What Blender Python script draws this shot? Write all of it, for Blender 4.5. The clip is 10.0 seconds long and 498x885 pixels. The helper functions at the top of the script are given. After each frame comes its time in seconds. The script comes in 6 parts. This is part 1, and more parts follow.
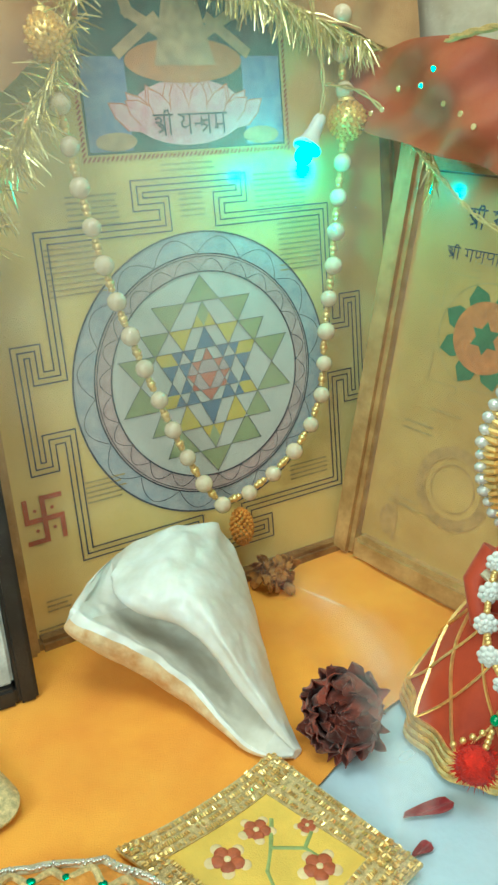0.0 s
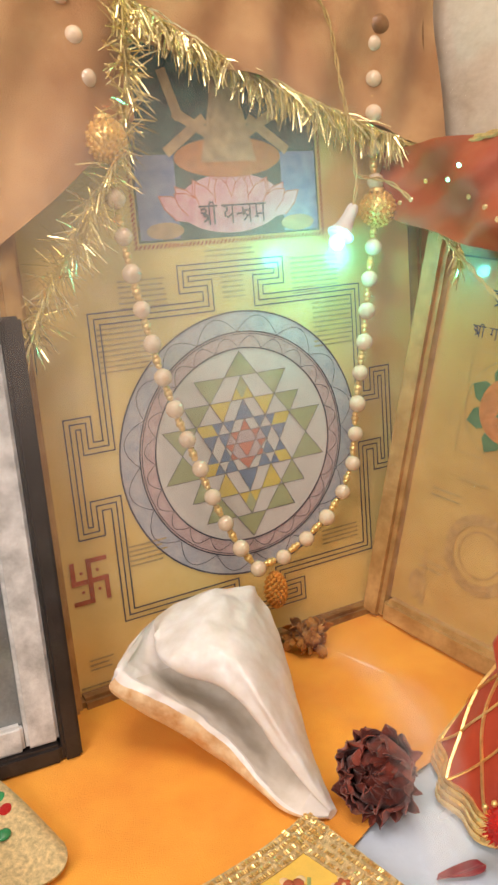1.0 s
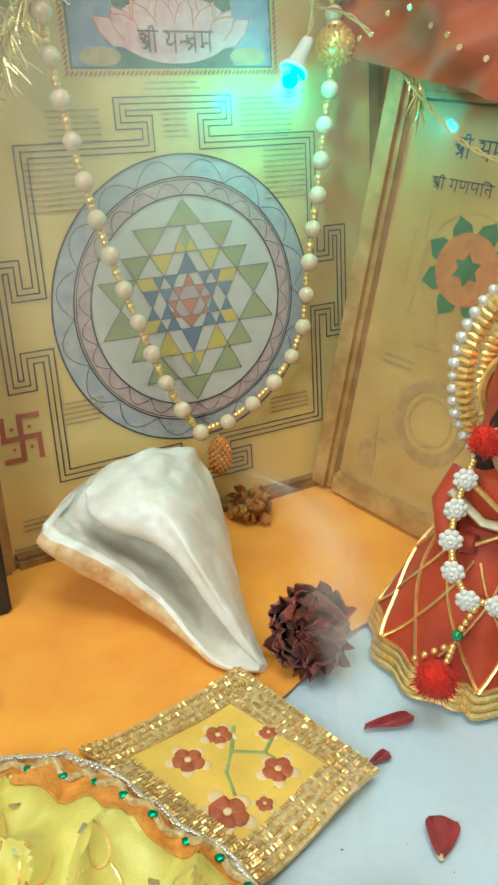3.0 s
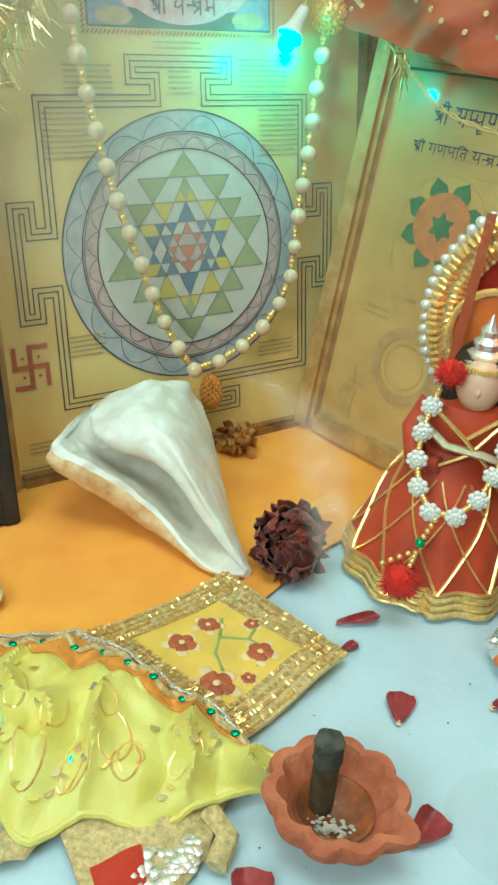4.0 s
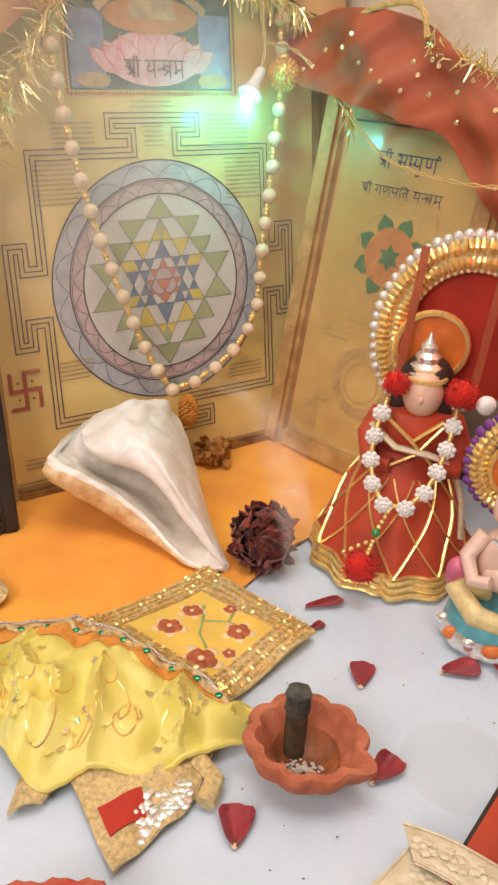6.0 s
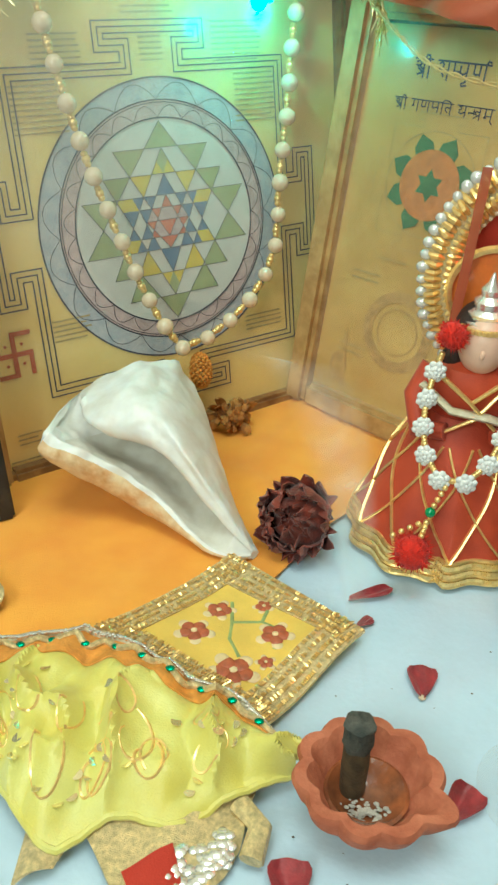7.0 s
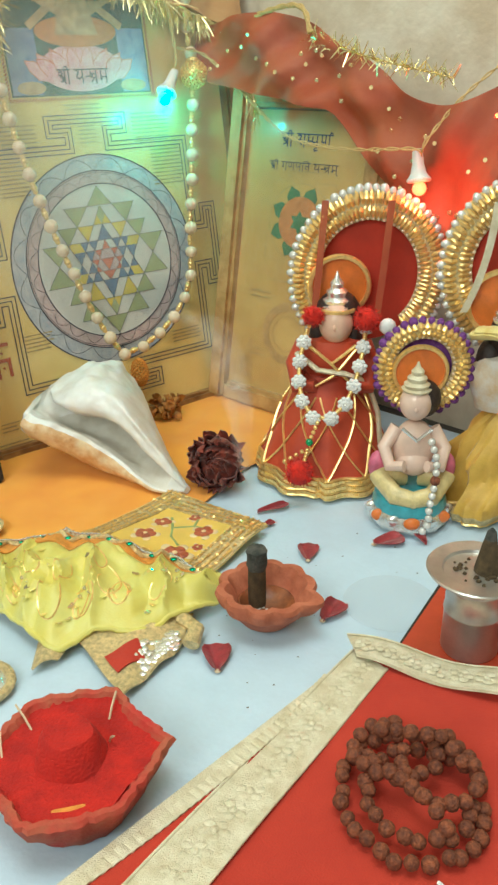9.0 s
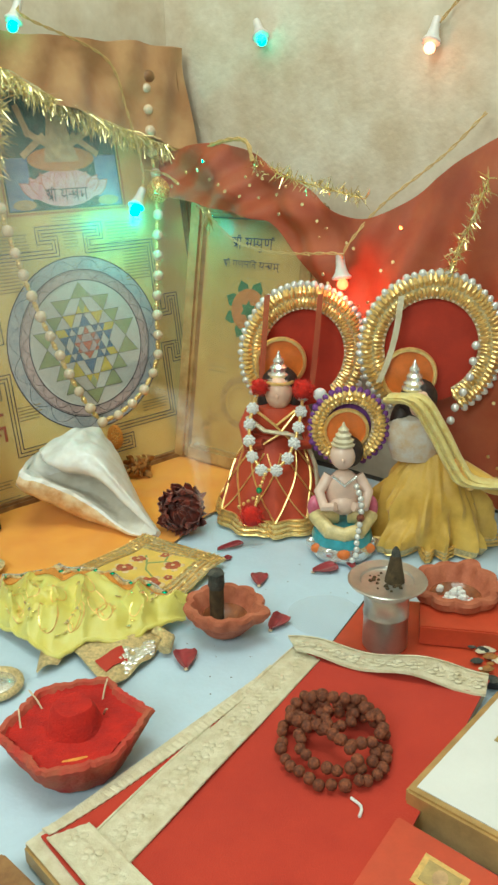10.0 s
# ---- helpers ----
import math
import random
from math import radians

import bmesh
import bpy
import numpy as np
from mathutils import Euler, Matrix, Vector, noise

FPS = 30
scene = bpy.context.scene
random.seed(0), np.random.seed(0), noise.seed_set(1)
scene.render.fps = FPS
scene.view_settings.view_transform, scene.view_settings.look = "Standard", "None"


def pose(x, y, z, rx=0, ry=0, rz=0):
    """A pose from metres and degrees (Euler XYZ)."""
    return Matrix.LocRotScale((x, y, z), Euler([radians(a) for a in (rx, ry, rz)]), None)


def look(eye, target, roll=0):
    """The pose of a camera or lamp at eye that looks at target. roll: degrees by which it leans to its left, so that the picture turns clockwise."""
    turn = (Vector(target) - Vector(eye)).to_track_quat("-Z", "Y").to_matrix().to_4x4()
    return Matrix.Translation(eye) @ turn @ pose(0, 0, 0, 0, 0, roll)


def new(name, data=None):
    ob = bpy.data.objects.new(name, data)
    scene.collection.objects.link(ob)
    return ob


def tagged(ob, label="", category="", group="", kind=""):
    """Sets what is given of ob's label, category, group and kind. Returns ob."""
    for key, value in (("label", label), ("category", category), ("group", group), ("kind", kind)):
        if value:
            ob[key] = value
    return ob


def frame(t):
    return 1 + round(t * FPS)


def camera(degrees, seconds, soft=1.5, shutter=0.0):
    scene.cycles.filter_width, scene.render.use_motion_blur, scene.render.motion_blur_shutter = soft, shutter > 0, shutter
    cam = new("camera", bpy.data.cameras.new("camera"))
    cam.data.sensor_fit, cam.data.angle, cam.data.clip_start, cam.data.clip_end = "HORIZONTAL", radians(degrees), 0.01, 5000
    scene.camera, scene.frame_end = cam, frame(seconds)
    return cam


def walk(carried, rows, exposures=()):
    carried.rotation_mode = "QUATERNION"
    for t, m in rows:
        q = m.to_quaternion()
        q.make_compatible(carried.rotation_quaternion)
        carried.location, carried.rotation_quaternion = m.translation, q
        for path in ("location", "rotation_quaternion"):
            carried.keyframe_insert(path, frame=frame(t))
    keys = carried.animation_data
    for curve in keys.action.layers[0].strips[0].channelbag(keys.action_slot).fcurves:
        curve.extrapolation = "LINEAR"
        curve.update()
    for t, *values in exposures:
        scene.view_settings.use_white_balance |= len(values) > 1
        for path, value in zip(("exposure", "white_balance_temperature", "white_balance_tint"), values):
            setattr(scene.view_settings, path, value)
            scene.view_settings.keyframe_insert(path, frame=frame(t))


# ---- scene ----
cam = camera(33.67, 10.0, soft=2.6)
PATH = [
    (0, (0.10527, 0.23128, 0.26338), (-0.10532, 1.11170, -0.16150), -0.21),
    (0.5, (0.11022, 0.22710, 0.26601), (-0.14192, 1.10735, -0.13595), -2.11),
    (1, (0.10102, 0.21256, 0.27848), (-0.13853, 1.11262, -0.08553), -0.33),
    (1.5, (0.10339, 0.20972, 0.26431), (-0.11803, 1.11088, -0.10835), 1.48),
    (2, (0.10747, 0.22578, 0.25881), (-0.10540, 1.09636, -0.18479), 1.45),
    (2.2, (0.12104, 0.22772, 0.24791), (-0.10992, 1.09778, -0.18758), -0.03),
    (3.5, (0.11680, 0.20827, 0.24377), (-0.06481, 1.07021, -0.22959), 2.72),
    (4, (0.12286, 0.17761, 0.24378), (-0.05031, 1.03651, -0.23819), 3.91),
    (4.5, (0.13055, 0.15208, 0.24668), (-0.02225, 1.01626, -0.23275), 3.60),
    (5, (0.13135, 0.13572, 0.25540), (-0.00922, 1.00578, -0.21708), 4.13),
    (5.5, (0.13567, 0.12483, 0.25528), (-0.00738, 1.00041, -0.20612), 3.46),
    (6, (0.13343, 0.12966, 0.25767), (-0.01554, 1.01102, -0.19068), 3.10),
    (7.3, (0.10880, 0.19373, 0.23077), (-0.04383, 1.03548, -0.28708), 0.27),
    (7.5, (0.11606, 0.18461, 0.22699), (-0.04640, 1.03353, -0.27593), -0.30),
    (8, (0.12959, 0.13156, 0.22871), (0.00259, 1.00773, -0.23625), -0.95),
    (8.5, (0.13767, 0.08511, 0.23640), (0.04916, 0.96832, -0.22414), 0.24),
    (9, (0.14563, 0.03950, 0.24788), (0.06102, 0.93903, -0.18070), -0.87),
    (9.5, (0.15578, -0.01774, 0.27070), (0.08810, 0.90631, -0.10554), -1.25),
    (10, (0.15798, -0.05886, 0.27769), (0.11525, 0.87670, -0.07289), -1.00),
]
# the coloured fairy lights blink, and the picture's tint follows them
SHADES = {"g": (0.0, 6450, -8), "h": (0.05, 5900, -24), "w": (0.0, 7700, 24), "i": (0.08, 5700, -30), "m": (-0.05, 6800, 0), "v": (-0.04, 8300, 36), "n": (-0.12, 6450, -14)}
TINTS = [(t, *SHADES[c]) for t, c in zip(
    (0, 0.5, 1, 1.5, 2, 2.2, 3.3, 3.5, 4, 4.5, 5, 5.5, 6, 6.2, 7.3, 7.6, 8, 8.5, 9, 9.5, 10), "hiwhwggwhwghwwhgvwgmn")]
walk(cam, [(t, look(eye, target, roll)) for t, eye, target, roll in PATH], exposures=TINTS)
scene.view_settings.exposure = 0.0

# ---- light ----
world = bpy.data.worlds.new("room_air")
world.use_nodes = True
world.node_tree.nodes["Background"].inputs[0].default_value = (1.0, 0.95, 0.88, 1)
world.node_tree.nodes["Background"].inputs[1].default_value = 0.25
scene.world = world


def area_lamp(name, eye, target, w, h, watts, colour):
    d = bpy.data.lights.new(name, "AREA")
    d.shape, d.size, d.size_y, d.energy, d.color = "RECTANGLE", w, h, watts, colour
    o = new(name, d)
    o.matrix_world = look(eye, target)
    return o


def point_lamp(name, at, watts, colour, radius=0.004):
    d = bpy.data.lights.new(name, "POINT")
    d.energy, d.color, d.shadow_soft_size = watts, colour, radius
    o = new(name, d)
    o.location = at
    return o


area_lamp("ceiling_lamp_light", (0.10, 0.14, 1.60), (0.06, 0.48, 0), 0.9, 0.6, 12.2, (0.97, 0.98, 1.0))
# unseen fill added at front left to brighten the upright prints
area_lamp("front_fill_light", (-0.35, -0.8, 1.0), (0.05, 0.5, 0.1), 0.7, 0.7, 12.4, (0.97, 0.98, 1.0))

# ---- materials ----
def mat(name, colour, rough=0.6, metal=0.0, vary=0.18, scale=120.0, bump=0.15, fine=900.0, second=None, coat=0.0,
        sheen=0.0, glow=None, glow_power=0.0, sheer=0.0, piece=0.0, sub=0.0, spec=0.5):
    m = bpy.data.materials.new(name)
    m.use_nodes = True
    nt = m.node_tree
    nodes, links = nt.nodes, nt.links
    b = nodes["Principled BSDF"]
    b.inputs["Roughness"].default_value = rough
    b.inputs["Metallic"].default_value = metal
    b.inputs["Coat Weight"].default_value = coat
    b.inputs["Sheen Weight"].default_value = sheen
    b.inputs["Specular IOR Level"].default_value = spec
    if sub:
        b.inputs["Subsurface Weight"].default_value = sub
        b.inputs["Subsurface Radius"].default_value = (0.004, 0.003, 0.002)
    tc = nodes.new("ShaderNodeTexCoord")
    n1 = nodes.new("ShaderNodeTexNoise")
    n1.inputs["Scale"].default_value, n1.inputs["Detail"].default_value, n1.inputs["Roughness"].default_value = scale, 5, 0.6
    n2 = nodes.new("ShaderNodeTexNoise")
    n2.inputs["Scale"].default_value, n2.inputs["Detail"].default_value = fine, 3
    links.new(tc.outputs["Object"], n1.inputs["Vector"])
    links.new(tc.outputs["Object"], n2.inputs["Vector"])
    ramp = nodes.new("ShaderNodeValToRGB")
    c = Vector(colour)
    other = Vector(second) if second else c * (1 - 2 * vary)
    ramp.color_ramp.elements[0].position, ramp.color_ramp.elements[1].position = 0.34, 0.66
    ramp.color_ramp.elements[0].color = (*other, 1)
    ramp.color_ramp.elements[1].color = (*c, 1)
    links.new(n1.outputs["Fac"], ramp.inputs["Fac"])
    hsv = nodes.new("ShaderNodeHueSaturation")
    links.new(ramp.outputs["Color"], hsv.inputs["Color"])
    ma = nodes.new("ShaderNodeMath")
    ma.operation = "MULTIPLY_ADD"
    links.new(n2.outputs["Fac"], ma.inputs[0])
    ma.inputs[1].default_value, ma.inputs[2].default_value = vary * 1.2, 1 - vary * 0.6
    if piece:
        info = nodes.new("ShaderNodeObjectInfo")
        mb = nodes.new("ShaderNodeMath")
        mb.operation = "MULTIPLY_ADD"
        links.new(info.outputs["Random"], mb.inputs[0])
        mb.inputs[1].default_value = piece
        links.new(ma.outputs[0], mb.inputs[2])
        links.new(mb.outputs[0], hsv.inputs["Value"])
    else:
        links.new(ma.outputs[0], hsv.inputs["Value"])
    links.new(hsv.outputs["Color"], b.inputs["Base Color"])
    if bump:
        bp = nodes.new("ShaderNodeBump")
        bp.inputs["Strength"].default_value, bp.inputs["Distance"].default_value = bump, 0.001
        links.new(n2.outputs["Fac"], bp.inputs["Height"])
        links.new(bp.outputs["Normal"], b.inputs["Normal"])
    if glow:
        b.inputs["Emission Color"].default_value = (*glow, 1)
        b.inputs["Emission Strength"].default_value = glow_power
    if sheer:
        out = nodes["Material Output"]
        tr = nodes.new("ShaderNodeBsdfTransparent")
        mix = nodes.new("ShaderNodeMixShader")
        mix.inputs[0].default_value = sheer
        links.new(b.outputs[0], mix.inputs[1])
        links.new(tr.outputs[0], mix.inputs[2])
        links.new(mix.outputs[0], out.inputs["Surface"])
    return m


M = dict(
    plaster=mat("plaster", (0.78, 0.71, 0.58), 0.8, vary=0.12, scale=22, fine=160, bump=0.6, second=(0.62, 0.51, 0.37)),
    room=mat("room_paint", (0.75, 0.72, 0.66), 0.9, vary=0.05, scale=5, bump=0.1),
    white_sheet=mat("white_sheet", (0.555, 0.69, 0.82), 0.5, vary=0.05, scale=26, fine=400, bump=0.15),
    orange=mat("orange_cloth", (0.90, 0.39, 0.045), 0.8, vary=0.07, scale=22, fine=1600, bump=0.35, sheen=0.25, second=(0.80, 0.29, 0.03)),
    wood=mat("frame_wood", (0.36, 0.19, 0.07), 0.45, vary=0.25, scale=70, fine=500, bump=0.3, second=(0.17, 0.07, 0.025), coat=0.2),
    wood_light=mat("light_wood", (0.58, 0.36, 0.15), 0.4, vary=0.2, scale=60, fine=500, bump=0.25, second=(0.34, 0.18, 0.06), coat=0.3),
    dark_wood=mat("dark_paint", (0.035, 0.03, 0.028), 0.45, vary=0.3, scale=60, bump=0.2, coat=0.2),
    chipped=mat("chipped_white", (0.74, 0.77, 0.76), 0.5, vary=0.1, scale=90, second=(0.40, 0.42, 0.41), bump=0.2),
    grey_glass=mat("grey_picture", (0.28, 0.31, 0.31), 0.15, vary=0.3, scale=25, bump=0.0, coat=0.6),
    paper=mat("yellow_print", (0.84, 0.63, 0.23), 0.42, vary=0.08, scale=16, fine=300, bump=0.05, second=(0.80, 0.53, 0.15), coat=0.25),
    paper_ochre=mat("ochre_print", (0.66, 0.42, 0.13), 0.42, vary=0.12, scale=14, fine=300, bump=0.05, second=(0.50, 0.28, 0.07), coat=0.25),
    ink=mat("dark_ink", (0.055, 0.05, 0.075), 0.45, vary=0.1, bump=0.0),
    ink_soft=mat("faded_ink", (0.55, 0.39, 0.15), 0.5, vary=0.2, bump=0.0),
    ink_red=mat("red_ink", (0.55, 0.11, 0.03), 0.45, vary=0.15, bump=0.0),
    p_white=mat("print_white", (0.72, 0.67, 0.60), 0.42, vary=0.05, bump=0.0),
    p_blue=mat("print_blue", (0.38, 0.41, 0.46), 0.42, vary=0.2, scale=160, bump=0.0, second=(0.56, 0.53, 0.52)),
    p_pink=mat("print_pink", (0.66, 0.47, 0.45), 0.42, vary=0.12, scale=200, bump=0.0),
    p_green=mat("print_green", (0.42, 0.45, 0.20), 0.42, vary=0.08, bump=0.0),
    p_yellow=mat("print_bright_yellow", (0.80, 0.58, 0.06), 0.42, vary=0.08, bump=0.0),
    p_navy=mat("print_steel_blue", (0.11, 0.20, 0.33), 0.42, vary=0.08, bump=0.0),
    p_red=mat("print_red", (0.68, 0.16, 0.07), 0.42, vary=0.08, bump=0.0),
    p_orange=mat("print_orange", (0.66, 0.24, 0.07), 0.42, vary=0.15, scale=200, bump=0.0),
    p_ring=mat("print_faded_ring", (0.56, 0.33, 0.11), 0.42, vary=0.15, scale=200, bump=0.0),
    p_teal=mat("print_teal", (0.05, 0.16, 0.13), 0.42, vary=0.3, scale=120, bump=0.0),
    p_sea=mat("print_sea", (0.14, 0.20, 0.36), 0.42, vary=0.3, scale=160, bump=0.0, second=(0.30, 0.36, 0.46)),
    p_lotus=mat("print_lotus", (0.74, 0.30, 0.34), 0.42, vary=0.2, scale=160, bump=0.0, second=(0.82, 0.50, 0.50)),
    p_leaf=mat("print_leaf", (0.10, 0.22, 0.09), 0.42, vary=0.15, bump=0.0),
    p_tan=mat("print_tan", (0.66, 0.42, 0.22), 0.42, vary=0.2, scale=160, bump=0.0),
    tan_cloth=mat("tan_cloth", (0.38, 0.18, 0.07), 0.8, vary=0.2, scale=25, fine=1400, bump=0.4, second=(0.56, 0.33, 0.15), sheen=0.2),
    pearl=mat("pearl", (0.74, 0.58, 0.40), 0.22, vary=0.06, scale=300, bump=0.0, coat=0.5, piece=0.12, sub=0.1),
    white_pearl=mat("white_pearl", (0.78, 0.77, 0.73), 0.15, 0.25, vary=0.12, bump=0.0, coat=0.6),
    gold=mat("gold", (0.98, 0.70, 0.28), 0.3, 0.72, vary=0.12, scale=400, bump=0.1, piece=0.15),
    gold_dull=mat("dull_gold_lace", (0.86, 0.67, 0.34), 0.33, 0.35, vary=0.22, scale=500, fine=2500, bump=0.6),
    gold_pale=mat("pale_gold_brocade", (0.80, 0.74, 0.57), 0.40, 0.25, vary=0.12, scale=160, fine=1800, bump=0.6, second=(0.64, 0.56, 0.38)),
    silver=mat("silver", (0.90, 0.89, 0.86), 0.22, 0.75, vary=0.1, scale=400, bump=0.1),
    steel=mat("steel", (0.66, 0.64, 0.60), 0.34, 0.85, vary=0.12, scale=60, fine=1500, bump=0.1),
    tinsel=mat("tinsel", (0.96, 0.86, 0.50), 0.22, 0.8, vary=0.25, scale=200, bump=0.0, second=(0.80, 0.70, 0.34)),
    shell=mat("shell_white", (0.84, 0.84, 0.82), 0.42, vary=0.06, scale=50, fine=260, bump=0.18, second=(0.70, 0.66, 0.60), coat=0.15, sub=0.15),
    # mouth's own beige, deepened so the hollow's shade sits in the colour
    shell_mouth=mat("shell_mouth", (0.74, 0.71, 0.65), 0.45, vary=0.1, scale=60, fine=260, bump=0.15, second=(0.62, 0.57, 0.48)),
    sequin=mat("sequin", (1.0, 0.86, 0.52), 0.18, 0.85, vary=0.05, bump=0.0, piece=0.2),
    shell_out=mat("shell_outside", (0.82, 0.66, 0.42), 0.5, vary=0.15, scale=90, fine=400, bump=0.3, second=(0.60, 0.32, 0.13)),
    rose=mat("dried_rose", (0.24, 0.040, 0.022), 0.42, vary=0.3, scale=150, bump=0.4, fine=700, second=(0.085, 0.018, 0.013), piece=0.4, sheen=0.2),
    petal=mat("rose_petal", (0.36, 0.025, 0.035), 0.4, vary=0.25, scale=150, bump=0.2, fine=900, second=(0.18, 0.012, 0.02), sheen=0.3),
    petal_tip=mat("petal_tip", (0.80, 0.62, 0.42), 0.5, bump=0.1),
    dried=mat("dried_marigold", (0.48, 0.20, 0.04), 0.8, vary=0.3, scale=200, bump=0.5, second=(0.22, 0.10, 0.04)),
    terracotta=mat("terracotta", (0.50, 0.16, 0.085), 0.75, vary=0.2, scale=90, fine=600, bump=0.5, second=(0.34, 0.085, 0.04)),
    oily=mat("oily_clay", (0.36, 0.11, 0.04), 0.25, vary=0.3, scale=80, fine=400, bump=0.3, second=(0.14, 0.05, 0.025), coat=0.5),
    ash=mat("ash", (0.62, 0.58, 0.52), 0.95, vary=0.2, scale=300, bump=0.8, fine=900),
    char=mat("burnt_incense", (0.035, 0.04, 0.035), 0.95, vary=0.35, scale=200, bump=0.9, fine=700, second=(0.10, 0.095, 0.08)),
    incense=mat("incense", (0.10, 0.065, 0.03), 0.9, vary=0.25, scale=200, bump=0.6, fine=700),
    dusty_clay=mat("dusty_clay", (0.42, 0.11, 0.06), 0.85, vary=0.25, scale=60, fine=500, bump=0.6, second=(0.48, 0.03, 0.025)),
    kumkum=mat("red_powder", (0.56, 0.018, 0.012), 0.95, vary=0.2, scale=90, fine=900, bump=0.9, second=(0.38, 0.014, 0.012)),
    velvet=mat("red_velvet", (0.50, 0.036, 0.016), 0.85, vary=0.12, scale=30, fine=1500, bump=0.3, sheen=0.12, second=(0.43, 0.026, 0.012)),
    red_dress=mat("red_dress", (0.56, 0.068, 0.022), 0.55, vary=0.15, scale=40, fine=1800, bump=0.3, sheen=0.1, second=(0.40, 0.04, 0.015)),
    red_back=mat("red_backing", (0.50, 0.035, 0.014), 0.7, vary=0.12, scale=40, fine=1500, bump=0.2, sheen=0.1),
    chunri=mat("sheer_red_net", (0.50, 0.12, 0.045), 0.6, vary=0.15, scale=30, fine=1800, bump=0.2, sheer=0.28, second=(0.40, 0.065, 0.025)),
    pom=mat("red_pompom", (0.72, 0.02, 0.010), 0.9, vary=0.2, scale=300, bump=0.6, fine=1200, sheen=0.1),
    yellow_dress=mat("yellow_dress", (0.76, 0.49, 0.10), 0.45, vary=0.18, scale=50, fine=1500, bump=0.3, sheen=0.2, second=(0.55, 0.32, 0.05)),
    lemon=mat("lemon_satin", (0.70, 0.66, 0.20), 0.33, vary=0.10, scale=60, fine=1600, bump=0.25, sheen=0.1, second=(0.68, 0.58, 0.12)),
    orange_trim=mat("orange_trim", (0.80, 0.33, 0.06), 0.6, vary=0.15, scale=200, bump=0.4),
    scarf=mat("pale_yellow_scarf", (0.80, 0.70, 0.30), 0.45, vary=0.15, scale=140, fine=1500, bump=0.4, second=(0.70, 0.52, 0.16), sheen=0.2),
    pale_blouse=mat("pale_blouse", (0.66, 0.62, 0.58), 0.5, vary=0.15, scale=120, bump=0.3, second=(0.60, 0.42, 0.24)),
    yellow_silk=mat("yellow_silk", (0.84, 0.56, 0.10), 0.5, vary=0.08, scale=60, fine=1500, bump=0.2, sheen=0.2),
    clay_skin=mat("painted_clay", (0.84, 0.54, 0.40), 0.4, vary=0.08, scale=100, bump=0.05, coat=0.2),
    pink_skin=mat("pale_painted_clay", (0.80, 0.58, 0.48), 0.35, vary=0.06, scale=100, bump=0.05, coat=0.3),
    hair=mat("dark_hair", (0.04, 0.022, 0.018), 0.5, vary=0.3, scale=300, bump=0.5),
    pink=mat("pink_paint", (0.75, 0.18, 0.30), 0.4, coat=0.2),
    cream=mat("cream_paint", (0.82, 0.66, 0.32), 0.4, coat=0.2),
    cyan=mat("cyan_paint", (0.10, 0.52, 0.62), 0.35, coat=0.3),
    orange_paint=mat("orange_paint", (0.84, 0.21, 0.04), 0.4, vary=0.1, coat=0.2),
    purple=mat("purple_trim", (0.20, 0.05, 0.28), 0.6, vary=0.2, scale=300, bump=0.5),
    white_bead=mat("white_bead", (0.84, 0.84, 0.82), 0.35, vary=0.05, bump=0.0, coat=0.2),
    green_bead=mat("green_bead", (0.01, 0.30, 0.10), 0.2, coat=0.5, bump=0.0),
    green_sequin=mat("green_sequin", (0.02, 0.45, 0.25), 0.15, 0.8, bump=0.0),
    rudraksha=mat("rudraksha", (0.26, 0.072, 0.028), 0.7, vary=0.3, scale=500, fine=1200, bump=1.0, second=(0.10, 0.028, 0.015), piece=0.25),
    cord=mat("gold_cord", (0.66, 0.45, 0.18), 0.5, 0.2, vary=0.15, scale=500, bump=0.4),
    socket=mat("bulb_socket", (0.78, 0.74, 0.70), 0.35, vary=0.05, bump=0.0, sub=0.2),
    green_glow=mat("green_led", (0.2, 0.8, 0.7), 0.3, glow=(0.06, 1.0, 0.78), glow_power=5, bump=0.0),
    red_glow=mat("red_led", (0.9, 0.3, 0.2), 0.3, glow=(1.0, 0.10, 0.04), glow_power=6, bump=0.0),
    warm_glow=mat("warm_led", (1.0, 0.6, 0.5), 0.3, glow=(1.0, 0.30, 0.18), glow_power=5, bump=0.0),
    card=mat("white_card", (0.78, 0.78, 0.77), 0.4, vary=0.03, scale=30, bump=0.05),
    gold_card=mat("gold_card", (0.56, 0.36, 0.14), 0.4, 0.3, vary=0.15, scale=60, bump=0.1),
    red_card=mat("red_card", (0.58, 0.07, 0.03), 0.4, vary=0.08, scale=60, bump=0.05, coat=0.3),
    disc=mat("clear_plastic", (0.66, 0.67, 0.64), 0.25, vary=0.06, scale=40, bump=0.05, sheer=0.94),
    print_flower=mat("flower_print", (0.50, 0.12, 0.05), 0.5, vary=0.2, scale=300, bump=0.1),
    print_flower_white=mat("white_flower_print", (0.82, 0.62, 0.34), 0.5, vary=0.1, bump=0.1),
    print_stem=mat("stem_print", (0.36, 0.44, 0.16), 0.5, vary=0.2, bump=0.1),
)
GLASS = mat("clear_glass", (0.9, 0.9, 0.9), 0.16, sheer=0.965, bump=0.0)


# ---- shaping helpers ----
def thing(name, at, label, category, group="", kind=""):
    ob = new(name)
    ob.empty_display_size = 0.01
    ob.matrix_basis = at if isinstance(at, Matrix) else Matrix.Translation(at)
    return tagged(ob, label, category, group, kind)


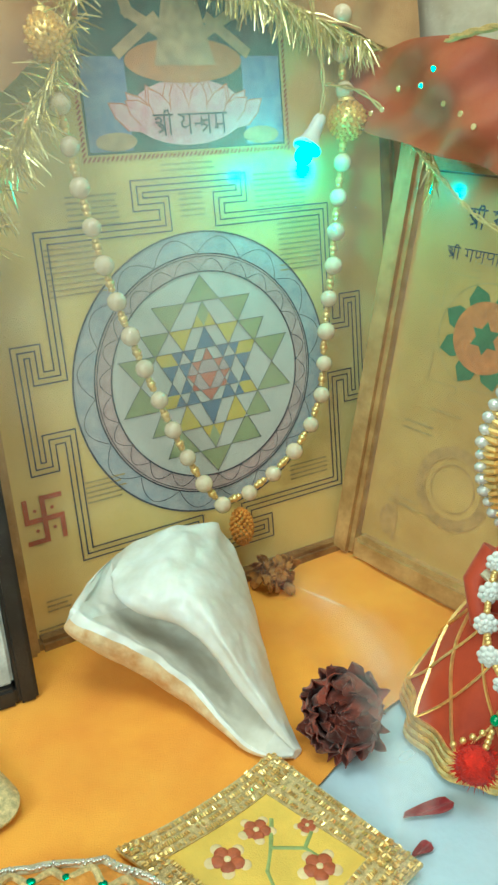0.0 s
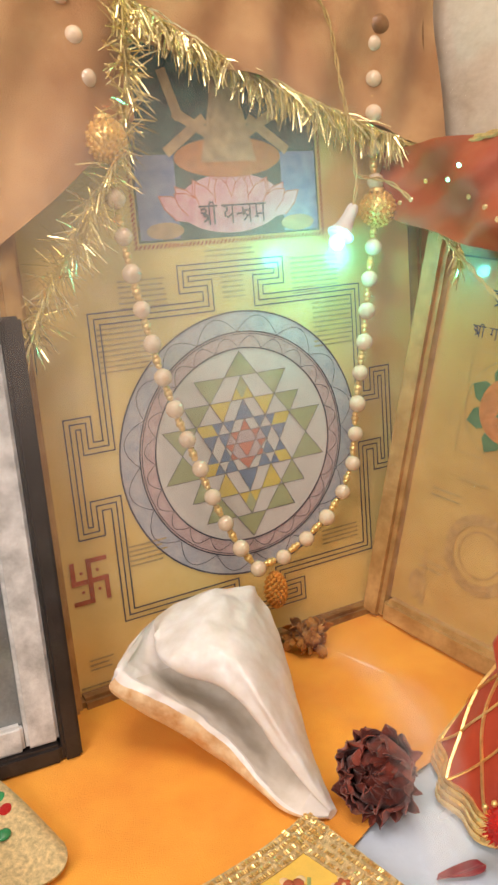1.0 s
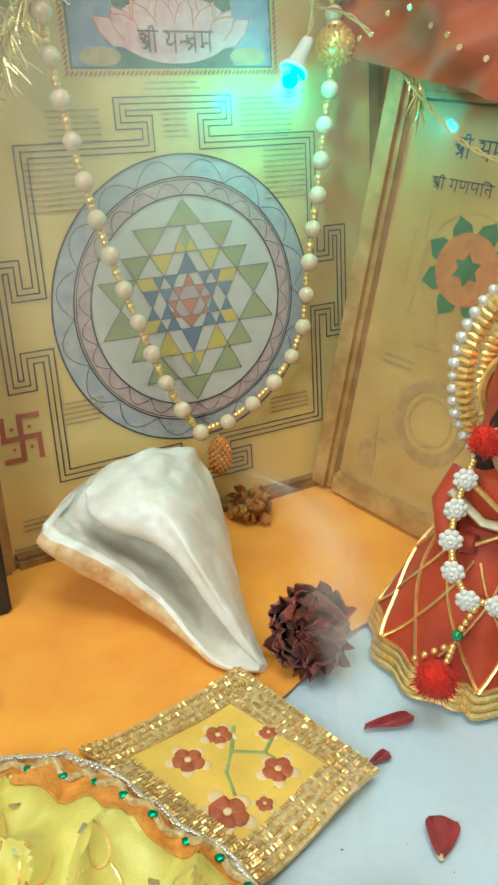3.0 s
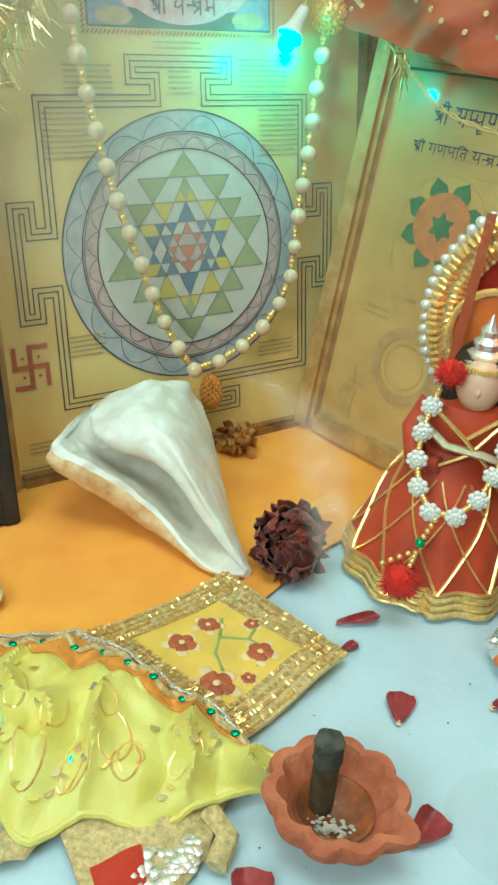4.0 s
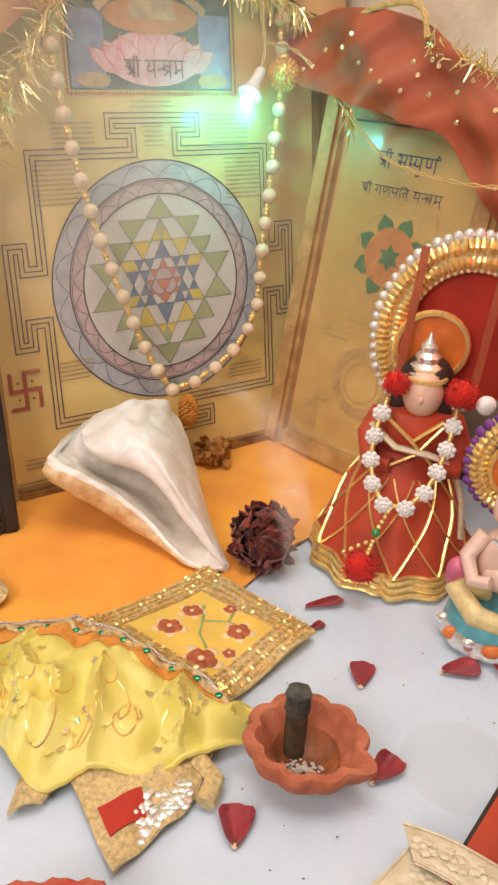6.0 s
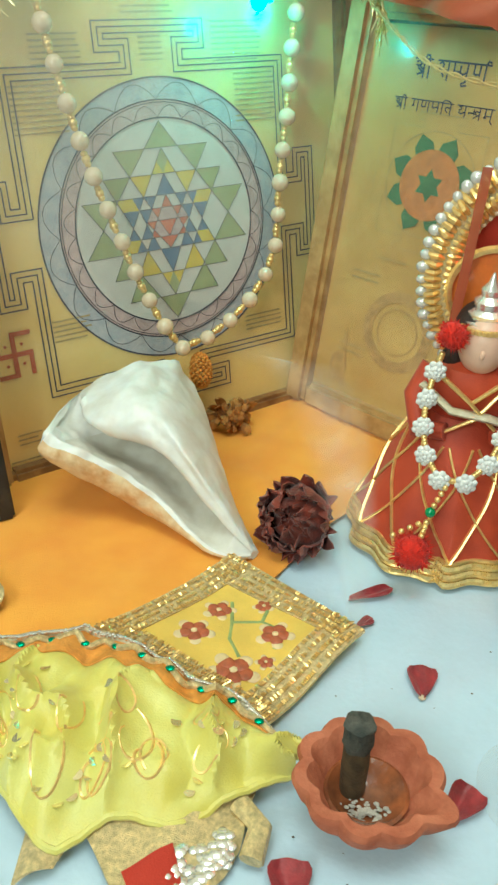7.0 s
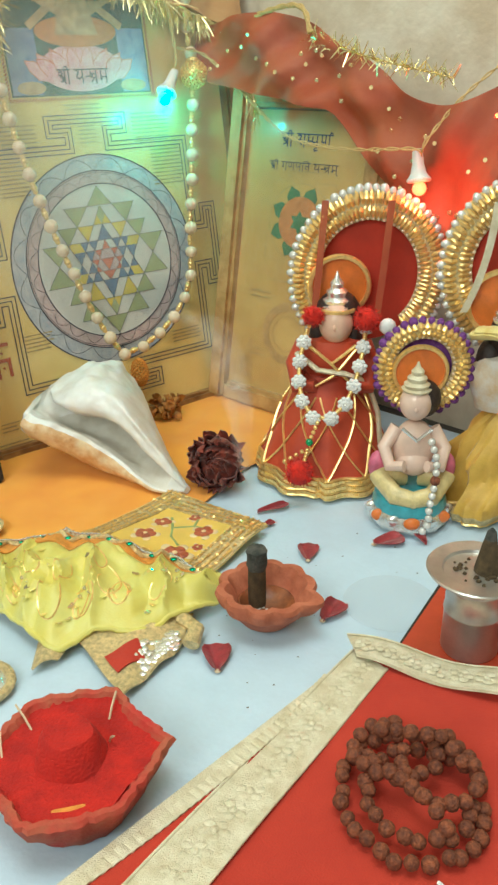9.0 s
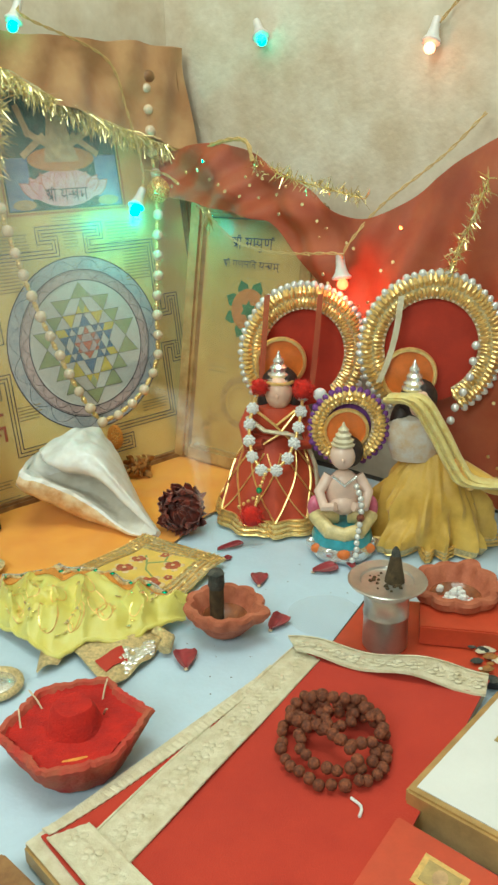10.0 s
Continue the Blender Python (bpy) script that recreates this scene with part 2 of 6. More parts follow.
def finish(bm, name, material, smooth=True):
    me = bpy.data.meshes.new(name)
    bm.to_mesh(me)
    bm.free()
    for m in (material if isinstance(material, (list, tuple)) else [material]):
        me.materials.append(M[m] if isinstance(m, str) else m)
    if smooth:
        me.shade_smooth()
        me.set_sharp_from_angle(angle=radians(40))
    return me


def part(name, bm, material, parent, label="", world=False, smooth=True):
    """One mesh under a thing or part; world: its points are given in the room's metres."""
    ob = new(name, finish(bm, name, material, smooth))
    ob.parent = parent
    if world and parent.type == "EMPTY":
        ob.matrix_parent_inverse = parent.matrix_basis.inverted()
    return tagged(ob, label)


def solo(name, bm, material, label, category, group="", kind="", smooth=True):
    return tagged(new(name, finish(bm, name, material, smooth)), label, category, group, kind)


def piece(name, mesh, parent, m, world=False):
    ob = new(name, mesh)
    ob.parent = parent
    if world and parent.type == "EMPTY":
        ob.matrix_parent_inverse = parent.matrix_basis.inverted()
    ob.matrix_basis = m
    return ob


def add_box(bm, size, m=Matrix(), bevel=0.0008):
    if not bevel:
        v = [bm.verts.new(m @ Vector((x * size[0] / 2, y * size[1] / 2, z * size[2] / 2))) for z in (-1, 1) for y in (-1, 1) for x in (-1, 1)]
        for q in ((0, 2, 3, 1), (4, 5, 7, 6), (0, 1, 5, 4), (2, 6, 7, 3), (0, 4, 6, 2), (1, 3, 7, 5)):
            bm.faces.new([v[i] for i in q])
        return bm
    vs = bmesh.ops.create_cube(bm, size=1, matrix=m @ Matrix.Diagonal((*size, 1)))["verts"]
    if bevel:
        es = list({e for v in vs for e in v.link_edges})
        bmesh.ops.bevel(bm, geom=es, offset=bevel, segments=2, affect="EDGES")
    return bm


def box(size, m=Matrix(), bevel=0.0008):
    return add_box(bmesh.new(), size, m, bevel)


def add_ball(bm, c, r, seg=12, squash=(1, 1, 1), mi=0):
    c, nv = Vector(c), max(4, seg * 2 // 3)
    rows = []
    for i in range(1, nv):
        t = math.pi * i / nv
        rows.append([bm.verts.new((c.x + r * squash[0] * math.sin(t) * math.cos(2 * math.pi * k / seg),
                                   c.y + r * squash[1] * math.sin(t) * math.sin(2 * math.pi * k / seg),
                                   c.z + r * squash[2] * math.cos(t))) for k in range(seg)])
    top, low = bm.verts.new((c.x, c.y, c.z + r * squash[2])), bm.verts.new((c.x, c.y, c.z - r * squash[2]))
    fs = []
    for a, d in zip(rows, rows[1:]):
        fs += [bm.faces.new((a[k], d[k], d[(k + 1) % seg], a[(k + 1) % seg])) for k in range(seg)]
    fs += [bm.faces.new((top, rows[0][k], rows[0][(k + 1) % seg])) for k in range(seg)]
    fs += [bm.faces.new((low, rows[-1][(k + 1) % seg], rows[-1][k])) for k in range(seg)]
    for f in fs:
        f.material_index = mi
    return bm


def ball(c, r, seg=12, squash=(1, 1, 1)):
    return add_ball(bmesh.new(), c, r, seg, squash)


def add_lathe(bm, profile, n=32, m=Matrix(), wob=None, mi=0):
    """profile: (radius, height) pairs; wob(angle, radius, height) scales the radius."""
    rings = []
    for r, h in profile:
        ring = []
        for k in range(n):
            a = 2 * math.pi * k / n
            q = r * (wob(a, r, h) if wob else 1)
            ring.append(bm.verts.new(m @ Vector((q * math.cos(a), q * math.sin(a), h))))
        rings.append(ring)
    for a, b in zip(rings, rings[1:]):
        for k in range(n):
            f = bm.faces.new((a[k], a[(k + 1) % n], b[(k + 1) % n], b[k]))
            f.material_index = mi
    if tuple(profile[0]) != tuple(profile[-1]):
        for ring, flip in ((rings[0], True), (rings[-1], False)):
            f = bm.faces.new(ring[::-1] if flip else ring)
            f.material_index = mi
    return bm


def lathe(profile, n=32, m=Matrix(), wob=None):
    return add_lathe(bmesh.new(), profile, n, m, wob)


def add_tube(bm, pts, r, n=8, closed=False, mi=0, flat=1.0):
    """A tube along pts; r: a radius or a function of 0..1."""
    pts = [Vector(p) for p in pts]
    rings, up = [], Vector((0.13, 0.21, 0.97))
    for i, p in enumerate(pts):
        a = pts[i - 1] if (i or closed) else p
        b = pts[(i + 1) % len(pts)] if (i + 1 < len(pts) or closed) else p
        d = (b - a).normalized()
        side = d.cross(up)
        side = side.normalized() if side.length > 1e-6 else Vector((1, 0, 0))
        up = side.cross(d).normalized()
        q = r(i / max(1, len(pts) - 1)) if callable(r) else r
        rings.append([bm.verts.new(p + q * (math.cos(t) * side + flat * math.sin(t) * up)) for t in (2 * math.pi * k / n for k in range(n))])
    for a, b in zip(rings, rings[1:] + ([rings[0]] if closed else [])):
        for k in range(n):
            f = bm.faces.new((a[k], a[(k + 1) % n], b[(k + 1) % n], b[k]))
            f.material_index = mi
    if not closed:
        for ring in (rings[0][::-1], rings[-1]):
            f = bm.faces.new(ring)
            f.material_index = mi
    return bm


def tube(pts, r, n=8, closed=False, flat=1.0):
    return add_tube(bmesh.new(), pts, r, n, closed, 0, flat)


def add_sheet(bm, f, nu, nv, thick=0.0, mi=0):
    """A surface f(a, b) for a, b in 0..1, thickened along its normals."""
    g = [[Vector(f(i / nu, j / nv)) for j in range(nv + 1)] for i in range(nu + 1)]
    def normal(i, j):
        du = g[min(i + 1, nu)][j] - g[max(i - 1, 0)][j]
        dv = g[i][min(j + 1, nv)] - g[i][max(j - 1, 0)]
        k = du.cross(dv)
        return k.normalized() if k.length > 1e-12 else Vector((0, 0, 1))
    top = [[bm.verts.new(g[i][j]) for j in range(nv + 1)] for i in range(nu + 1)]
    def face(*vs):
        f2 = bm.faces.new(vs)
        f2.material_index = mi
    for i in range(nu):
        for j in range(nv):
            face(top[i][j], top[i + 1][j], top[i + 1][j + 1], top[i][j + 1])
    if thick:
        low = [[bm.verts.new(g[i][j] - thick * normal(i, j)) for j in range(nv + 1)] for i in range(nu + 1)]
        for i in range(nu):
            for j in range(nv):
                face(low[i][j + 1], low[i + 1][j + 1], low[i + 1][j], low[i][j])
        rim = [(i, 0) for i in range(nu)] + [(nu, j) for j in range(nv)] + [(i, nv) for i in range(nu, 0, -1)] + [(0, j) for j in range(nv, 0, -1)]
        for (a, b), (c, d) in zip(rim, rim[1:] + rim[:1]):
            face(top[a][b], low[a][b], low[c][d], top[c][d])
    return bm


def sheet(f, nu, nv, thick=0.0):
    return add_sheet(bmesh.new(), f, nu, nv, thick)


def add_prism(bm, pts, low, high, m=Matrix(), mi=0):
    """An upright prism on a flat outline."""
    a = [bm.verts.new(m @ Vector((x, y, low))) for x, y in pts]
    b = [bm.verts.new(m @ Vector((x, y, high))) for x, y in pts]
    fs = [bm.faces.new(b), bm.faces.new(a[::-1])] + [bm.faces.new((a[i], a[(i + 1) % len(a)], b[(i + 1) % len(a)], b[i])) for i in range(len(a))]
    for f in fs:
        f.material_index = mi
    return bm


def prism(pts, low, high, m=Matrix(), bevel=0.0):
    bm = add_prism(bmesh.new(), pts, low, high, m)
    bmesh.ops.recalc_face_normals(bm, faces=bm.faces)
    if bevel:
        bmesh.ops.bevel(bm, geom=list(bm.edges), offset=bevel, segments=2, affect="EDGES")
    return bm


def add_stroke(bm, pts, width, z, closed=False, rise=0.00012):
    """An inked line of that width on the local x-y plane, at height z."""
    n = len(pts)
    for i in range(n if closed else n - 1):
        a, b = Vector(pts[i]), Vector(pts[(i + 1) % n])
        d = (b - a)
        if d.length < 1e-9:
            continue
        d = d.normalized() * width / 2
        s = Vector((-d.y, d.x))
        q = [a - d + s, a - d - s, b + d - s, b + d + s]
        bm.faces.new([bm.verts.new((p.x, p.y, z + rise * (i % 2) * 0.2)) for p in q])
    return bm


def add_poly(bm, pts, z, mi=0):
    f = bm.faces.new([bm.verts.new((x, y, z)) for x, y in pts])
    if f.normal.z < 0:
        f.normal_flip()
    f.material_index = mi
    return f


def circle(cx, cy, r, n=64, ry=None):
    return [(cx + r * math.cos(2 * math.pi * k / n), cy + (ry or r) * math.sin(2 * math.pi * k / n)) for k in range(n)]


def add_ring(bm, r0, r1, z, n=96, c=(0, 0)):
    a = [bm.verts.new((c[0] + r0 * math.cos(2 * math.pi * k / n), c[1] + r0 * math.sin(2 * math.pi * k / n), z)) for k in range(n)]
    b = [bm.verts.new((c[0] + r1 * math.cos(2 * math.pi * k / n), c[1] + r1 * math.sin(2 * math.pi * k / n), z)) for k in range(n)]
    for k in range(n):
        bm.faces.new((a[k], b[k], b[(k + 1) % n], a[(k + 1) % n]))
    return bm


def smooth_path(ctrl, step):
    """Points every step metres along a smooth curve through ctrl."""
    c = [Vector(p) for p in ctrl]
    c = [2 * c[0] - c[1]] + c + [2 * c[-1] - c[-2]]
    fine = []
    for i in range(1, len(c) - 2):
        p0, p1, p2, p3 = c[i - 1:i + 3]
        for k in range(24):
            t = k / 24
            fine.append(0.5 * (2 * p1 + (p2 - p0) * t + (2 * p0 - 5 * p1 + 4 * p2 - p3) * t * t + (3 * p1 - p0 - 3 * p2 + p3) * t ** 3))
    fine.append(c[-2])
    out, need = [fine[0]], step
    for a, b in zip(fine, fine[1:]):
        d = (b - a).length
        while need <= d:
            out.append(a.lerp(b, need / d))
            need += step
        need -= d
    return out


def bezier(t, *p):
    p = [Vector(q) for q in p]
    while len(p) > 1:
        p = [a.lerp(b, t) for a, b in zip(p, p[1:])]
    return p[0]


def stand(x, y, z, yaw, lean):
    """The pose of an upright panel: local x along it, local y up it, local z out of it."""
    a, b = radians(yaw), radians(lean)
    u = Vector((math.cos(a), math.sin(a), 0))
    nh = Vector((math.sin(a), -math.cos(a), 0))
    v = Vector((0, 0, 1)) * math.cos(b) - nh * math.sin(b)
    n = u.cross(v)
    m = Matrix((u, v, n)).transposed().to_4x4()
    m.translation = (x, y, z)
    return m


def rnd(a, b):
    return random.uniform(a, b)

# ---- room ----
PANEL = stand(-0.00545, 0.60999, 0.11569, 44, 9)
FRAME2 = stand(0.0575, 0.6465, 0.001, -34, 10)
FRAME3 = stand(-0.0555, 0.4905, 0.001, 40, 12)


def wall(name, x, y, yaw, left, right, label):
    m = stand(x, y, -0.75, yaw, 0)
    bm = box((left + right, 2.6, 0.06), m @ Matrix.Translation(((right - left) / 2, 1.3, -0.03)), 0)
    return solo(name, bm, "plaster", label, "wall", kind="structure")


wall("wall_left", -0.047, 0.653, 44, 1.9, 0.36, "beige mottled plaster wall behind the framed prints")
wall("wall_right", 0.09, 0.725, -34, 0.22, 2.2, "beige mottled plaster wall behind the dolls")
for nm, at, turn, w in (("wall_back", (0.3, -1.7, 0.55), 0, 5.0), ("wall_side", (2.0, -0.3, 0.55), 90, 4.0), ("wall_far", (-1.55, -0.5, 0.55), 90, 3.4)):
    solo(nm, box((w, 0.06, 2.6), Matrix.Translation(at) @ Matrix.Rotation(radians(turn), 4, "Z"), 0), "room", "plain pale painted wall", "wall", kind="structure")
solo("floor", box((6, 5, 0.05), Matrix.Translation((0.2, -0.3, -0.775)), 0), "room", "plain pale floor", "floor", kind="structure")
solo("ceiling", box((6, 5, 0.05), Matrix.Translation((0.2, -0.3, 1.875)), 0), "room", "plain pale ceiling", "ceiling", kind="structure")

table = thing("altar_table", (0.15, 0.35, -0.75), "altar table covered with a white sheet", "table")
part("tabletop", prism([(-0.6, -0.25), (0.75, -0.25), (0.75, 0.2), (0.093, 0.715), (-0.5, 0.145)], -0.03, -0.0012), "dark_wood", table, world=True)
for x, y in ((-0.5, -0.2), (0.65, -0.2), (0.65, 0.2), (-0.4, 0.15)):
    part("leg", box((0.05, 0.05, 0.72), Matrix.Translation((x, y, -0.39)), 0.003), "dark_wood", table, world=True)


def ripple(x, y, k=1.0):
    return 0.0008 * k * (noise.noise(Vector((x * 18, y * 18, 0.3))) + 0.6 * noise.noise(Vector((x * 45, y * 30, 1.7))))


def quad(a, b, p00, p10, p11, p01):
    return Vector(p00).lerp(Vector(p10), a).lerp(Vector(p01).lerp(Vector(p11), a), b)


def white(a, b):
    p = quad(a, b, (-0.25, -0.1), (0.45, -0.1), (0.42, 0.46), (-0.25, 0.46))
    return (p.x, p.y, ripple(p.x, p.y, 0.25) - 0.0006)


solo("white_sheet", sheet(white, 60, 50, 0.0005), "white_sheet", "white paper sheet spread flat on the altar table", "sheet")


def white_far(a, b):
    p = quad(a, b, (-0.2, 0.455), (0.42, 0.455), (0.36, 0.5), (0.09, 0.70))
    return (p.x, p.y, -0.0009)


solo("white_sheet", sheet(white_far, 10, 10, 0.0005), "white_sheet", "white paper sheet under the dolls", "sheet")


def orange_cloth(a, b):
    edge = quad(a, b, (-0.21, 0.36), (0.022, 0.368), (0.135, 0.585), (-0.075, 0.585))
    far = quad(a, b, (-0.21, 0.36), (0.022, 0.368), (0.150, 0.612), (0.055, 0.668))
    p = edge.lerp(far, 0.5 + 0.5 * b)
    x, y = p.x, p.y
    fold = 0.0016 * math.exp(-((x + y * 0.45 - 0.26) / 0.012) ** 2) + 0.0013 * math.exp(-((x - 0.3 * y + 0.115) / 0.010) ** 2) + 0.0014 * math.exp(-((x * 0.6 + y - 0.575) / 0.009) ** 2)
    rim = 0.0015 * math.sin(b * 19) * a ** 8
    return (x + rim, y, 0.0016 + ripple(x, y, 1.0) + fold)


solo("orange_cloth", sheet(orange_cloth, 90, 90, 0.0008), "orange", "bright orange cotton cloth laid under the conch", "cloth")

# ---- large framed yantra print ----
pr = thing("framed_print", PANEL, "yellow yantra print in a worn wooden frame, leaning on the wall", "picture")
part("backing_board", box((0.25, 0.346, 0.008), Matrix.Translation((0.004, 0.057, -0.0095)), 0.001), "wood", pr)
part("print_sheet", box((0.226, 0.336, 0.003), Matrix.Translation((0.003, 0.055, -0.0036)), 0), "paper", pr)
part("frame_side", box((0.011, 0.352, 0.014), Matrix.Translation((-0.1145, 0.057, 0.000)), 0.002), "wood_light", pr)
part("frame_side", box((0.010, 0.352, 0.014), Matrix.Translation((0.1215, 0.057, 0.000)), 0.002), "wood", pr)
part("frame_bottom", box((0.2245, 0.008, 0.012), Matrix.Translation((0.0035, -0.115, 0.000)), 0.002), "wood", pr)
part("frame_top", box((0.2245, 0.012, 0.012), Matrix.Translation((0.0035, 0.227, 0.000)), 0.002), "wood", pr)

Z = -0.0019
for r0, r1, mt, dz in ((0.0, 0.0523, "p_white", 0.0), (0.0523, 0.0610, "p_pink", 0.0), (0.0610, 0.0718, "p_blue", 0.0)):
    part("disc_print", add_ring(bmesh.new(), max(r0, 0.0001), r1, Z + dz), mt, pr)
bm = bmesh.new()
for r, w in ((0.0718, 0.0009), (0.0612, 0.0007), (0.0600, 0.0004), (0.0527, 0.0008)):
    add_ring(bm, r - w / 2, r + w / 2, Z + 0.0005)
for n, r, dep in ((16, 0.0614, 0.0085), (24, 0.0530, 0.0058)):
    for k in range(n):
        a0, a1 = 2 * math.pi * k / n, 2 * math.pi * (k + 1) / n
        arc = [((r + dep * math.sin(math.pi * t / 8)) * math.cos(a0 + (a1 - a0) * t / 8), (r + dep * math.sin(math.pi * t / 8)) * math.sin(a0 + (a1 - a0) * t / 8)) for t in range(9)]
        add_stroke(bm, arc, 0.00035, Z + 0.0005)
part("ring_lines", bm, "ink", pr)

# the nine interlocked triangles, cut into cells
RAD = 0.0512
U = RAD / 24
lev = {1: 6, 2: 12, 3: 17, 4: 20, 5: 23, 6: 27, 7: 30, 8: 36, 9: 42}
cut = {1: 3, 2: 4.5, 3: 0.6, 4: 16, 5: 18, 6: 16, 7: 0.6, 8: 4.5, 9: 3}
tip = {1: 27, 2: 42, 3: 48, 4: 36, 5: 30, 6: 12, 7: 0, 8: 6, 9: 17}
tris = []
for k in lev:
    half = math.sqrt(576 - (24 - lev[k]) ** 2) - cut[k]
    y0, y1 = (24 - lev[k]) * U, (24 - tip[k]) * U
    tris.append([Vector((-half * U, y0)), Vector((half * U, y0)), Vector((0, y1))])


def side_of(p, a, b):
    return (b.x - a.x) * (p.y - a.y) - (b.y - a.y) * (p.x - a.x)


def split(poly, a, b):
    d = [side_of(p, a, b) for p in poly]
    if min(d) > -1e-9 or max(d) < 1e-9:
        return [poly]
    halves = ([], [])
    for i, p in enumerate(poly):
        q, e, g = poly[(i + 1) % len(poly)], d[i], d[(i + 1) % len(poly)]
        if e >= 0:
            halves[0].append(p)
        if e <= 0:
            halves[1].append(p)
        if e * g < 0:
            x = p.lerp(q, e / (e - g))
            halves[0].append(x)
            halves[1].append(x)
    return [h for h in halves if len(h) > 2]


def inside(p, t):
    s = [side_of(p, t[i], t[(i + 1) % 3]) for i in range(3)]
    return min(s) > 0 or max(s) < 0


cells = [[Vector(p) for p in circle(0, 0, RAD * 1.004, 48)]]
for t in tris:
    for i in range(3):
        cells = [h for c in cells for h in split(c, t[i], t[(i + 1) % 3])]
fills = {k: bmesh.new() for k in ("p_green", "p_yellow", "p_navy", "p_red", "p_pink")}
for c in cells:
    mid = sum(c, Vector((0, 0))) / len(c)
    count = sum(inside(mid, t) for t in tris)
    rr = mid.length / RAD
    if count % 2:
        key = "p_green" if rr > 0.60 else "p_yellow" if rr > 0.42 else "p_navy" if rr > 0.24 else "p_red"
    elif count and rr < 0.2:
        key = "p_pink"
    else:
        continue
    add_poly(fills[key], [(p.x, p.y) for p in c], Z + 0.00025)
for key, b in fills.items():
    part("triangle_print", b, key, pr, smooth=False)
bm = bmesh.new()
for t in tris:
    add_stroke(bm, t, 0.0003, Z + 0.0006, closed=True)
part("triangle_lines", bm, "ink", pr, smooth=False)

# stepped border with four gates, three lines deep
bm = bmesh.new()
for k in range(3):
    e = 0.0028 * k
    half = [(0.079 - e, 0.079 - e), (0.0175 - e, 0.079 - e), (0.0175 - e, 0.0838 + e), (0.0305 - e, 0.0838 + e), (0.0305 - e, 0.0975 - e)]
    path = [(-x, y) for x, y in half] + half[::-1]
    for q in range(4):
        c, s = round(math.cos(q * math.pi / 2)), round(math.sin(q * math.pi / 2))
        add_stroke(bm, [(x * c - y * s, x * s + y * c) for x, y in path[:-1]] + [(path[-1][0] * c - path[-1][1] * s, path[-1][0] * s + path[-1][1] * c)], 0.0007, Z + 0.0006)
part("border_lines", bm, "ink", pr, smooth=False)
# swastika mark of the yantra, as printed
bm = bmesh.new()
sx, sy, w = -0.0945, -0.0523, 0.0085
add_stroke(bm, [(sx - w, sy), (sx + w, sy)], 0.0026, Z + 0.0004)
add_stroke(bm, [(sx, sy - w * 1.25), (sx, sy + w * 1.25)], 0.0026, Z + 0.0005)
for a, b in (((sx, sy + w * 1.25), (sx + w, sy + w * 1.25)), ((sx + w, sy), (sx + w, sy - w * 1.2)), ((sx, sy - w * 1.25), (sx - w, sy - w * 1.25)), ((sx - w, sy), (sx - w, sy + w * 1.2))):
    add_stroke(bm, [a, b], 0.0024, Z + 0.0006)
for a in (-1, 1):
    for b in (-1, 1):
        add_poly(bm, circle(sx + a * w * 0.5, sy + b * w * 0.6, 0.0009, 10), Z + 0.0006)
part("mark_print", bm, "ink_red", pr, smooth=False)
# unreadable small print as bars
for x0, x1, y0, n in ((-0.075, -0.048, 0.071, 9), (0.048, 0.0735, 0.071, 10), (-0.072, -0.052, -0.04, 5), (-0.062, -0.038, 0.0925, 6), (0.036, 0.066, 0.096, 8),
                      (-0.014, 0.014, 0.1035, 2), (-0.006, 0.006, 0.090, 5), (-0.100, -0.088, -0.095, 3), (-0.106, -0.084, -0.109, 1), (-0.105, -0.088, 0.088, 3), (0.045, 0.07, -0.06, 4)):
    bm = bmesh.new()
    for k in range(n):
        x = x0
        while x < x1 - 0.002:
            ww = rnd(0.0015, 0.005)
            add_stroke(bm, [(x, y0 - 0.0026 * k), (min(x + ww, x1), y0 - 0.0026 * k)], 0.0009, Z + 0.0004)
            x += ww + 0.0012
    part("small_print", bm, "ink_soft", pr, smooth=False)
# picture on top: sea, lotus seat and a plain pale shape
part("picture_print", prism([(-0.0485, 0.1095), (0.0555, 0.1095), (0.0555, 0.219), (-0.0485, 0.219)], Z - 0.0002, Z + 0.0002), "p_teal", pr, smooth=False)
for x0, x1 in ((-0.0475, -0.0265), (0.0335, 0.0545)):
    bm = bmesh.new()
    add_poly(bm, [(x0, 0.1105), (x1, 0.1105), (x1, 0.150), (x0, 0.150)], Z + 0.0004)
    part("sea_print", bm, "p_sea", pr, smooth=False)
bm = bmesh.new()
add_poly(bm, circle(0.0035, 0.126, 0.030, 30, 0.0145), Z + 0.0005)
lines = bmesh.new()
for row, (count, spread, length) in enumerate(((9, 0.034, 0.023), (6, 0.026, 0.019))):
    for k in range(count):
        f = 2 * k / (count - 1) - 1
        bx, by = 0.0035 + f * spread * 0.62, 0.1175 + 0.003 * row
        lean = f * 0.95
        leaf = [(bx + u * math.cos(lean) + v * math.sin(lean), by + v * math.cos(lean) - u * math.sin(lean)) for u, v in ((0, 0), (0.0048, length * 0.4), (0.0036, length * 0.75), (0, length), (-0.0036, length * 0.75), (-0.0048, length * 0.4))]
        add_poly(bm, leaf, Z + 0.00052 + 0.00001 * k + 0.0001 * row)
        add_stroke(lines, leaf[1:], 0.0005, Z + 0.00056 + 0.00001 * k + 0.0001 * row)
part("petal_lines", lines, "p_red", pr, smooth=False)
part("lotus_print", bm, "p_lotus", pr, smooth=False)
bm = bmesh.new()
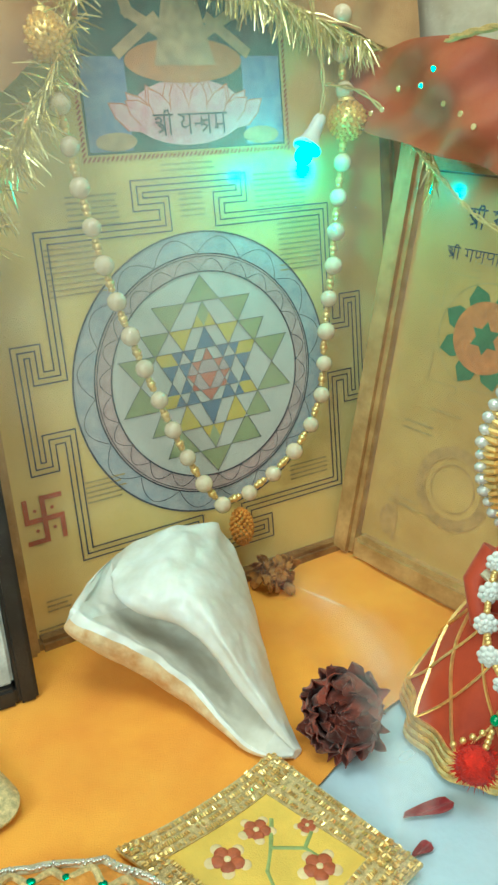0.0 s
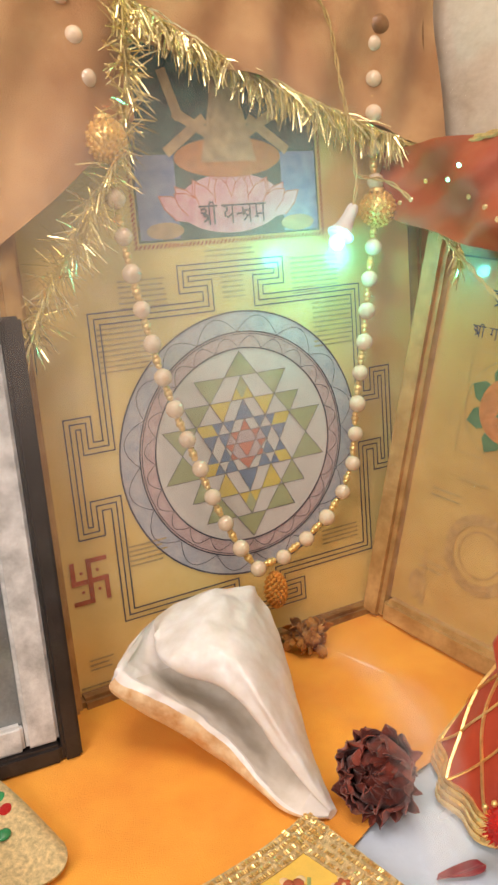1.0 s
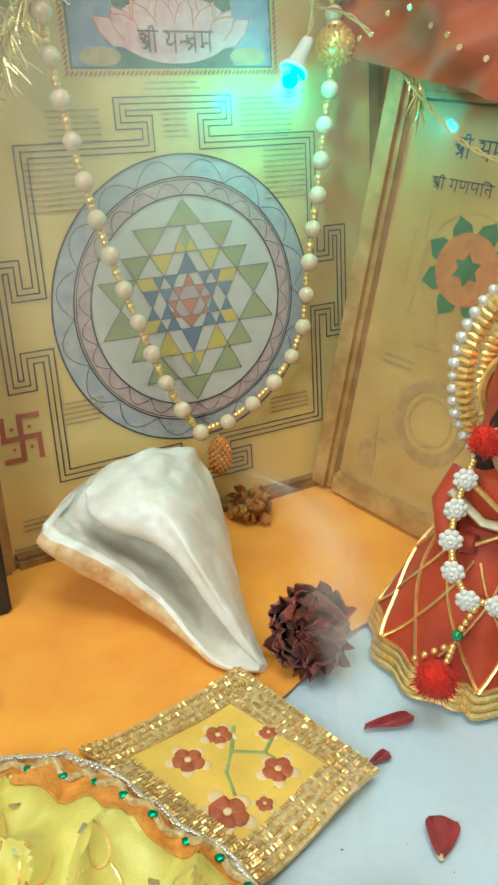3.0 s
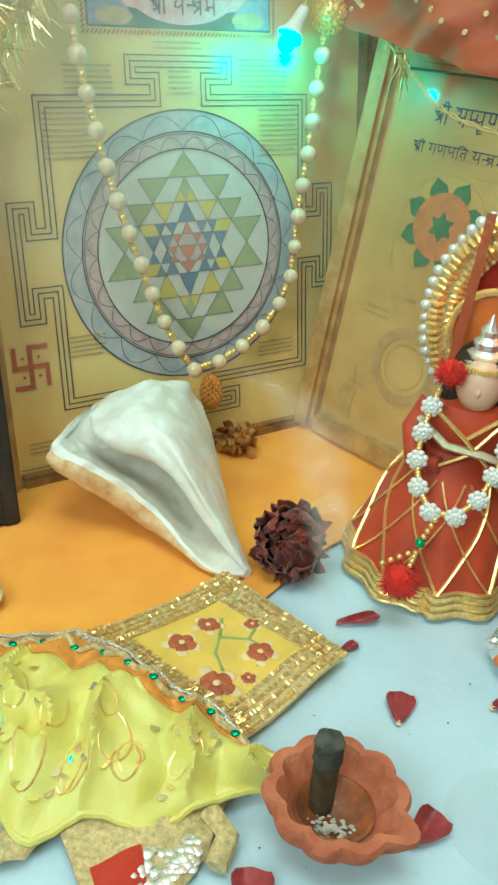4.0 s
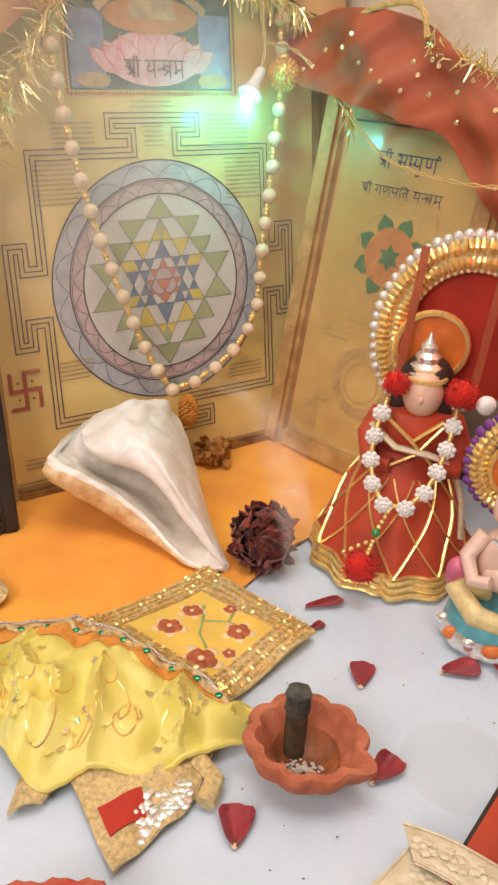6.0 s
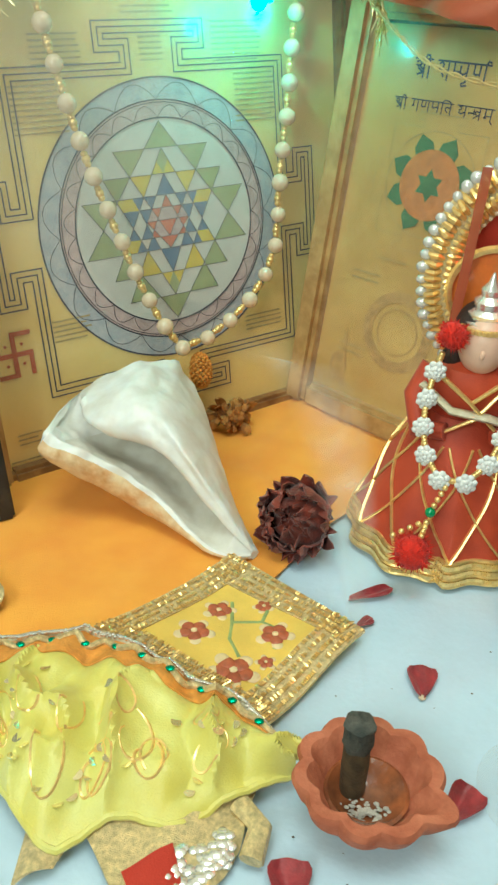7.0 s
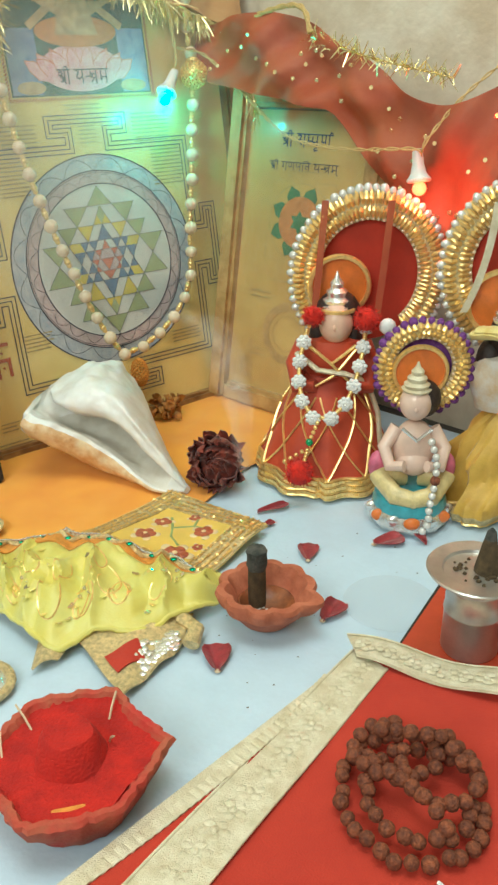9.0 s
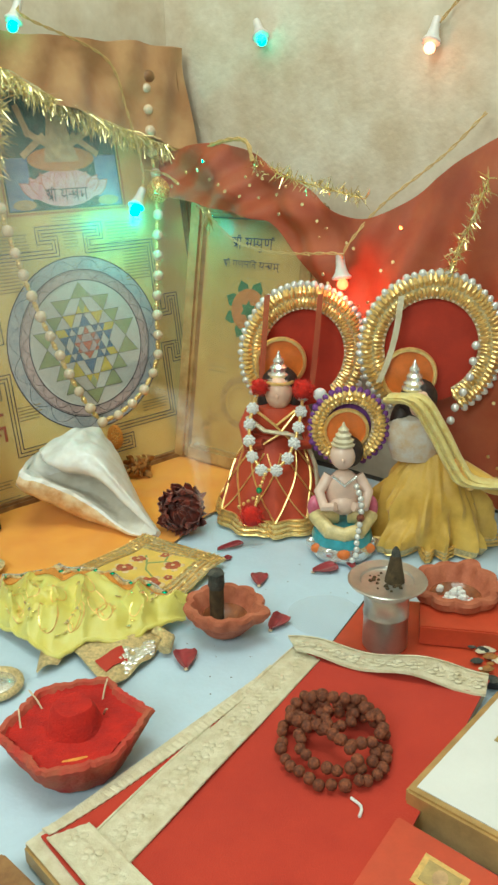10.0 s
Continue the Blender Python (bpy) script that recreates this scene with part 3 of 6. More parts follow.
add_poly(bm, circle(0.0035, 0.148, 0.0300, 30, 0.0095), Z + 0.00085)
part("seat_print", bm, "p_orange", pr, smooth=False)
bm = bmesh.new()
add_poly(bm, [(-0.012, 0.146), (0.019, 0.146), (0.012, 0.175), (0.010, 0.2), (-0.003, 0.2), (-0.005, 0.175)], Z + 0.0010)
for s in (-1, 1):
    add_stroke(bm, [(0.0035 + s * 0.012, 0.16), (0.0035 + s * 0.026, 0.168), (0.0035 + s * 0.032, 0.186)], 0.005, Z + 0.0011)
    add_stroke(bm, [(0.0035 + s * 0.014, 0.165), (0.0035 + s * 0.032, 0.152)], 0.005, Z + 0.0012)
    leaf = bmesh.new()
    add_poly(leaf, circle(0.0035 + s * 0.038, 0.1145, 0.010, 20, 0.004), Z + 0.0009)
    part("leaf_print", leaf, "p_tan", pr, smooth=False)
part("pale_shape_print", bm, "p_tan", pr, smooth=False)
bm = bmesh.new()
edge = [(-0.0505, 0.1075), (0.0575, 0.1075), (0.0575, 0.221), (-0.0505, 0.221)]
for (a, b), (c, d) in zip(edge, edge[1:] + edge[:1]):
    n = int(math.dist((a, b), (c, d)) / 0.0022)
    for k in range(n):
        x, y = a + (c - a) * k / n, b + (d - b) * k / n
        add_stroke(bm, [(x - 0.0005, y - 0.0006), (x + 0.0005, y + 0.0006)], 0.0009, Z + 0.0004)
part("rope_border_print", bm, "ink_red", pr, smooth=False)


def glyphs(text, x, y, h, w, z, material, parent, name="lettering"):
    """Devanagari letters drawn as pen strokes under a head line: each is a list of strokes on a 10-high grid."""
    S = {
        "shri": (9, [[(1, 8.2), (2.6, 8.8), (3.6, 7.4), (2.6, 6), (1, 6.4)], [(2.6, 6), (4.2, 4.6), (4.4, 3)], [(2, 5), (4.6, 2.6), (2.2, 1.4)], [(5, 10), (5, 0)], [(2.2, 1.4), (5, 3.2)], [(7.6, 10), (7.6, 0)], [(5, 10), (5.6, 12.2), (7, 12.2), (7.6, 10)]]),
        "ya": (7, [[(1.2, 9.4), (2.6, 8.6), (2.4, 6.8), (1.4, 6)], [(1.4, 6), (1.4, 4), (3, 3.2), (5.4, 5)], [(5.4, 10), (5.4, 0)]]),
        "ntra": (10, [[(1, 5), (3.6, 5)], [(1.2, 5), (1, 4.2)], [(4.2, 8), (4.2, 4)], [(4, 6.2), (6.6, 6.8), (7.8, 6)], [(8, 10), (8, 0)], [(7.8, 4.4), (4.6, 1)], [(5.4, 6.4), (5, 4.6), (6, 4)]]),
        "ma": (7, [[(1.6, 10), (1.6, 3.4), (1, 2.6), (2.2, 2.4), (1.8, 3.8)], [(1.6, 4.2), (5.4, 4.2)], [(5.4, 10), (5.4, 0)]]),
        "mah": (7, [[(1.6, 10), (1.6, 3.4), (1, 2.6), (2.2, 2.4), (1.8, 3.8)], [(1.6, 4.2), (5.4, 4.2)], [(5.4, 10), (5.4, 0)], [(5.4, 0), (6.8, -2)]]),
        "sa": (7.4, [[(1, 8.6), (2.0, 9.2), (3.0, 8.2), (2.6, 6.2), (1.2, 5.2), (2.0, 4.6), (3.6, 1.8)], [(2.2, 5), (5.6, 5)], [(5.6, 10), (5.6, 0)]]),
        "mpu": (10, [[(1.2, 10), (1.2, 4), (2, 3.4)], [(1.2, 5), (4, 5)], [(4.4, 8), (4.4, 4.4), (6, 3.8), (7.6, 5)], [(7.8, 10), (7.8, 0)], [(7.8, 0), (6, -1), (6.4, -2.4), (8.4, -1.8)]]),
        "rna": (9, [[(1.2, 10), (1.2, 5), (2.4, 4.2), (4, 5), (4, 10)], [(4, 5), (4, 4.2)], [(6.6, 10), (6.6, 0)], [(6.6, 10), (7.4, 12), (8.6, 11.4)]]),
        "ga": (6.4, [[(1.8, 10), (1.8, 5), (1, 4.4), (2.2, 4), (1.8, 5.2)], [(4.8, 10), (4.8, 0)]]),
        "na": (7.6, [[(1.2, 10), (1.2, 5), (2.4, 4.2), (4, 5), (4, 10)], [(6, 10), (6, 0)]]),
        "pa": (6.6, [[(1.2, 10), (1.2, 5.4), (2.4, 4.6), (5, 6)], [(5, 10), (5, 0)]]),
        "ti": (8.6, [[(1.2, 10), (1.2, 0)], [(1.2, 10), (2.4, 12.4), (5.4, 12), (7, 10)], [(7, 10), (7, 0)], [(7, 6.4), (4, 6.6), (3.6, 4.6), (5, 2.6)]]),
    }
    items = [t for t in text.split(" ")]
    total = sum(3 if t == "_" else S[t][0] for t in items)
    k, cx = w / total, 0.0
    bm = bmesh.new()
    for t in items:
        if t == "_":
            cx += 3
            continue
        wd, strokes = S[t]
        for st in strokes:
            add_stroke(bm, [(x + (cx + p) * k, y + q * h / 10) for p, q in st], h * 0.105, z)
        add_stroke(bm, [(x + cx * k, y + h), (x + (cx + wd) * k, y + h)], h * 0.105, z + 0.00005)
        cx += wd
    return part(name, bm, material, parent, smooth=False)


glyphs("shri _ ya ntra ma", -0.0155, 0.1165, 0.0085, 0.038, Z + 0.0014, "ink", pr)
pane = part("glass_pane", box((0.2235, 0.330, 0.0006), Matrix.Translation((0.0035, 0.055, 0.0015)), 0), GLASS, pr, "thin clear glass")
pane.visible_shadow = False

# ---- second framed print ----
p2 = thing("framed_print", FRAME2, "smaller ochre yantra print in a light wooden frame", "picture")
part("backing_board", box((0.130, 0.228, 0.006), Matrix.Translation((0.066, 0.114, -0.0095)), 0.001), "wood", p2)
part("print_sheet", box((0.104, 0.20, 0.003), Matrix.Translation((0.066, 0.114, -0.005)), 0), "paper_ochre", p2)
for x in (0.0075, 0.1245):
    part("frame_side", box((0.015, 0.23, 0.016), Matrix.Translation((x, 0.115, -0.003)), 0.003), "wood_light", p2)
for y in (0.0075, 0.2225):
    part("frame_rail", box((0.1016, 0.015, 0.0155), Matrix.Translation((0.066, y, -0.003)), 0.003), "wood_light", p2)
Z2 = -0.0034
glyphs("shri _ sa mpu rna", 0.0435, 0.1905, 0.0085, 0.043, Z2 + 0.0004, "ink", p2)
glyphs("shri _ ga na pa ti _ ya ntra mah", 0.0355, 0.1745, 0.0055, 0.058, Z2 + 0.0004, "ink", p2)
fc = (0.0665, 0.140)
bm = bmesh.new()
for k in range(8):
    a = 2 * math.pi * k / 8 + math.pi / 8
    add_poly(bm, [(fc[0] + r * math.cos(a + o), fc[1] + r * math.sin(a + o)) for r, o in ((0.014, -0.42), (0.0215, -0.26), (0.0262, 0), (0.0215, 0.26), (0.014, 0.42))], Z2 + 0.0003 + 0.00002 * k)
part("petal_print", bm, "p_leaf", p2, smooth=False)
bm = bmesh.new()
add_poly(bm, circle(*fc, 0.0178, 40), Z2 + 0.0006)
part("disc_print", bm, "p_orange", p2, smooth=False)
bm = bmesh.new()
for s in (1, -1):
    add_poly(bm, [(fc[0] + 0.0085 * math.sin(2 * math.pi * k / 3), fc[1] + s * 0.0085 * math.cos(2 * math.pi * k / 3)) for k in range(3)], Z2 + 0.0008 + 0.0001 * s)
part("star_print", bm, "p_leaf", p2, smooth=False)
bm = bmesh.new()
add_ring(bm, 0.0262, 0.0267, Z2 + 0.0005, c=fc)
for q in range(4):
    c, s = round(math.cos(q * math.pi / 2)), round(math.sin(q * math.pi / 2))
    pts = [(-0.0275, 0.0275), (-0.010, 0.0275), (-0.010, 0.031), (-0.014, 0.031), (-0.014, 0.0345), (0.014, 0.0345), (0.014, 0.031), (0.010, 0.031), (0.010, 0.0275), (0.0275, 0.0275)]
    add_stroke(bm, [(fc[0] + x * c - y * s, fc[1] + x * s + y * c) for x, y in pts], 0.0004, Z2 + 0.0005)
for x, y, n in ((0.045, 0.098, 1), (0.03, 0.088, 2), (0.085, 0.088, 2), (0.03, 0.045, 2)):
    for k in range(n):
        add_stroke(bm, [(x, y - 0.004 * k), (x + 0.018, y - 0.004 * k)], 0.0008, Z2 + 0.0004)
part("line_print", bm, "ink_soft", p2, smooth=False)
bm = bmesh.new()
for r0, r1 in ((0.0165, 0.0225),):
    add_ring(bm, r0, r1, Z2 + 0.0004, c=(0.0665, 0.0605))
add_ring(bm, 0.0125, 0.0132, Z2 + 0.0004, c=(0.0665, 0.0605))
for s in (-1, 1):
    add_poly(bm, circle(0.0665 + s * 0.035, 0.030, 0.006, 14, 0.009), Z2 + 0.0004)
    add_stroke(bm, [(0.0665 + s * 0.03, 0.02), (0.0665 + s * 0.033, 0.05)], 0.002, Z2 + 0.0005)
part("ring_print", bm, "p_ring", p2, smooth=False)
pane = part("glass_pane", box((0.1015, 0.1995, 0.0006), Matrix.Translation((0.066, 0.115, 0.0005)), 0), GLASS, p2, "thin clear glass")
pane.visible_shadow = False

# ---- dark framed picture at the side ----
p3 = thing("picture_frame", FRAME3, "black-edged frame with a chipped white inner border", "picture")
part("backing_board", box((0.145, 0.195, 0.005), Matrix.Translation((-0.075, 0.10, -0.008)), 0.001), "dark_wood", p3)
part("picture", box((0.13, 0.18, 0.002), Matrix.Translation((-0.075, 0.10, -0.004)), 0), "grey_glass", p3)
part("frame_side", box((0.009, 0.205, 0.014), Matrix.Translation((-0.0045, 0.1025, -0.003)), 0.0015), "dark_wood", p3)
part("frame_side", box((0.009, 0.205, 0.014), Matrix.Translation((-0.1455, 0.1025, -0.003)), 0.0015), "dark_wood", p3)
for y in (0.0045, 0.2005):
    part("frame_rail", box((0.1318, 0.009, 0.014), Matrix.Translation((-0.075, y, -0.003)), 0.0015), "dark_wood", p3)
part("inner_border", box((0.015, 0.185, 0.006), Matrix.Translation((-0.0168, 0.1025, -0.001)), 0.0015), "chipped", p3, "chipped white inner border")
part("inner_border", box((0.100, 0.013, 0.006), Matrix.Translation((-0.0748, 0.0160, -0.001)), 0.0015), "chipped", p3, "chipped white inner border")


# ---- tan cloth over the top of the large frame ----
def tan(a, b):
    u = -0.134 + 0.266 * a
    if u < -0.05:
        low = 0.10 + (u + 0.134) * 0.75
    else:
        low = 0.200 - (u + 0.05) * 0.30
    v = low + (0.2385 - low) * b
    d = 0.0125 + 0.0032 * math.sin(u * 70 + v * 40) + 0.0022 * math.sin(u * 150 - v * 70) + 0.005 * noise.noise(Vector((u * 30, v * 20, 4)))
    if b > 0.96:
        d -= 0.012 * (b - 0.96) / 0.04
    return PANEL @ Vector((u, v + 0.001 * math.sin(u * 90), d))


solo("tan_cloth", sheet(tan, 70, 24, 0.0006), "tan_cloth", "tan brown cloth draped over the top of the framed print", "cloth")


# ---- pearl necklace on the large print ----
BEAD = finish(ball((0, 0, 0), 0.0046, 14), "pearl", "pearl")
SMALL = finish(ball((0, 0, 0), 0.0023, 8), "spacer_bead", "gold")
TINY = finish(ball((0, 0, 0), 0.0018, 8), "spacer_bead", "gold")
neck = thing("pearl_necklace", PANEL, "long cream pearl necklace with gold spacers, hung over the print", "necklace")
drop = [(-0.078, 0.214), (-0.0714, 0.186), (-0.0652, 0.155), (-0.0604, 0.1065), (-0.0546, 0.0715), (-0.0470, 0.0374), (-0.0375, 0.0063), (-0.0262, -0.0270),
        (-0.0125, -0.0568), (-0.0040, -0.0660), (0.010, -0.0630), (0.0389, -0.0484), (0.0588, -0.0228), (0.0641, 0.0114), (0.0711, 0.0446), (0.0771, 0.0797), (0.0842, 0.118), (0.0838, 0.1545), (0.087, 0.204)]
line = smooth_path([(x, y, 0.0115) for x, y in drop], 0.0171)
BIG = [(-0.0652, 0.155), (0.0842, 0.118)]
for i, p in enumerate(line):
    q = line[min(i + 1, len(line) - 1)]
    if min(math.dist(p[:2], g) for g in BIG) > 0.0115:
        piece("pearl", BEAD, neck, Matrix.Translation(p + Vector((0, 0, rnd(-0.0006, 0.0006)))) @ Matrix.Scale(rnd(0.93, 1.05), 4))
    if q is not p:
        for f, me in ((0.36, TINY), (0.5, SMALL), (0.64, TINY)):
            piece("spacer_bead", me, neck, Matrix.Translation(p.lerp(q, f) - Vector((0, 0, 0.001))))
part("thread", tube([p - Vector((0, 0, 0.001)) for p in smooth_path([(x, y, 0.0115) for x, y in drop], 0.004)], 0.0003, 5), "cord", neck)
for gx, gy in BIG:
    bm = ball((gx, gy, 0.0125), 0.0088, 14)
    for k in range(150):
        zz = 1 - 2 * (k + 0.5) / 150
        a = k * 2.39996
        r = math.sqrt(1 - zz * zz)
        add_ball(bm, (gx + 0.0092 * r * math.cos(a), gy + 0.0092 * r * math.sin(a), 0.0125 + 0.0092 * zz), 0.0011, 6)
    gb = part("gold_ball", bm, "gold", neck, "ball covered with tiny gold beads")
    cap = add_lathe(bmesh.new(), [(0.0012, 0), (0.0045, 0.0004), (0.004, 0.002), (0.001, 0.003)], 14, Matrix.Translation((gx, gy + 0.0085, 0.0125)) @ Matrix.Rotation(radians(-90), 4, "X"))
    part("bead_cap", cap, "gold", gb)
part("hook", ball((0.0905, 0.209, 0.011), 0.0062, 14, (1.1, 1, 0.8)), "wood", neck, "dark brown wooden hook")
bm = bmesh.new()
for k in range(120):
    zz = 1 - 2 * (k + 0.5) / 120
    a, r = k * 2.39996, math.sqrt(max(0, 1 - (1 - 2 * (k + 0.5) / 120) ** 2))
    add_ball(bm, (0.0045 + 0.0058 * r * math.cos(a), -0.081 + 0.010 * zz, 0.0105 + 0.0058 * r * math.sin(a)), 0.0011, 6)
part("pendant", bm, "orange_trim", neck, "orange beaded pendant")

# ---- tinsel garlands ----
def tinsel_band(name, ctrl, length, count, label, m=Matrix(), droop=0.5, mat_name="tinsel"):
    """Many narrow foil strips round a cord."""
    pts = smooth_path(ctrl, 0.002)
    bm = tube([m @ p for p in pts], 0.0006, 5)
    inv = m.to_3x3()
    for k in range(count):
        p = random.choice(pts) + Vector((rnd(-0.001, 0.001), rnd(-0.001, 0.001), 0))
        d = Vector((rnd(-0.8, 0.8), rnd(-1.0, 1.0) - droop, rnd(-0.25, 0.6)))
        d = d.normalized() * length * rnd(0.5, 1.1)
        s = Vector((rnd(-1, 1), rnd(-1, 1), rnd(-1, 1))).cross(d).normalized() * 0.00042
        e = p + d * 0.55
        g = p + d + Vector((0, -length * 0.12 * droop, 0))
        v = [bm.verts.new(m @ q) for q in (p - s, p + s, e + s * 0.9, e - s * 0.9, g + s * 0.5, g - s * 0.5)]
        bm.faces.new((v[0], v[1], v[2], v[3]))
        bm.faces.new((v[3], v[2], v[4], v[5]))
    return solo(name, bm, mat_name, label, "garland", kind="stuff", smooth=False)


tinsel_band("tinsel_garland", [(-0.052, 0.216, 0.013), (-0.02, 0.199, 0.014), (0.014, 0.184, 0.014), (0.0625, 0.166, 0.014), (0.100, 0.1535, 0.013)], 0.0165, 760, "gold and green tinsel garland along the cloth's edge", PANEL, 1.1)
tinsel_band("tinsel_garland", [(-0.050, 0.205, 0.013), (-0.056, 0.16, 0.013), (-0.079, 0.121, 0.014), (-0.098, 0.096, 0.014), (-0.112, 0.068, 0.013)], 0.0165, 620, "gold tinsel garland hanging down the frame's side", PANEL, 0.35)
tinsel_band("tinsel_garland", [(0.100, 0.1535, 0.012), (0.106, 0.149, 0.014), (0.110, 0.138, 0.016)], 0.010, 90, "short tuft of gold tinsel at the frame's edge", PANEL, 0.4)

# ---- fairy lights ----
WALL2 = stand(0.09, 0.725, 0, -34, 0)


def bulb(name, at, way, glow, colour, label):
    """A small bell socket with a glowing bead, pointing along way."""
    t = thing(name, at, label, "light", "fairy lights")
    m = Vector(way).to_track_quat("Z", "Y").to_matrix().to_4x4() @ Matrix.Scale(1.3, 4)
    part("socket", lathe([(0.0018, -0.0155), (0.0024, -0.014), (0.0027, -0.009), (0.0036, -0.005), (0.0056, -0.0022), (0.0052, -0.0012), (0.0032, -0.001)], 16, m), "socket", t)
    part("bead", ball(m @ Vector((0, 0, 0.0016)), 0.0042, 12), glow, t, colour + " glowing bead")
    return t


bulbA = PANEL @ Vector((0.0525, 0.104, 0.020))
bulb("fairy_light", bulbA, PANEL.to_3x3() @ Vector((-0.6, -0.8, 0.1)), "green_glow", "green", "pink-white bell fairy light glowing green")
point_lamp("fairy_light_green", bulbA + (PANEL.to_3x3() @ Vector((-0.008, -0.008, 0.012))), 0.125, (0.0, 0.9, 0.92))
bB = Vector((0.2005, 0.548, 0.176))
bulb("fairy_light", bB, (0.1, -0.2, -0.97), "red_glow", "red", "white bell fairy light glowing red over the dolls")
point_lamp("fairy_light_red", bB + Vector((0.002, -0.012, -0.005)), 0.065, (1.0, 0.05, 0.02))
bC = WALL2 @ Vector((0.217, 0.335, 0.014))
bulb("fairy_light", bC, (-0.25, -0.3, -0.92), "warm_glow", "warm pink", "white bell fairy light glowing warm pink on the wall")
point_lamp("fairy_light_warm", bC + Vector((-0.008, -0.014, -0.006)), 0.01, (1.0, 0.35, 0.2))
bD = PANEL @ Vector((-0.024, 0.243, 0.010))
bulb("fairy_light", bD, (-0.2, -0.4, -0.9), "green_glow", "green", "bell fairy light glowing green above the print")
point_lamp("fairy_light_green_top", bD + Vector((0.004, -0.014, 0.0)), 0.008, (0.02, 1.0, 0.70))
bE = WALL2 @ Vector((0.067, 0.350, 0.010))
bulb("fairy_light", bE, (0.2, -0.6, -0.7), "green_glow", "green", "small fairy light glowing green on the wall")


def wire(name, ctrl, label, r=0.0009):
    pts = smooth_path(ctrl, 0.003)
    a = [p + 0.0007 * Vector((math.cos(i * 0.9), math.sin(i * 0.9), math.sin(i * 0.9))) for i, p in enumerate(pts)]
    b = [p - 0.0007 * Vector((math.cos(i * 0.9), math.sin(i * 0.9), math.sin(i * 0.9))) for i, p in enumerate(pts)]
    bm = tube(a, r * 0.6, 6)
    add_tube(bm, b, r * 0.6, 6)
    return solo(name, bm, "cord", label, "wire")


wire("wire", [bulbA + (PANEL.to_3x3() @ Vector((0.009, 0.013, 0.0))), PANEL @ Vector((0.067, 0.135, 0.018)), PANEL @ Vector((0.0615, 0.181, 0.016)), PANEL @ Vector((0.049, 0.222, 0.014)), bD + Vector((0.01, 0.0, 0.004)), bD + Vector((0.004, 0.006, 0.0145))], "twisted gold wire of the fairy lights on the print")
wire("wire", [PANEL @ Vector((0.067, 0.135, 0.018)), PANEL @ Vector((0.092, 0.128, 0.020)), WALL2 @ Vector((0.047, 0.218, 0.064)), WALL2 @ Vector((0.093, 0.199, 0.084)), WALL2 @ Vector((0.140, 0.194, 0.092)), bB + Vector((-0.004, 0, 0.020)), bB + Vector((0, 0.003, 0.0150))], "twisted gold wire drooping across the smaller frame")
wire("wire", [bB + Vector((0, 0.003, 0.0155)), bB + Vector((0.004, 0.004, 0.026)), WALL2 @ Vector((0.205, 0.228, 0.055)), WALL2 @ Vector((0.240, 0.262, 0.030)), WALL2 @ Vector((0.262, 0.290, 0.012))], "twisted gold wire rising to the wall")
wire("wire", [bC + Vector((0.005, 0.004, 0.013)), bC + Vector((0.02, -0.004, 0.03)), bC + Vector((0.05, -0.03, 0.05))], "twisted gold wire on the wall")

# ---- sheer red cloth behind the dolls ----
def chunri(a, b):
    u = -0.012 + 0.372 * a
    top = 0.262 + 0.010 * math.sin(a * 9) - 0.034 * math.exp(-((a - 0.55) / 0.17) ** 2) + 0.06 * max(0, a - 0.72)
    low = 0.230 - 0.13 * u if u < 0.118 else 0.2147 - 1.0 * (u - 0.118)
    low = max(low, 0.02)
    v = low + (top - low) * b
    d = 0.062 + 0.004 * math.sin(u * 75 + 6 * b) + 0.0035 * math.sin(u * 140 - 9 * b) + 0.012 * (1 - b)
    return WALL2 @ Vector((u, v, d * (0.55 + 0.45 * min(1, a * 5)) + 0.020 * math.exp(-a * 12)))


ch = thing("red_scarf", WALL2 @ Vector((0.15, 0.03, 0.07)), "sheer red net scarf with gold sequins hung behind the dolls", "scarf")
part("net", sheet(chunri, 90, 40, 0.0004), "chunri", ch, world=True)
SEQ = finish(lathe([(0.0008, 0), (0.0015, 0.0001), (0.0013, 0.0004)], 10), "sequin", "sequin")
for k in range(64):
    a, b = rnd(0.05, 0.98), rnd(0.06, 0.9)
    p = chunri(a, b)
    piece("sequin", SEQ, ch, Matrix.Translation(p + (WALL2.to_3x3() @ Vector((0, 0, 0.0008)))) @ WALL2.to_3x3().to_4x4() @ Matrix.Rotation(rnd(-0.5, 0.5), 4, "X"), world=True)
tinsel_band("gold_fringe", [(0.098, 0.256, 0.066), (0.14, 0.245, 0.070), (0.20, 0.233, 0.070)], 0.009, 260, "gold fringe along the scarf's upper edge", WALL2, -0.1)
tinsel_band("gold_fringe", [(0.272, 0.180, 0.095), (0.284, 0.214, 0.090), (0.295, 0.250, 0.085)], 0.009, 220, "gold fringe at the scarf's side edge", WALL2, 0.2)
tinsel_band("gold_fringe", [(0.028, 0.236, 0.055), (0.047, 0.222, 0.062), (0.050, 0.206, 0.062)], 0.011, 120, "tuft of gold fringe by the smaller frame", WALL2, 0.7)
wire("gold_braid", [WALL2 @ Vector((-0.004, 0.250, 0.045)), WALL2 @ Vector((0.04, 0.268, 0.055)), WALL2 @ Vector((0.085, 0.274, 0.062)), WALL2 @ Vector((0.10, 0.256, 0.068))], "gold braid edging the scarf", 0.0022)

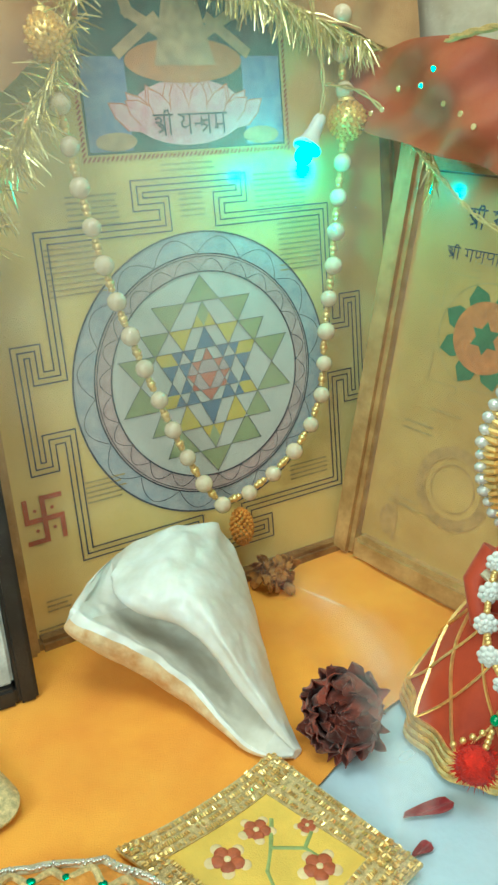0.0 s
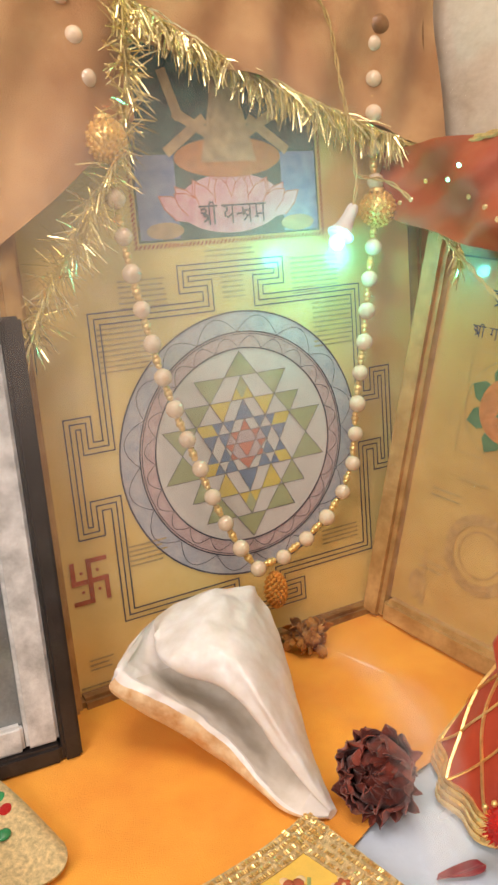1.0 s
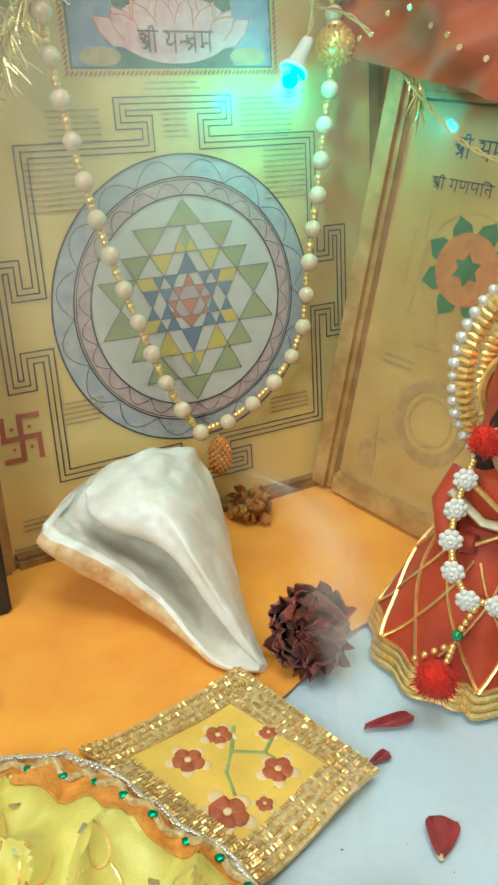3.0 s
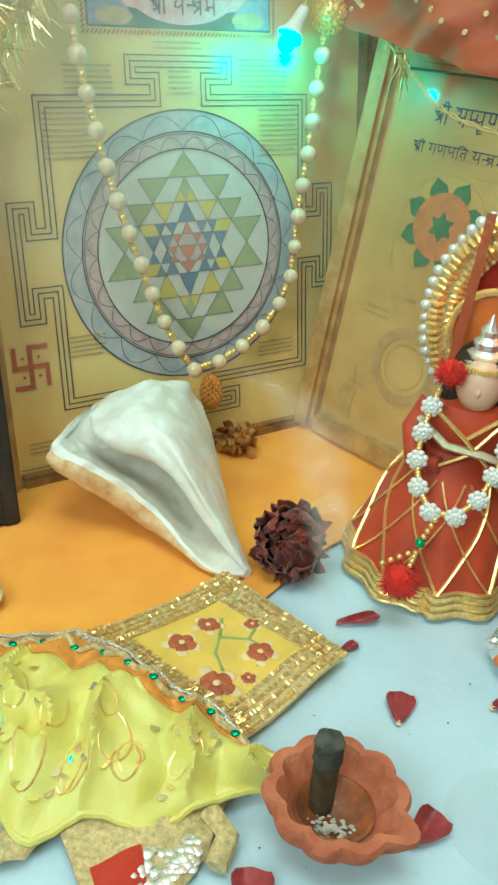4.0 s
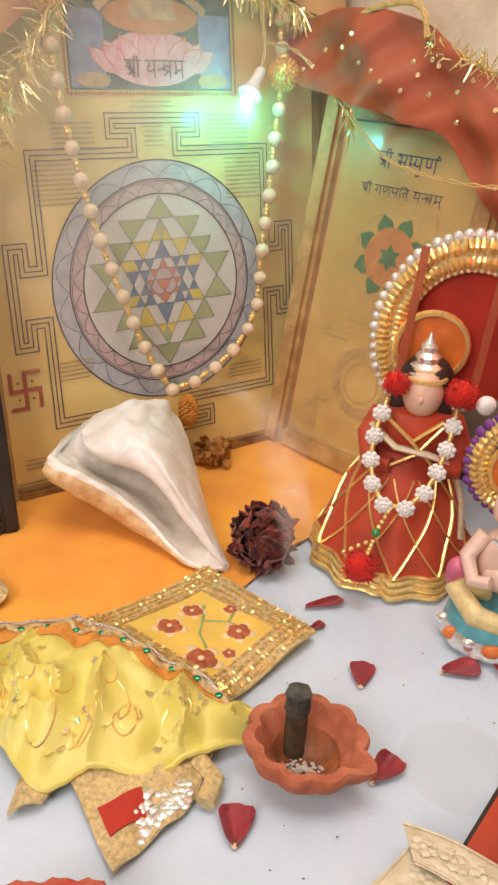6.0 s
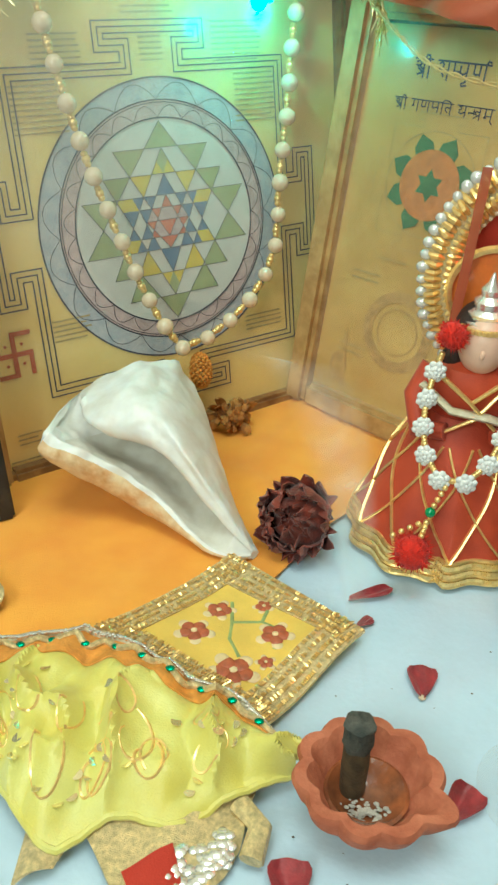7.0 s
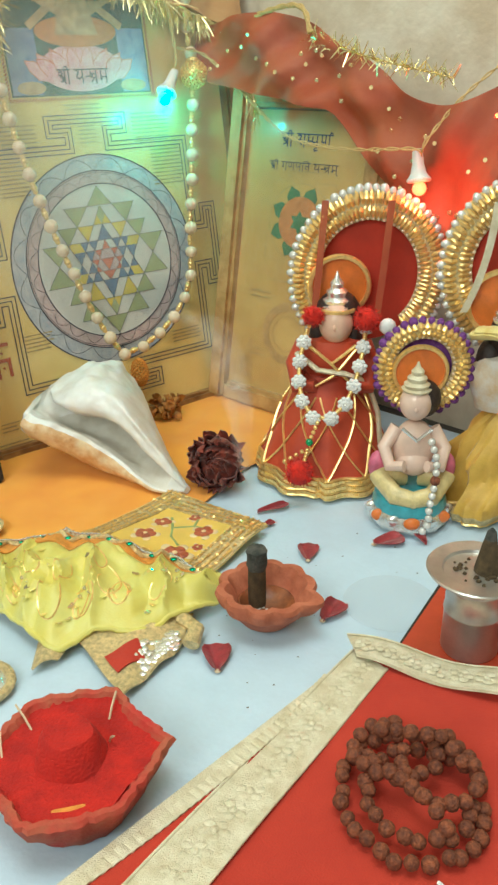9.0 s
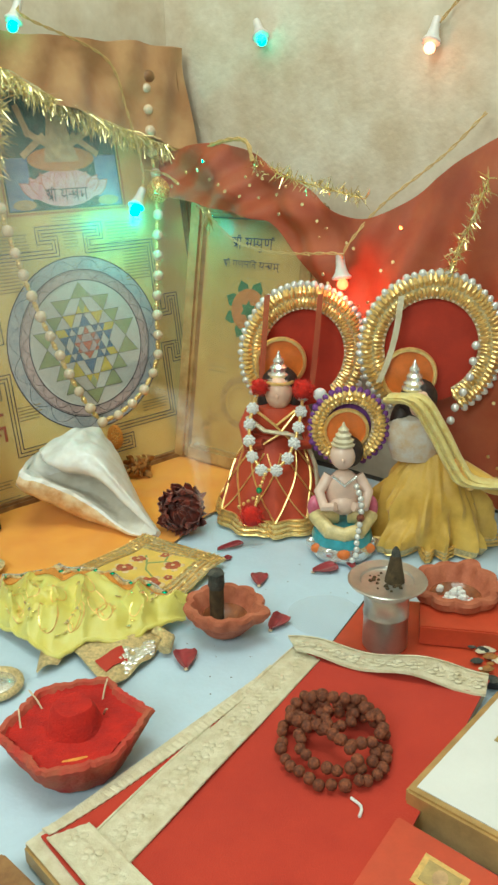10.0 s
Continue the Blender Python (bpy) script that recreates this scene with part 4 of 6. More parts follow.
# ---- conch ----
def ridge(s):
    return bezier(s, (-0.003, 0.550, 0.062), (0.010, 0.505, 0.067), (0.036, 0.490, 0.044), (0.0645, 0.4805, 0.0065))


def lip(s):
    return bezier(s, (-0.0365, 0.497, 0.0455), (-0.012, 0.486, 0.040), (0.026, 0.520, 0.016), (0.030, 0.462, 0.008), (0.064, 0.4785, 0.0045))


def conch(a, b):
    """a: from the spire to the tip; b: round from the back, over the body, through the mouth, round the lip and under."""
    R, L = ridge(a), lip(a) + Vector((-0.4, -0.8, 0.5)) * 0.0022 * noise.noise(Vector((a * 11, 2.3, 0))) * math.sin(math.pi * min(1, a + 0.1))
    back = bezier(a, (0.012, 0.578, 0.036), (0.034, 0.556, 0.022), (0.044, 0.512, 0.012), (0.067, 0.483, 0.004))
    base = bezier(a, (0.002, 0.572, 0.004), (0.024, 0.545, 0.003), (0.040, 0.505, 0.003), (0.066, 0.4815, 0.0015))
    under = bezier(a, (-0.022, 0.528, 0.012), (0.000, 0.508, 0.002), (0.024, 0.494, 0.0025), (0.065, 0.4795, 0.0015))
    deep = 0.046 * max(0.05, math.sin(math.pi * min(1, 0.10 + 0.98 * a))) ** 0.9 * (1 - 0.55 * a)
    away = Vector((0.05, 0.80, -0.60))
    hide = Vector((0.42, 0.70, -0.50))
    fe = 0.27 + 0.42 * math.exp(-((a - 0.10) / 0.27) ** 2)
    swell = math.exp(-((a - 0.20) / 0.24) ** 2)
    edge = R.lerp(L, fe) + Vector((-0.001, -0.004, 0.001)) * swell + Vector((0, 0, -0.003)) * math.sin(math.pi * a)
    trough = R.lerp(L, fe + 0.03) + hide * deep
    floor_ = R.lerp(L, 0.45 * fe + 0.55) + away * deep * 0.80
    inner = R.lerp(L, 0.95) + away * deep * 0.16
    outer = L + Vector((-0.0045, -0.0035, -0.0075)) * (1 - a * 0.85)
    belly = L.lerp(under, 0.50) + Vector((-0.006, -0.010, -0.003)) * (1 - a)
    col = R.lerp(L, 0.55 * fe) + Vector((-0.001, -0.006, 0.005)) * swell + Vector((0, -0.001, 0.001)) * math.sin(math.pi * a)
    ring = [base, back, back.lerp(R, 0.55) + Vector((0.004, 0.002, 0.005)) * (1 - a), R, col, edge, trough, floor_, inner, L, outer, belly, under]
    n = len(ring)
    t = b * n
    i = int(t) % n
    f = t - int(t)
    p0, p1, q2, p3 = ring[i - 1], ring[i], ring[(i + 1) % n], ring[(i + 2) % n]
    p = 0.5 * (2 * p1 + (q2 - p0) * f + (2 * p0 - 5 * p1 + 4 * q2 - p3) * f * f + (3 * p1 - p0 - 3 * q2 + p3) * f ** 3)
    p = p + Vector((1, -0.6, 0.8)) * (0.0011 * noise.noise(p * 90) * (1 - a * 0.6) + 0.0030 * noise.noise(p * 75 + Vector((3, 1, 2))) * max(0, 1 - a * 3.2))
    p = p + Vector((0.3, -0.5, 1)) * (0.0005 * noise.noise(p * 260) + 0.0022 * max(0.0, noise.noise(p * 130 + Vector((7, 2, 5)))) * max(0.0, 1 - a * 2.4))
    p.z = max(p.z, 0.0018)
    return p


bm = bmesh.new()
NA, NB = 84, 169
grid = [[bm.verts.new(conch(i / NA, j / NB)) for j in range(NB)] for i in range(NA + 1)]
for i in range(NA):
    for j in range(NB):
        f = bm.faces.new((grid[i][j], grid[i][(j + 1) % NB], grid[i + 1][(j + 1) % NB], grid[i + 1][j]))
        b = j / NB * 13
        # index 2 is the hollow: beige with painted-in shade
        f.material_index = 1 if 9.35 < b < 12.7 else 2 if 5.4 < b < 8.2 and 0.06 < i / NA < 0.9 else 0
tipv = bm.verts.new(conch(1.0, 0.3) * 0.5 + conch(1.0, 0.8) * 0.5)
for j in range(NB):
    f = bm.faces.new((grid[NA][j], grid[NA][(j + 1) % NB], tipv))
# the spire's whorls close the broad end
last = grid[0]
mid0 = sum((v.co for v in last), Vector()) / NB
crown = Vector((-0.012, 0.012, 0.004))
for k, (sc, push) in enumerate(((0.97, 0.16), (0.80, 0.42), (0.76, 0.50), (0.58, 0.78), (0.54, 0.86), (0.34, 1.1), (0.12, 1.3))):
    ring = []
    for j, v in enumerate(grid[0]):
        d = v.co - mid0
        knob = 1 + 0.05 * math.sin(j / NB * 2 * math.pi * 9 + k)
        p = mid0 + d * sc * knob + crown * push
        p.z = max(p.z, 0.002)
        ring.append(bm.verts.new(p))
    for j in range(NB):
        f = bm.faces.new((last[(j + 1) % NB], last[j], ring[j], ring[(j + 1) % NB]))
    last = ring
bm.faces.new(last)
bmesh.ops.recalc_face_normals(bm, faces=bm.faces)
cs = thing("conch_shell", (0.015, 0.52, 0.0018), "large white conch shell with a tan rim, lying on orange cloth", "shell")


def only(src, index):
    """A copy of the faces of one material."""
    out = src.copy()
    bmesh.ops.delete(out, geom=[f for f in out.faces if f.material_index != index], context="FACES")
    for f in out.faces:
        f.material_index = 0
    return out


for nm, index, mname, lab in (("shell_body", 0, "shell", ""), ("outer_rim", 1, "shell_out", "tan brown mottled outside of the lip"), ("mouth", 2, "shell_mouth", "hollow mouth, beige with shade put into its colour")):
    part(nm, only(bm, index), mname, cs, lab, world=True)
bm.free()

# ---- dried flowers ----
def curled_petal(w, l, curl, wave):
    def f(a, b):
        x = (a - 0.5) * w * (math.sin(math.pi * (0.12 + 0.8 * b)) ** 0.6)
        ang = curl * b
        y, z = l * math.sin(ang) / max(curl, 0.01), l * (1 - math.cos(ang)) / max(curl, 0.01)
        return Vector((x, y + wave * math.sin(a * 9) * b, z + wave * math.cos(a * 7 + b * 4) * b + (2 * (a - 0.5)) ** 2 * w * 0.25))
    return f


rs = thing("dried_rose", (0.082, 0.494, 0.002), "dried dark maroon rose lying beside the conch", "flower")
ROSE = Matrix.Translation((0.082, 0.4945, 0.0175)) @ Vector((-0.25, -0.80, 0.55)).to_track_quat("Z", "Y").to_matrix().to_4x4()


def rose_petal(R, tip_angle, turn, half, seed):
    """A cupped petal on a ball of radius R, from the base round to its ruffled, rolled tip."""
    def f(a, b):
        th = math.pi * 0.86 + (tip_angle - math.pi * 0.86) * b
        az = turn + half * (2 * a - 1) * math.sin(math.pi * (0.15 + 0.72 * b)) ** 0.6
        ruffle = noise.noise(Vector((a * 4, b * 3, seed)))
        r = R * (1 + 0.26 * ruffle * b + 0.22 * max(0, b - 0.78) / 0.22 * (0.5 + ruffle) + 0.10 * abs(2 * a - 1) ** 2 * b)
        th += 0.22 * noise.noise(Vector((a * 5, 1.5, seed))) * b
        p = ROSE @ Vector((r * math.sin(th) * math.cos(az), r * math.sin(th) * math.sin(az), r * math.cos(th)))
        p.z = max(p.z, 0.0022)
        return p
    return f


part("core", ball((0.082, 0.4950, 0.0165), 0.0048, 12), "rose", rs, world=True)
for R, deg, count in ((0.0075, 10, 3), (0.0105, 20, 4), (0.0128, 30, 5), (0.0142, 44, 6), (0.0152, 62, 6), (0.0160, 84, 7)):
    for k in range(count):
        part("petal", sheet(rose_petal(R, radians(deg + rnd(-9, 9)), 6.283 * k / count + R * 900 + rnd(-0.2, 0.2), 3.141 / count * 1.35, k * 3.7 + R * 5000), 11, 12, 0.0004), "rose", rs, world=True)

mg = thing("dried_marigold", (0.033, 0.596, 0.002), "small withered orange marigold behind the conch", "flower")
bm = ball((0.033, 0.597, 0.009), 0.006, 10)
part("core", bm, "dried", mg, world=True)
MP = finish(sheet(curled_petal(0.006, 0.008, 1.4, 0.0006), 4, 4, 0.0003), "petal", "dried")
for k in range(46):
    n = Vector((rnd(-1, 1), rnd(-1, 1), rnd(-0.4, 1))).normalized()
    m = n.to_track_quat("Y", "Z").to_matrix().to_4x4() @ Matrix.Rotation(rnd(0, 6.3), 4, "Y")
    piece("petal", MP, mg, Matrix.Translation(Vector((0.033 + rnd(-0.006, 0.006), 0.597, 0.009)) + n * 0.005) @ m @ Matrix.Scale(rnd(0.7, 1.1), 4), world=True)

# ---- fallen rose petals ----
def fallen(x, y, w, l, turn, curl, tipped=True, tilt=0.0):
    m = Matrix.Translation((x, y, 0.0012)) @ Matrix.Rotation(radians(turn), 4, "Z") @ Matrix.Rotation(radians(tilt), 4, "Y")
    def f(a, b):
        ww = w * 1.22 * (0.20 + 0.80 * b ** 0.7) * (1 - 0.30 * max(0, (b - 0.75) / 0.25) ** 2)
        xx = (a - 0.5) * ww
        return m @ Vector((xx, (b - 0.5) * l + b * l * 0.16 * math.sin(math.pi * a) + 0.0004 * math.sin(a * 8), curl * ((2 * a - 1) ** 2 * 0.45 + 0.35 * b * b) + 0.0005 * math.sin(a * 9 + b * 3)))
    t = thing("rose_petal", (x, y, 0.0), "fallen dark red rose petal on the white sheet", "petal", "fallen rose petals")
    part("blade", sheet(f, 10, 8, 0.0004), "petal", t, world=True)
    if tipped:
        part("base_tip", ball(f(0.5, 0.03), 0.0014, 8, (1.1, 1, 0.5)), "petal_tip", t, "pale petal base", world=True)


fallen(0.1183, 0.466, 0.0055, 0.018, -62, 0.003, False)
fallen(0.1172, 0.448, 0.004, 0.008, -45, 0.0015, False)
fallen(0.1414, 0.4195, 0.011, 0.0135, 0, 0.0022)
fallen(0.1846, 0.434, 0.011, 0.016, -70, 0.003)
fallen(0.1025, 0.3295, 0.0125, 0.0145, 8, 0.004)
fallen(0.1535, 0.367, 0.011, 0.014, -35, 0.005)
fallen(0.2042, 0.4375, 0.006, 0.009, 20, 0.003, False)

# ---- clay lamps and incense ----
def clay_lamp(x, y, r, h, turn, label, soot=True):
    t = thing("clay_lamp", (x, y, 0.0008), label, "oil lamp", "clay lamps")
    def wob(a, rr, hh):
        k = max(0, (hh / h)) ** 1.5
        d = math.atan2(math.sin(a - radians(turn)), math.cos(a - radians(turn)))
        return 0.96 + k * (0.15 * abs(math.cos((a - radians(turn)) * 5)) ** 0.8 + 0.03 * math.sin(a * 2.3 + 1) + 0.27 * math.exp(-(d / 0.26) ** 2))
    m = Matrix.Translation((x, y, 0.0008))
    part("bowl", lathe([(r * 0.45, 0), (r * 0.62, h * 0.12), (r * 0.86, h * 0.48), (r * 0.92, h * 0.58), (r * 1.03, h * 0.66), (r * 1.06, h * 0.90), (r * 1.00, h), (r * 0.84, h * 1.0), (r * 0.78, h * 0.90), (r * 0.66, h * 0.52), (r * 0.40, h * 0.30), (r * 0.1, h * 0.26)], 84, m, wob), "terracotta", t, world=True)
    part("oil_film", lathe([(r * 0.1, h * 0.275), (r * 0.40, h * 0.315), (r * 0.64, h * 0.50), (r * 0.655, h * 0.55), (r * 0.60, h * 0.58), (r * 0.38, h * 0.36), (r * 0.05, h * 0.32)], 40, m), "oily", t, "dark oily inside", world=True)
    return t


d1 = clay_lamp(0.1225, 0.3600, 0.0208, 0.0200, -22, "terracotta clay lamp with a scalloped rim on the white sheet")
bm = bmesh.new()
add_lathe(bm, [(0.0042, 0), (0.0044, 0.012), (0.0042, 0.022)], 18, Matrix.Translation((0.1180, 0.3630, 0.0078)))
st = thing("incense_stick", (0.1180, 0.3630, 0.0078), "thick half-burnt dhoop stick standing in the clay lamp", "incense")
part("stick", bm, "incense", st, world=True)
part("burnt_tip", lathe([(0.0044, 0.0), (0.0049, 0.003), (0.0046, 0.007), (0.0050, 0.010), (0.0034, 0.0115), (0.001, 0.012)], 18, Matrix.Translation((0.1180, 0.3630, 0.0285)), lambda a, r, h: 1 + 0.08 * math.sin(a * 5 + h * 900)), "char", st, "charred ashy tip", world=True)
bm = bmesh.new()
for k in range(110):
    a, r = rnd(0, 6.3), rnd(0, 0.009)
    add_ball(bm, (0.1225 + r * math.cos(a), 0.3545 + 0.5 * r * math.sin(a), 0.0082 + rnd(0, 0.0012)), rnd(0.0003, 0.0009), 6, (1.3, 1, 0.5))
tagged(solo("ash_crumbs", bm, "ash", "pale grey incense ash fallen in the lamp", "ash", kind="stuff"))

# ---- embroidered yellow cloth ----
mt = thing("embroidered_cloth", (0.067, 0.433, 0.002), "small yellow flowered cloth with wide gold lace borders", "cloth")
CT, CR, CB, CL = Vector((0.0555, 0.4775)), Vector((0.118, 0.4380)), Vector((0.0870, 0.3850)), Vector((0.0105, 0.4195))


def mat_xy(a, b):
    p = CL.lerp(CT, a).lerp(CB.lerp(CR, a), b)
    bow = 0.004 * math.sin(math.pi * b) * math.sin(math.pi * a * 2)
    p = p + Vector((0, -0.006 * math.sin(math.pi * a) * (1 - b) - bow * 0.4))
    return p


def mat_z(a, b, up=0.0):
    p = mat_xy(a, b)
    return Vector((p.x, p.y, 0.0050 + ripple(p.x, p.y, 1.2) + 0.0016 * math.sin(a * 6) * math.sin(b * 5) + up))


part("cloth", sheet(lambda a, b: mat_z(a, b), 40, 40, 0.0008), "yellow_silk", mt, world=True)
for nm, f in (("lace_border", lambda a, b: mat_z(a, 0.17 * b, 0.0009)), ("lace_border", lambda a, b: mat_z(a, 0.80 + 0.2 * b, 0.0009)), ("lace_border", lambda a, b: mat_z(0.15 * b, a, 0.0013)), ("lace_border", lambda a, b: mat_z(0.80 + 0.2 * b, a, 0.0013))):
    part(nm, sheet(f, 50, 6, 0.0006), "gold_dull", mt, world=True)
bm = bmesh.new()
for k in range(64):
    for j in range(4):
        e = (k + 0.5) / 64
        for u, v in ((0.82 + 0.05 * j, e), (e, 0.82 + 0.05 * j), (e, 0.03 + 0.042 * j), (0.02 + 0.04 * j, e)):
            if random.random() < 0.25:
                continue
            d = mat_xy(min(1, u + 0.01), v) - mat_xy(u, v)
            m = Matrix.Translation(mat_z(u, v, 0.0023)) @ Matrix.Rotation(math.atan2(d.y, d.x), 4, "Z") @ Matrix.Rotation(rnd(-0.45, 0.45), 4, "X") @ Matrix.Rotation(rnd(-0.45, 0.45), 4, "Y")
            add_box(bm, (0.0016, 0.0007, 0.0004) if v == e else (0.0007, 0.0016, 0.0004), m, 0)
tagged(part("sequin_trim", bm, "gold", mt, "tiny square gold sequins", world=True, smooth=False), kind="stuff")
for fx, fy, sc in ((0.66, 0.30, 1.0), (0.40, 0.34, 1.15), (0.28, 0.66, 1.45), (0.68, 0.66, 1.15), (0.86, 0.46, 0.7), (0.46, 0.74, 0.6)):
    def spot(x, y, up):
        return mat_z(fx * 0.9 + x * sc / 0.073, fy + y * sc / 0.078, up)
    bm = bmesh.new()
    for k in range(5):
        a = 2 * math.pi * k / 5 + fx * 9
        add_ball(bm, spot(0.0052 * math.cos(a), 0.0052 * math.sin(a), 0.0008), 0.0021 * sc, 10, (1, 1, 0.22), mi=1)
        add_ball(bm, spot(0.0030 * math.cos(a), 0.0030 * math.sin(a), 0.0010), 0.0024 * sc, 10, (1, 1, 0.24), mi=0)
    add_ball(bm, spot(0, 0, 0.0014), 0.0012 * sc, 8, (1, 1, 0.4), mi=1)
    part("flower_print", bm, ["print_flower", "print_flower_white"], mt, world=True)
for path in (((0.70, 0.30), (0.56, 0.42), (0.44, 0.50), (0.36, 0.62)), ((0.56, 0.42), (0.66, 0.54), (0.66, 0.66), (0.52, 0.72)), ((0.66, 0.54), (0.76, 0.50), (0.80, 0.42))):
    part("stem_print", tube([mat_z(u, v, 0.0007) for u, v in path], 0.0009, 6, flat=0.4), "print_stem", mt, world=True)

# ---- lemon satin doll dress lying in front ----
dr = thing("doll_dress", (0.04, 0.36, 0.002), "lemon yellow satin doll dress with gold embroidery and orange trim", "dress")


ARC = smooth_path([(-0.022, 0.362, 0), (-0.0215, 0.392, 0), (-0.008, 0.404, 0), (0.008, 0.4085, 0), (0.026, 0.4075, 0), (0.047, 0.397, 0), (0.073, 0.3875, 0), (0.089, 0.3765, 0), (0.1020, 0.3690, 0)], 0.001)
WAIST = smooth_path([(-0.018, 0.360, 0), (-0.002, 0.349, 0), (0.016, 0.334, 0), (0.030, 0.3245, 0), (0.042, 0.335, 0), (0.050, 0.3392, 0), (0.066, 0.3400, 0), (0.079, 0.3515, 0), (0.0985, 0.3660, 0)], 0.001)


def along(path, a):
    i = a * (len(path) - 1)
    return path[int(i)].lerp(path[min(int(i) + 1, len(path) - 1)], i - int(i)).xy


def dress_xy(a, b):
    """a: along the fan, b: from the hem's arc to the waist."""
    return along(ARC, a).lerp(along(WAIST, a), b)


def dress(a, b, up=0.0):
    p = dress_xy(a, b)
    h = 0.0045 + 0.0135 * math.sin(math.pi * min(1, 0.18 + 0.8 * b)) * (math.sin(math.pi * (0.1 + 0.8 * a)) ** 0.7)
    warp = a * 15 + 1.3 * math.sin(b * 3.2) + 2.6 * noise.noise(Vector((a * 5, b * 2.5, 7)))
    mid = math.sin(math.pi * min(1, b * 0.8 + 0.1))
    pleat = 0.0095 * (1 - abs(math.sin(warp)) ** 0.7) * mid + 0.0065 * abs(noise.noise(Vector((p.x * 60, p.y * 42, 5)))) * mid
    return Vector((p.x, p.y, h + pleat + 0.0022 * noise.noise(Vector((p.x * 120, p.y * 90, 2))) * (0.3 + 0.7 * mid) + up))


part("skirt", sheet(lambda a, b: dress(a, 0.1 + 0.9 * b), 170, 60, 0.0008), "lemon", dr, world=True)
part("orange_band", sheet(lambda a, b: dress(a, 0.25 * b + 0.014 * math.sin(a * 60) * (b > 0.9), 0.0012), 120, 8, 0.0006), "orange_trim", dr, "orange ribbon band", world=True)
part("gold_braid", tube([dress(k / 140, 0.12 + 0.03 * math.sin(k * 0.55), 0.0026) for k in range(141)], 0.0014, 7), "gold_dull", dr, world=True)
part("gold_braid", tube([dress(k / 70, 0.035, 0.0018) for k in range(71)], 0.0019, 7), "gold_pale", dr, world=True)
part("waist_band", tube([dress(k / 60, 0.99, 0.0003 * math.sin(k * 2.1)) for k in range(61)], 0.0015, 8), "lemon", dr, "rolled satin waist edge", world=True)
bm = bmesh.new()
for k in range(150):
    add_ball(bm, dress(k / 150, 0.045 + rnd(-0.012, 0.012), 0.0036), 0.0009, 6)
tagged(part("silver_bead_trim", bm, "silver", dr, world=True), kind="stuff")
GS = finish(ball((0, 0, 0), 0.0014, 8, ), "green_stone", "green_sequin")
for k in range(13):
    piece("green_stone", GS, dr, Matrix.Translation(dress((k + 0.5) / 13, 0.15, 0.0034)) @ Matrix.Diagonal((1.3, 1, 0.5, 1)), world=True)
for k in range(16):
    a0, b0 = rnd(0.18, 0.82), rnd(0.38, 0.82)
    ang, size = rnd(0, 6.3), rnd(0.06, 0.12)
    loop = []
    for i in range(25):
        t = i / 24 * 5.2
        loop.append(dress(min(0.98, max(0.02, a0 + size * 0.55 * math.cos(ang + t) * (1 - i / 40))), min(0.97, max(0.28, b0 + size * 1.5 * math.sin(ang + t) * (1 - i / 40))), 0.0007))
    part("embroidery", tube(loop, 0.0006, 5), "gold", dr, world=True)
DS = finish(lathe([(0.0006, 0.0), (0.0018, 0.0), (0.0019, 0.0003), (0.0006, 0.0003)], 14), "sequin", "sequin")
for k in range(34):
    a0, b0 = rnd(0.15, 0.85), rnd(0.34, 0.9)
    piece("sequin", DS, dr, Matrix.Translation(dress(a0, b0, 0.0009)) @ Matrix.Rotation(rnd(-0.5, 0.2), 4, "X") @ Matrix.Rotation(rnd(-0.4, 0.4), 4, "Y"), world=True)

tb = thing("dress_blouse", (0.064, 0.325, 0.0008), "small gold and silver blouse piece with red lining", "dress")


def tab(a, b):
    q = quad(a, b, (0.034, 0.338), (0.087, 0.360), (0.0845, 0.333), (0.0665, 0.301))
    return Vector((q.x, q.y, 0.003 + 0.004 * math.sin(math.pi * a) * (1 - b) + 0.0012 * math.sin(a * 11 + b * 7)))


part("blouse", sheet(tab, 24, 24, 0.0012), "gold_dull", tb, world=True)
part("red_lining", sheet(lambda a, b: tab(0.10 + 0.36 * a, 0.46 + 0.30 * b) + Vector((0, 0, 0.0018)), 10, 10, 0.0006), "velvet", tb, world=True)
bm = bmesh.new()
for k in range(60):
    a, b = rnd(0.35, 0.92), rnd(0.5, 0.93)
    add_ball(bm, tab(a, b) + Vector((0, 0, 0.0014)), rnd(0.0014, 0.0022), 8, (1.2, 1, 0.45))
tagged(part("silver_trim", bm, "silver", tb, "embossed silver sequins", world=True), kind="stuff")
part("sleeve", sheet(lambda a, b: quad(a, b, (0.019, 0.338), (0.036, 0.340), (0.0315, 0.3215), (0.0225, 0.3145)).to_3d() + Vector((0, 0, 0.003 + 0.0045 * math.sin(math.pi * a) * (1 - 0.5 * b))), 12, 12, 0.0010), "gold_dull", tb, world=True)
part("sleeve", tube([(0.083, 0.352, 0.006), (0.091, 0.345, 0.006), (0.090, 0.334, 0.005)], 0.004, 8, flat=0.7), "gold_dull", tb, world=True)

pt = thing("round_patch", (0.004, 0.304, 0.0008), "round silver patch with a gold cord rim", "patch")
part("disc", lathe([(0.010, 0), (0.0125, 0.001), (0.010, 0.003), (0.002, 0.004)], 24, Matrix.Translation((0.003, 0.304, 0.0008))), "silver", pt, world=True)
part("cord_rim", tube([(0.003 + 0.0128 * math.cos(k / 20 * 6.283), 0.304 + 0.0128 * math.sin(k / 20 * 6.283), 0.0032) for k in range(20)], 0.0022, 8, True), "gold_dull", pt, world=True)

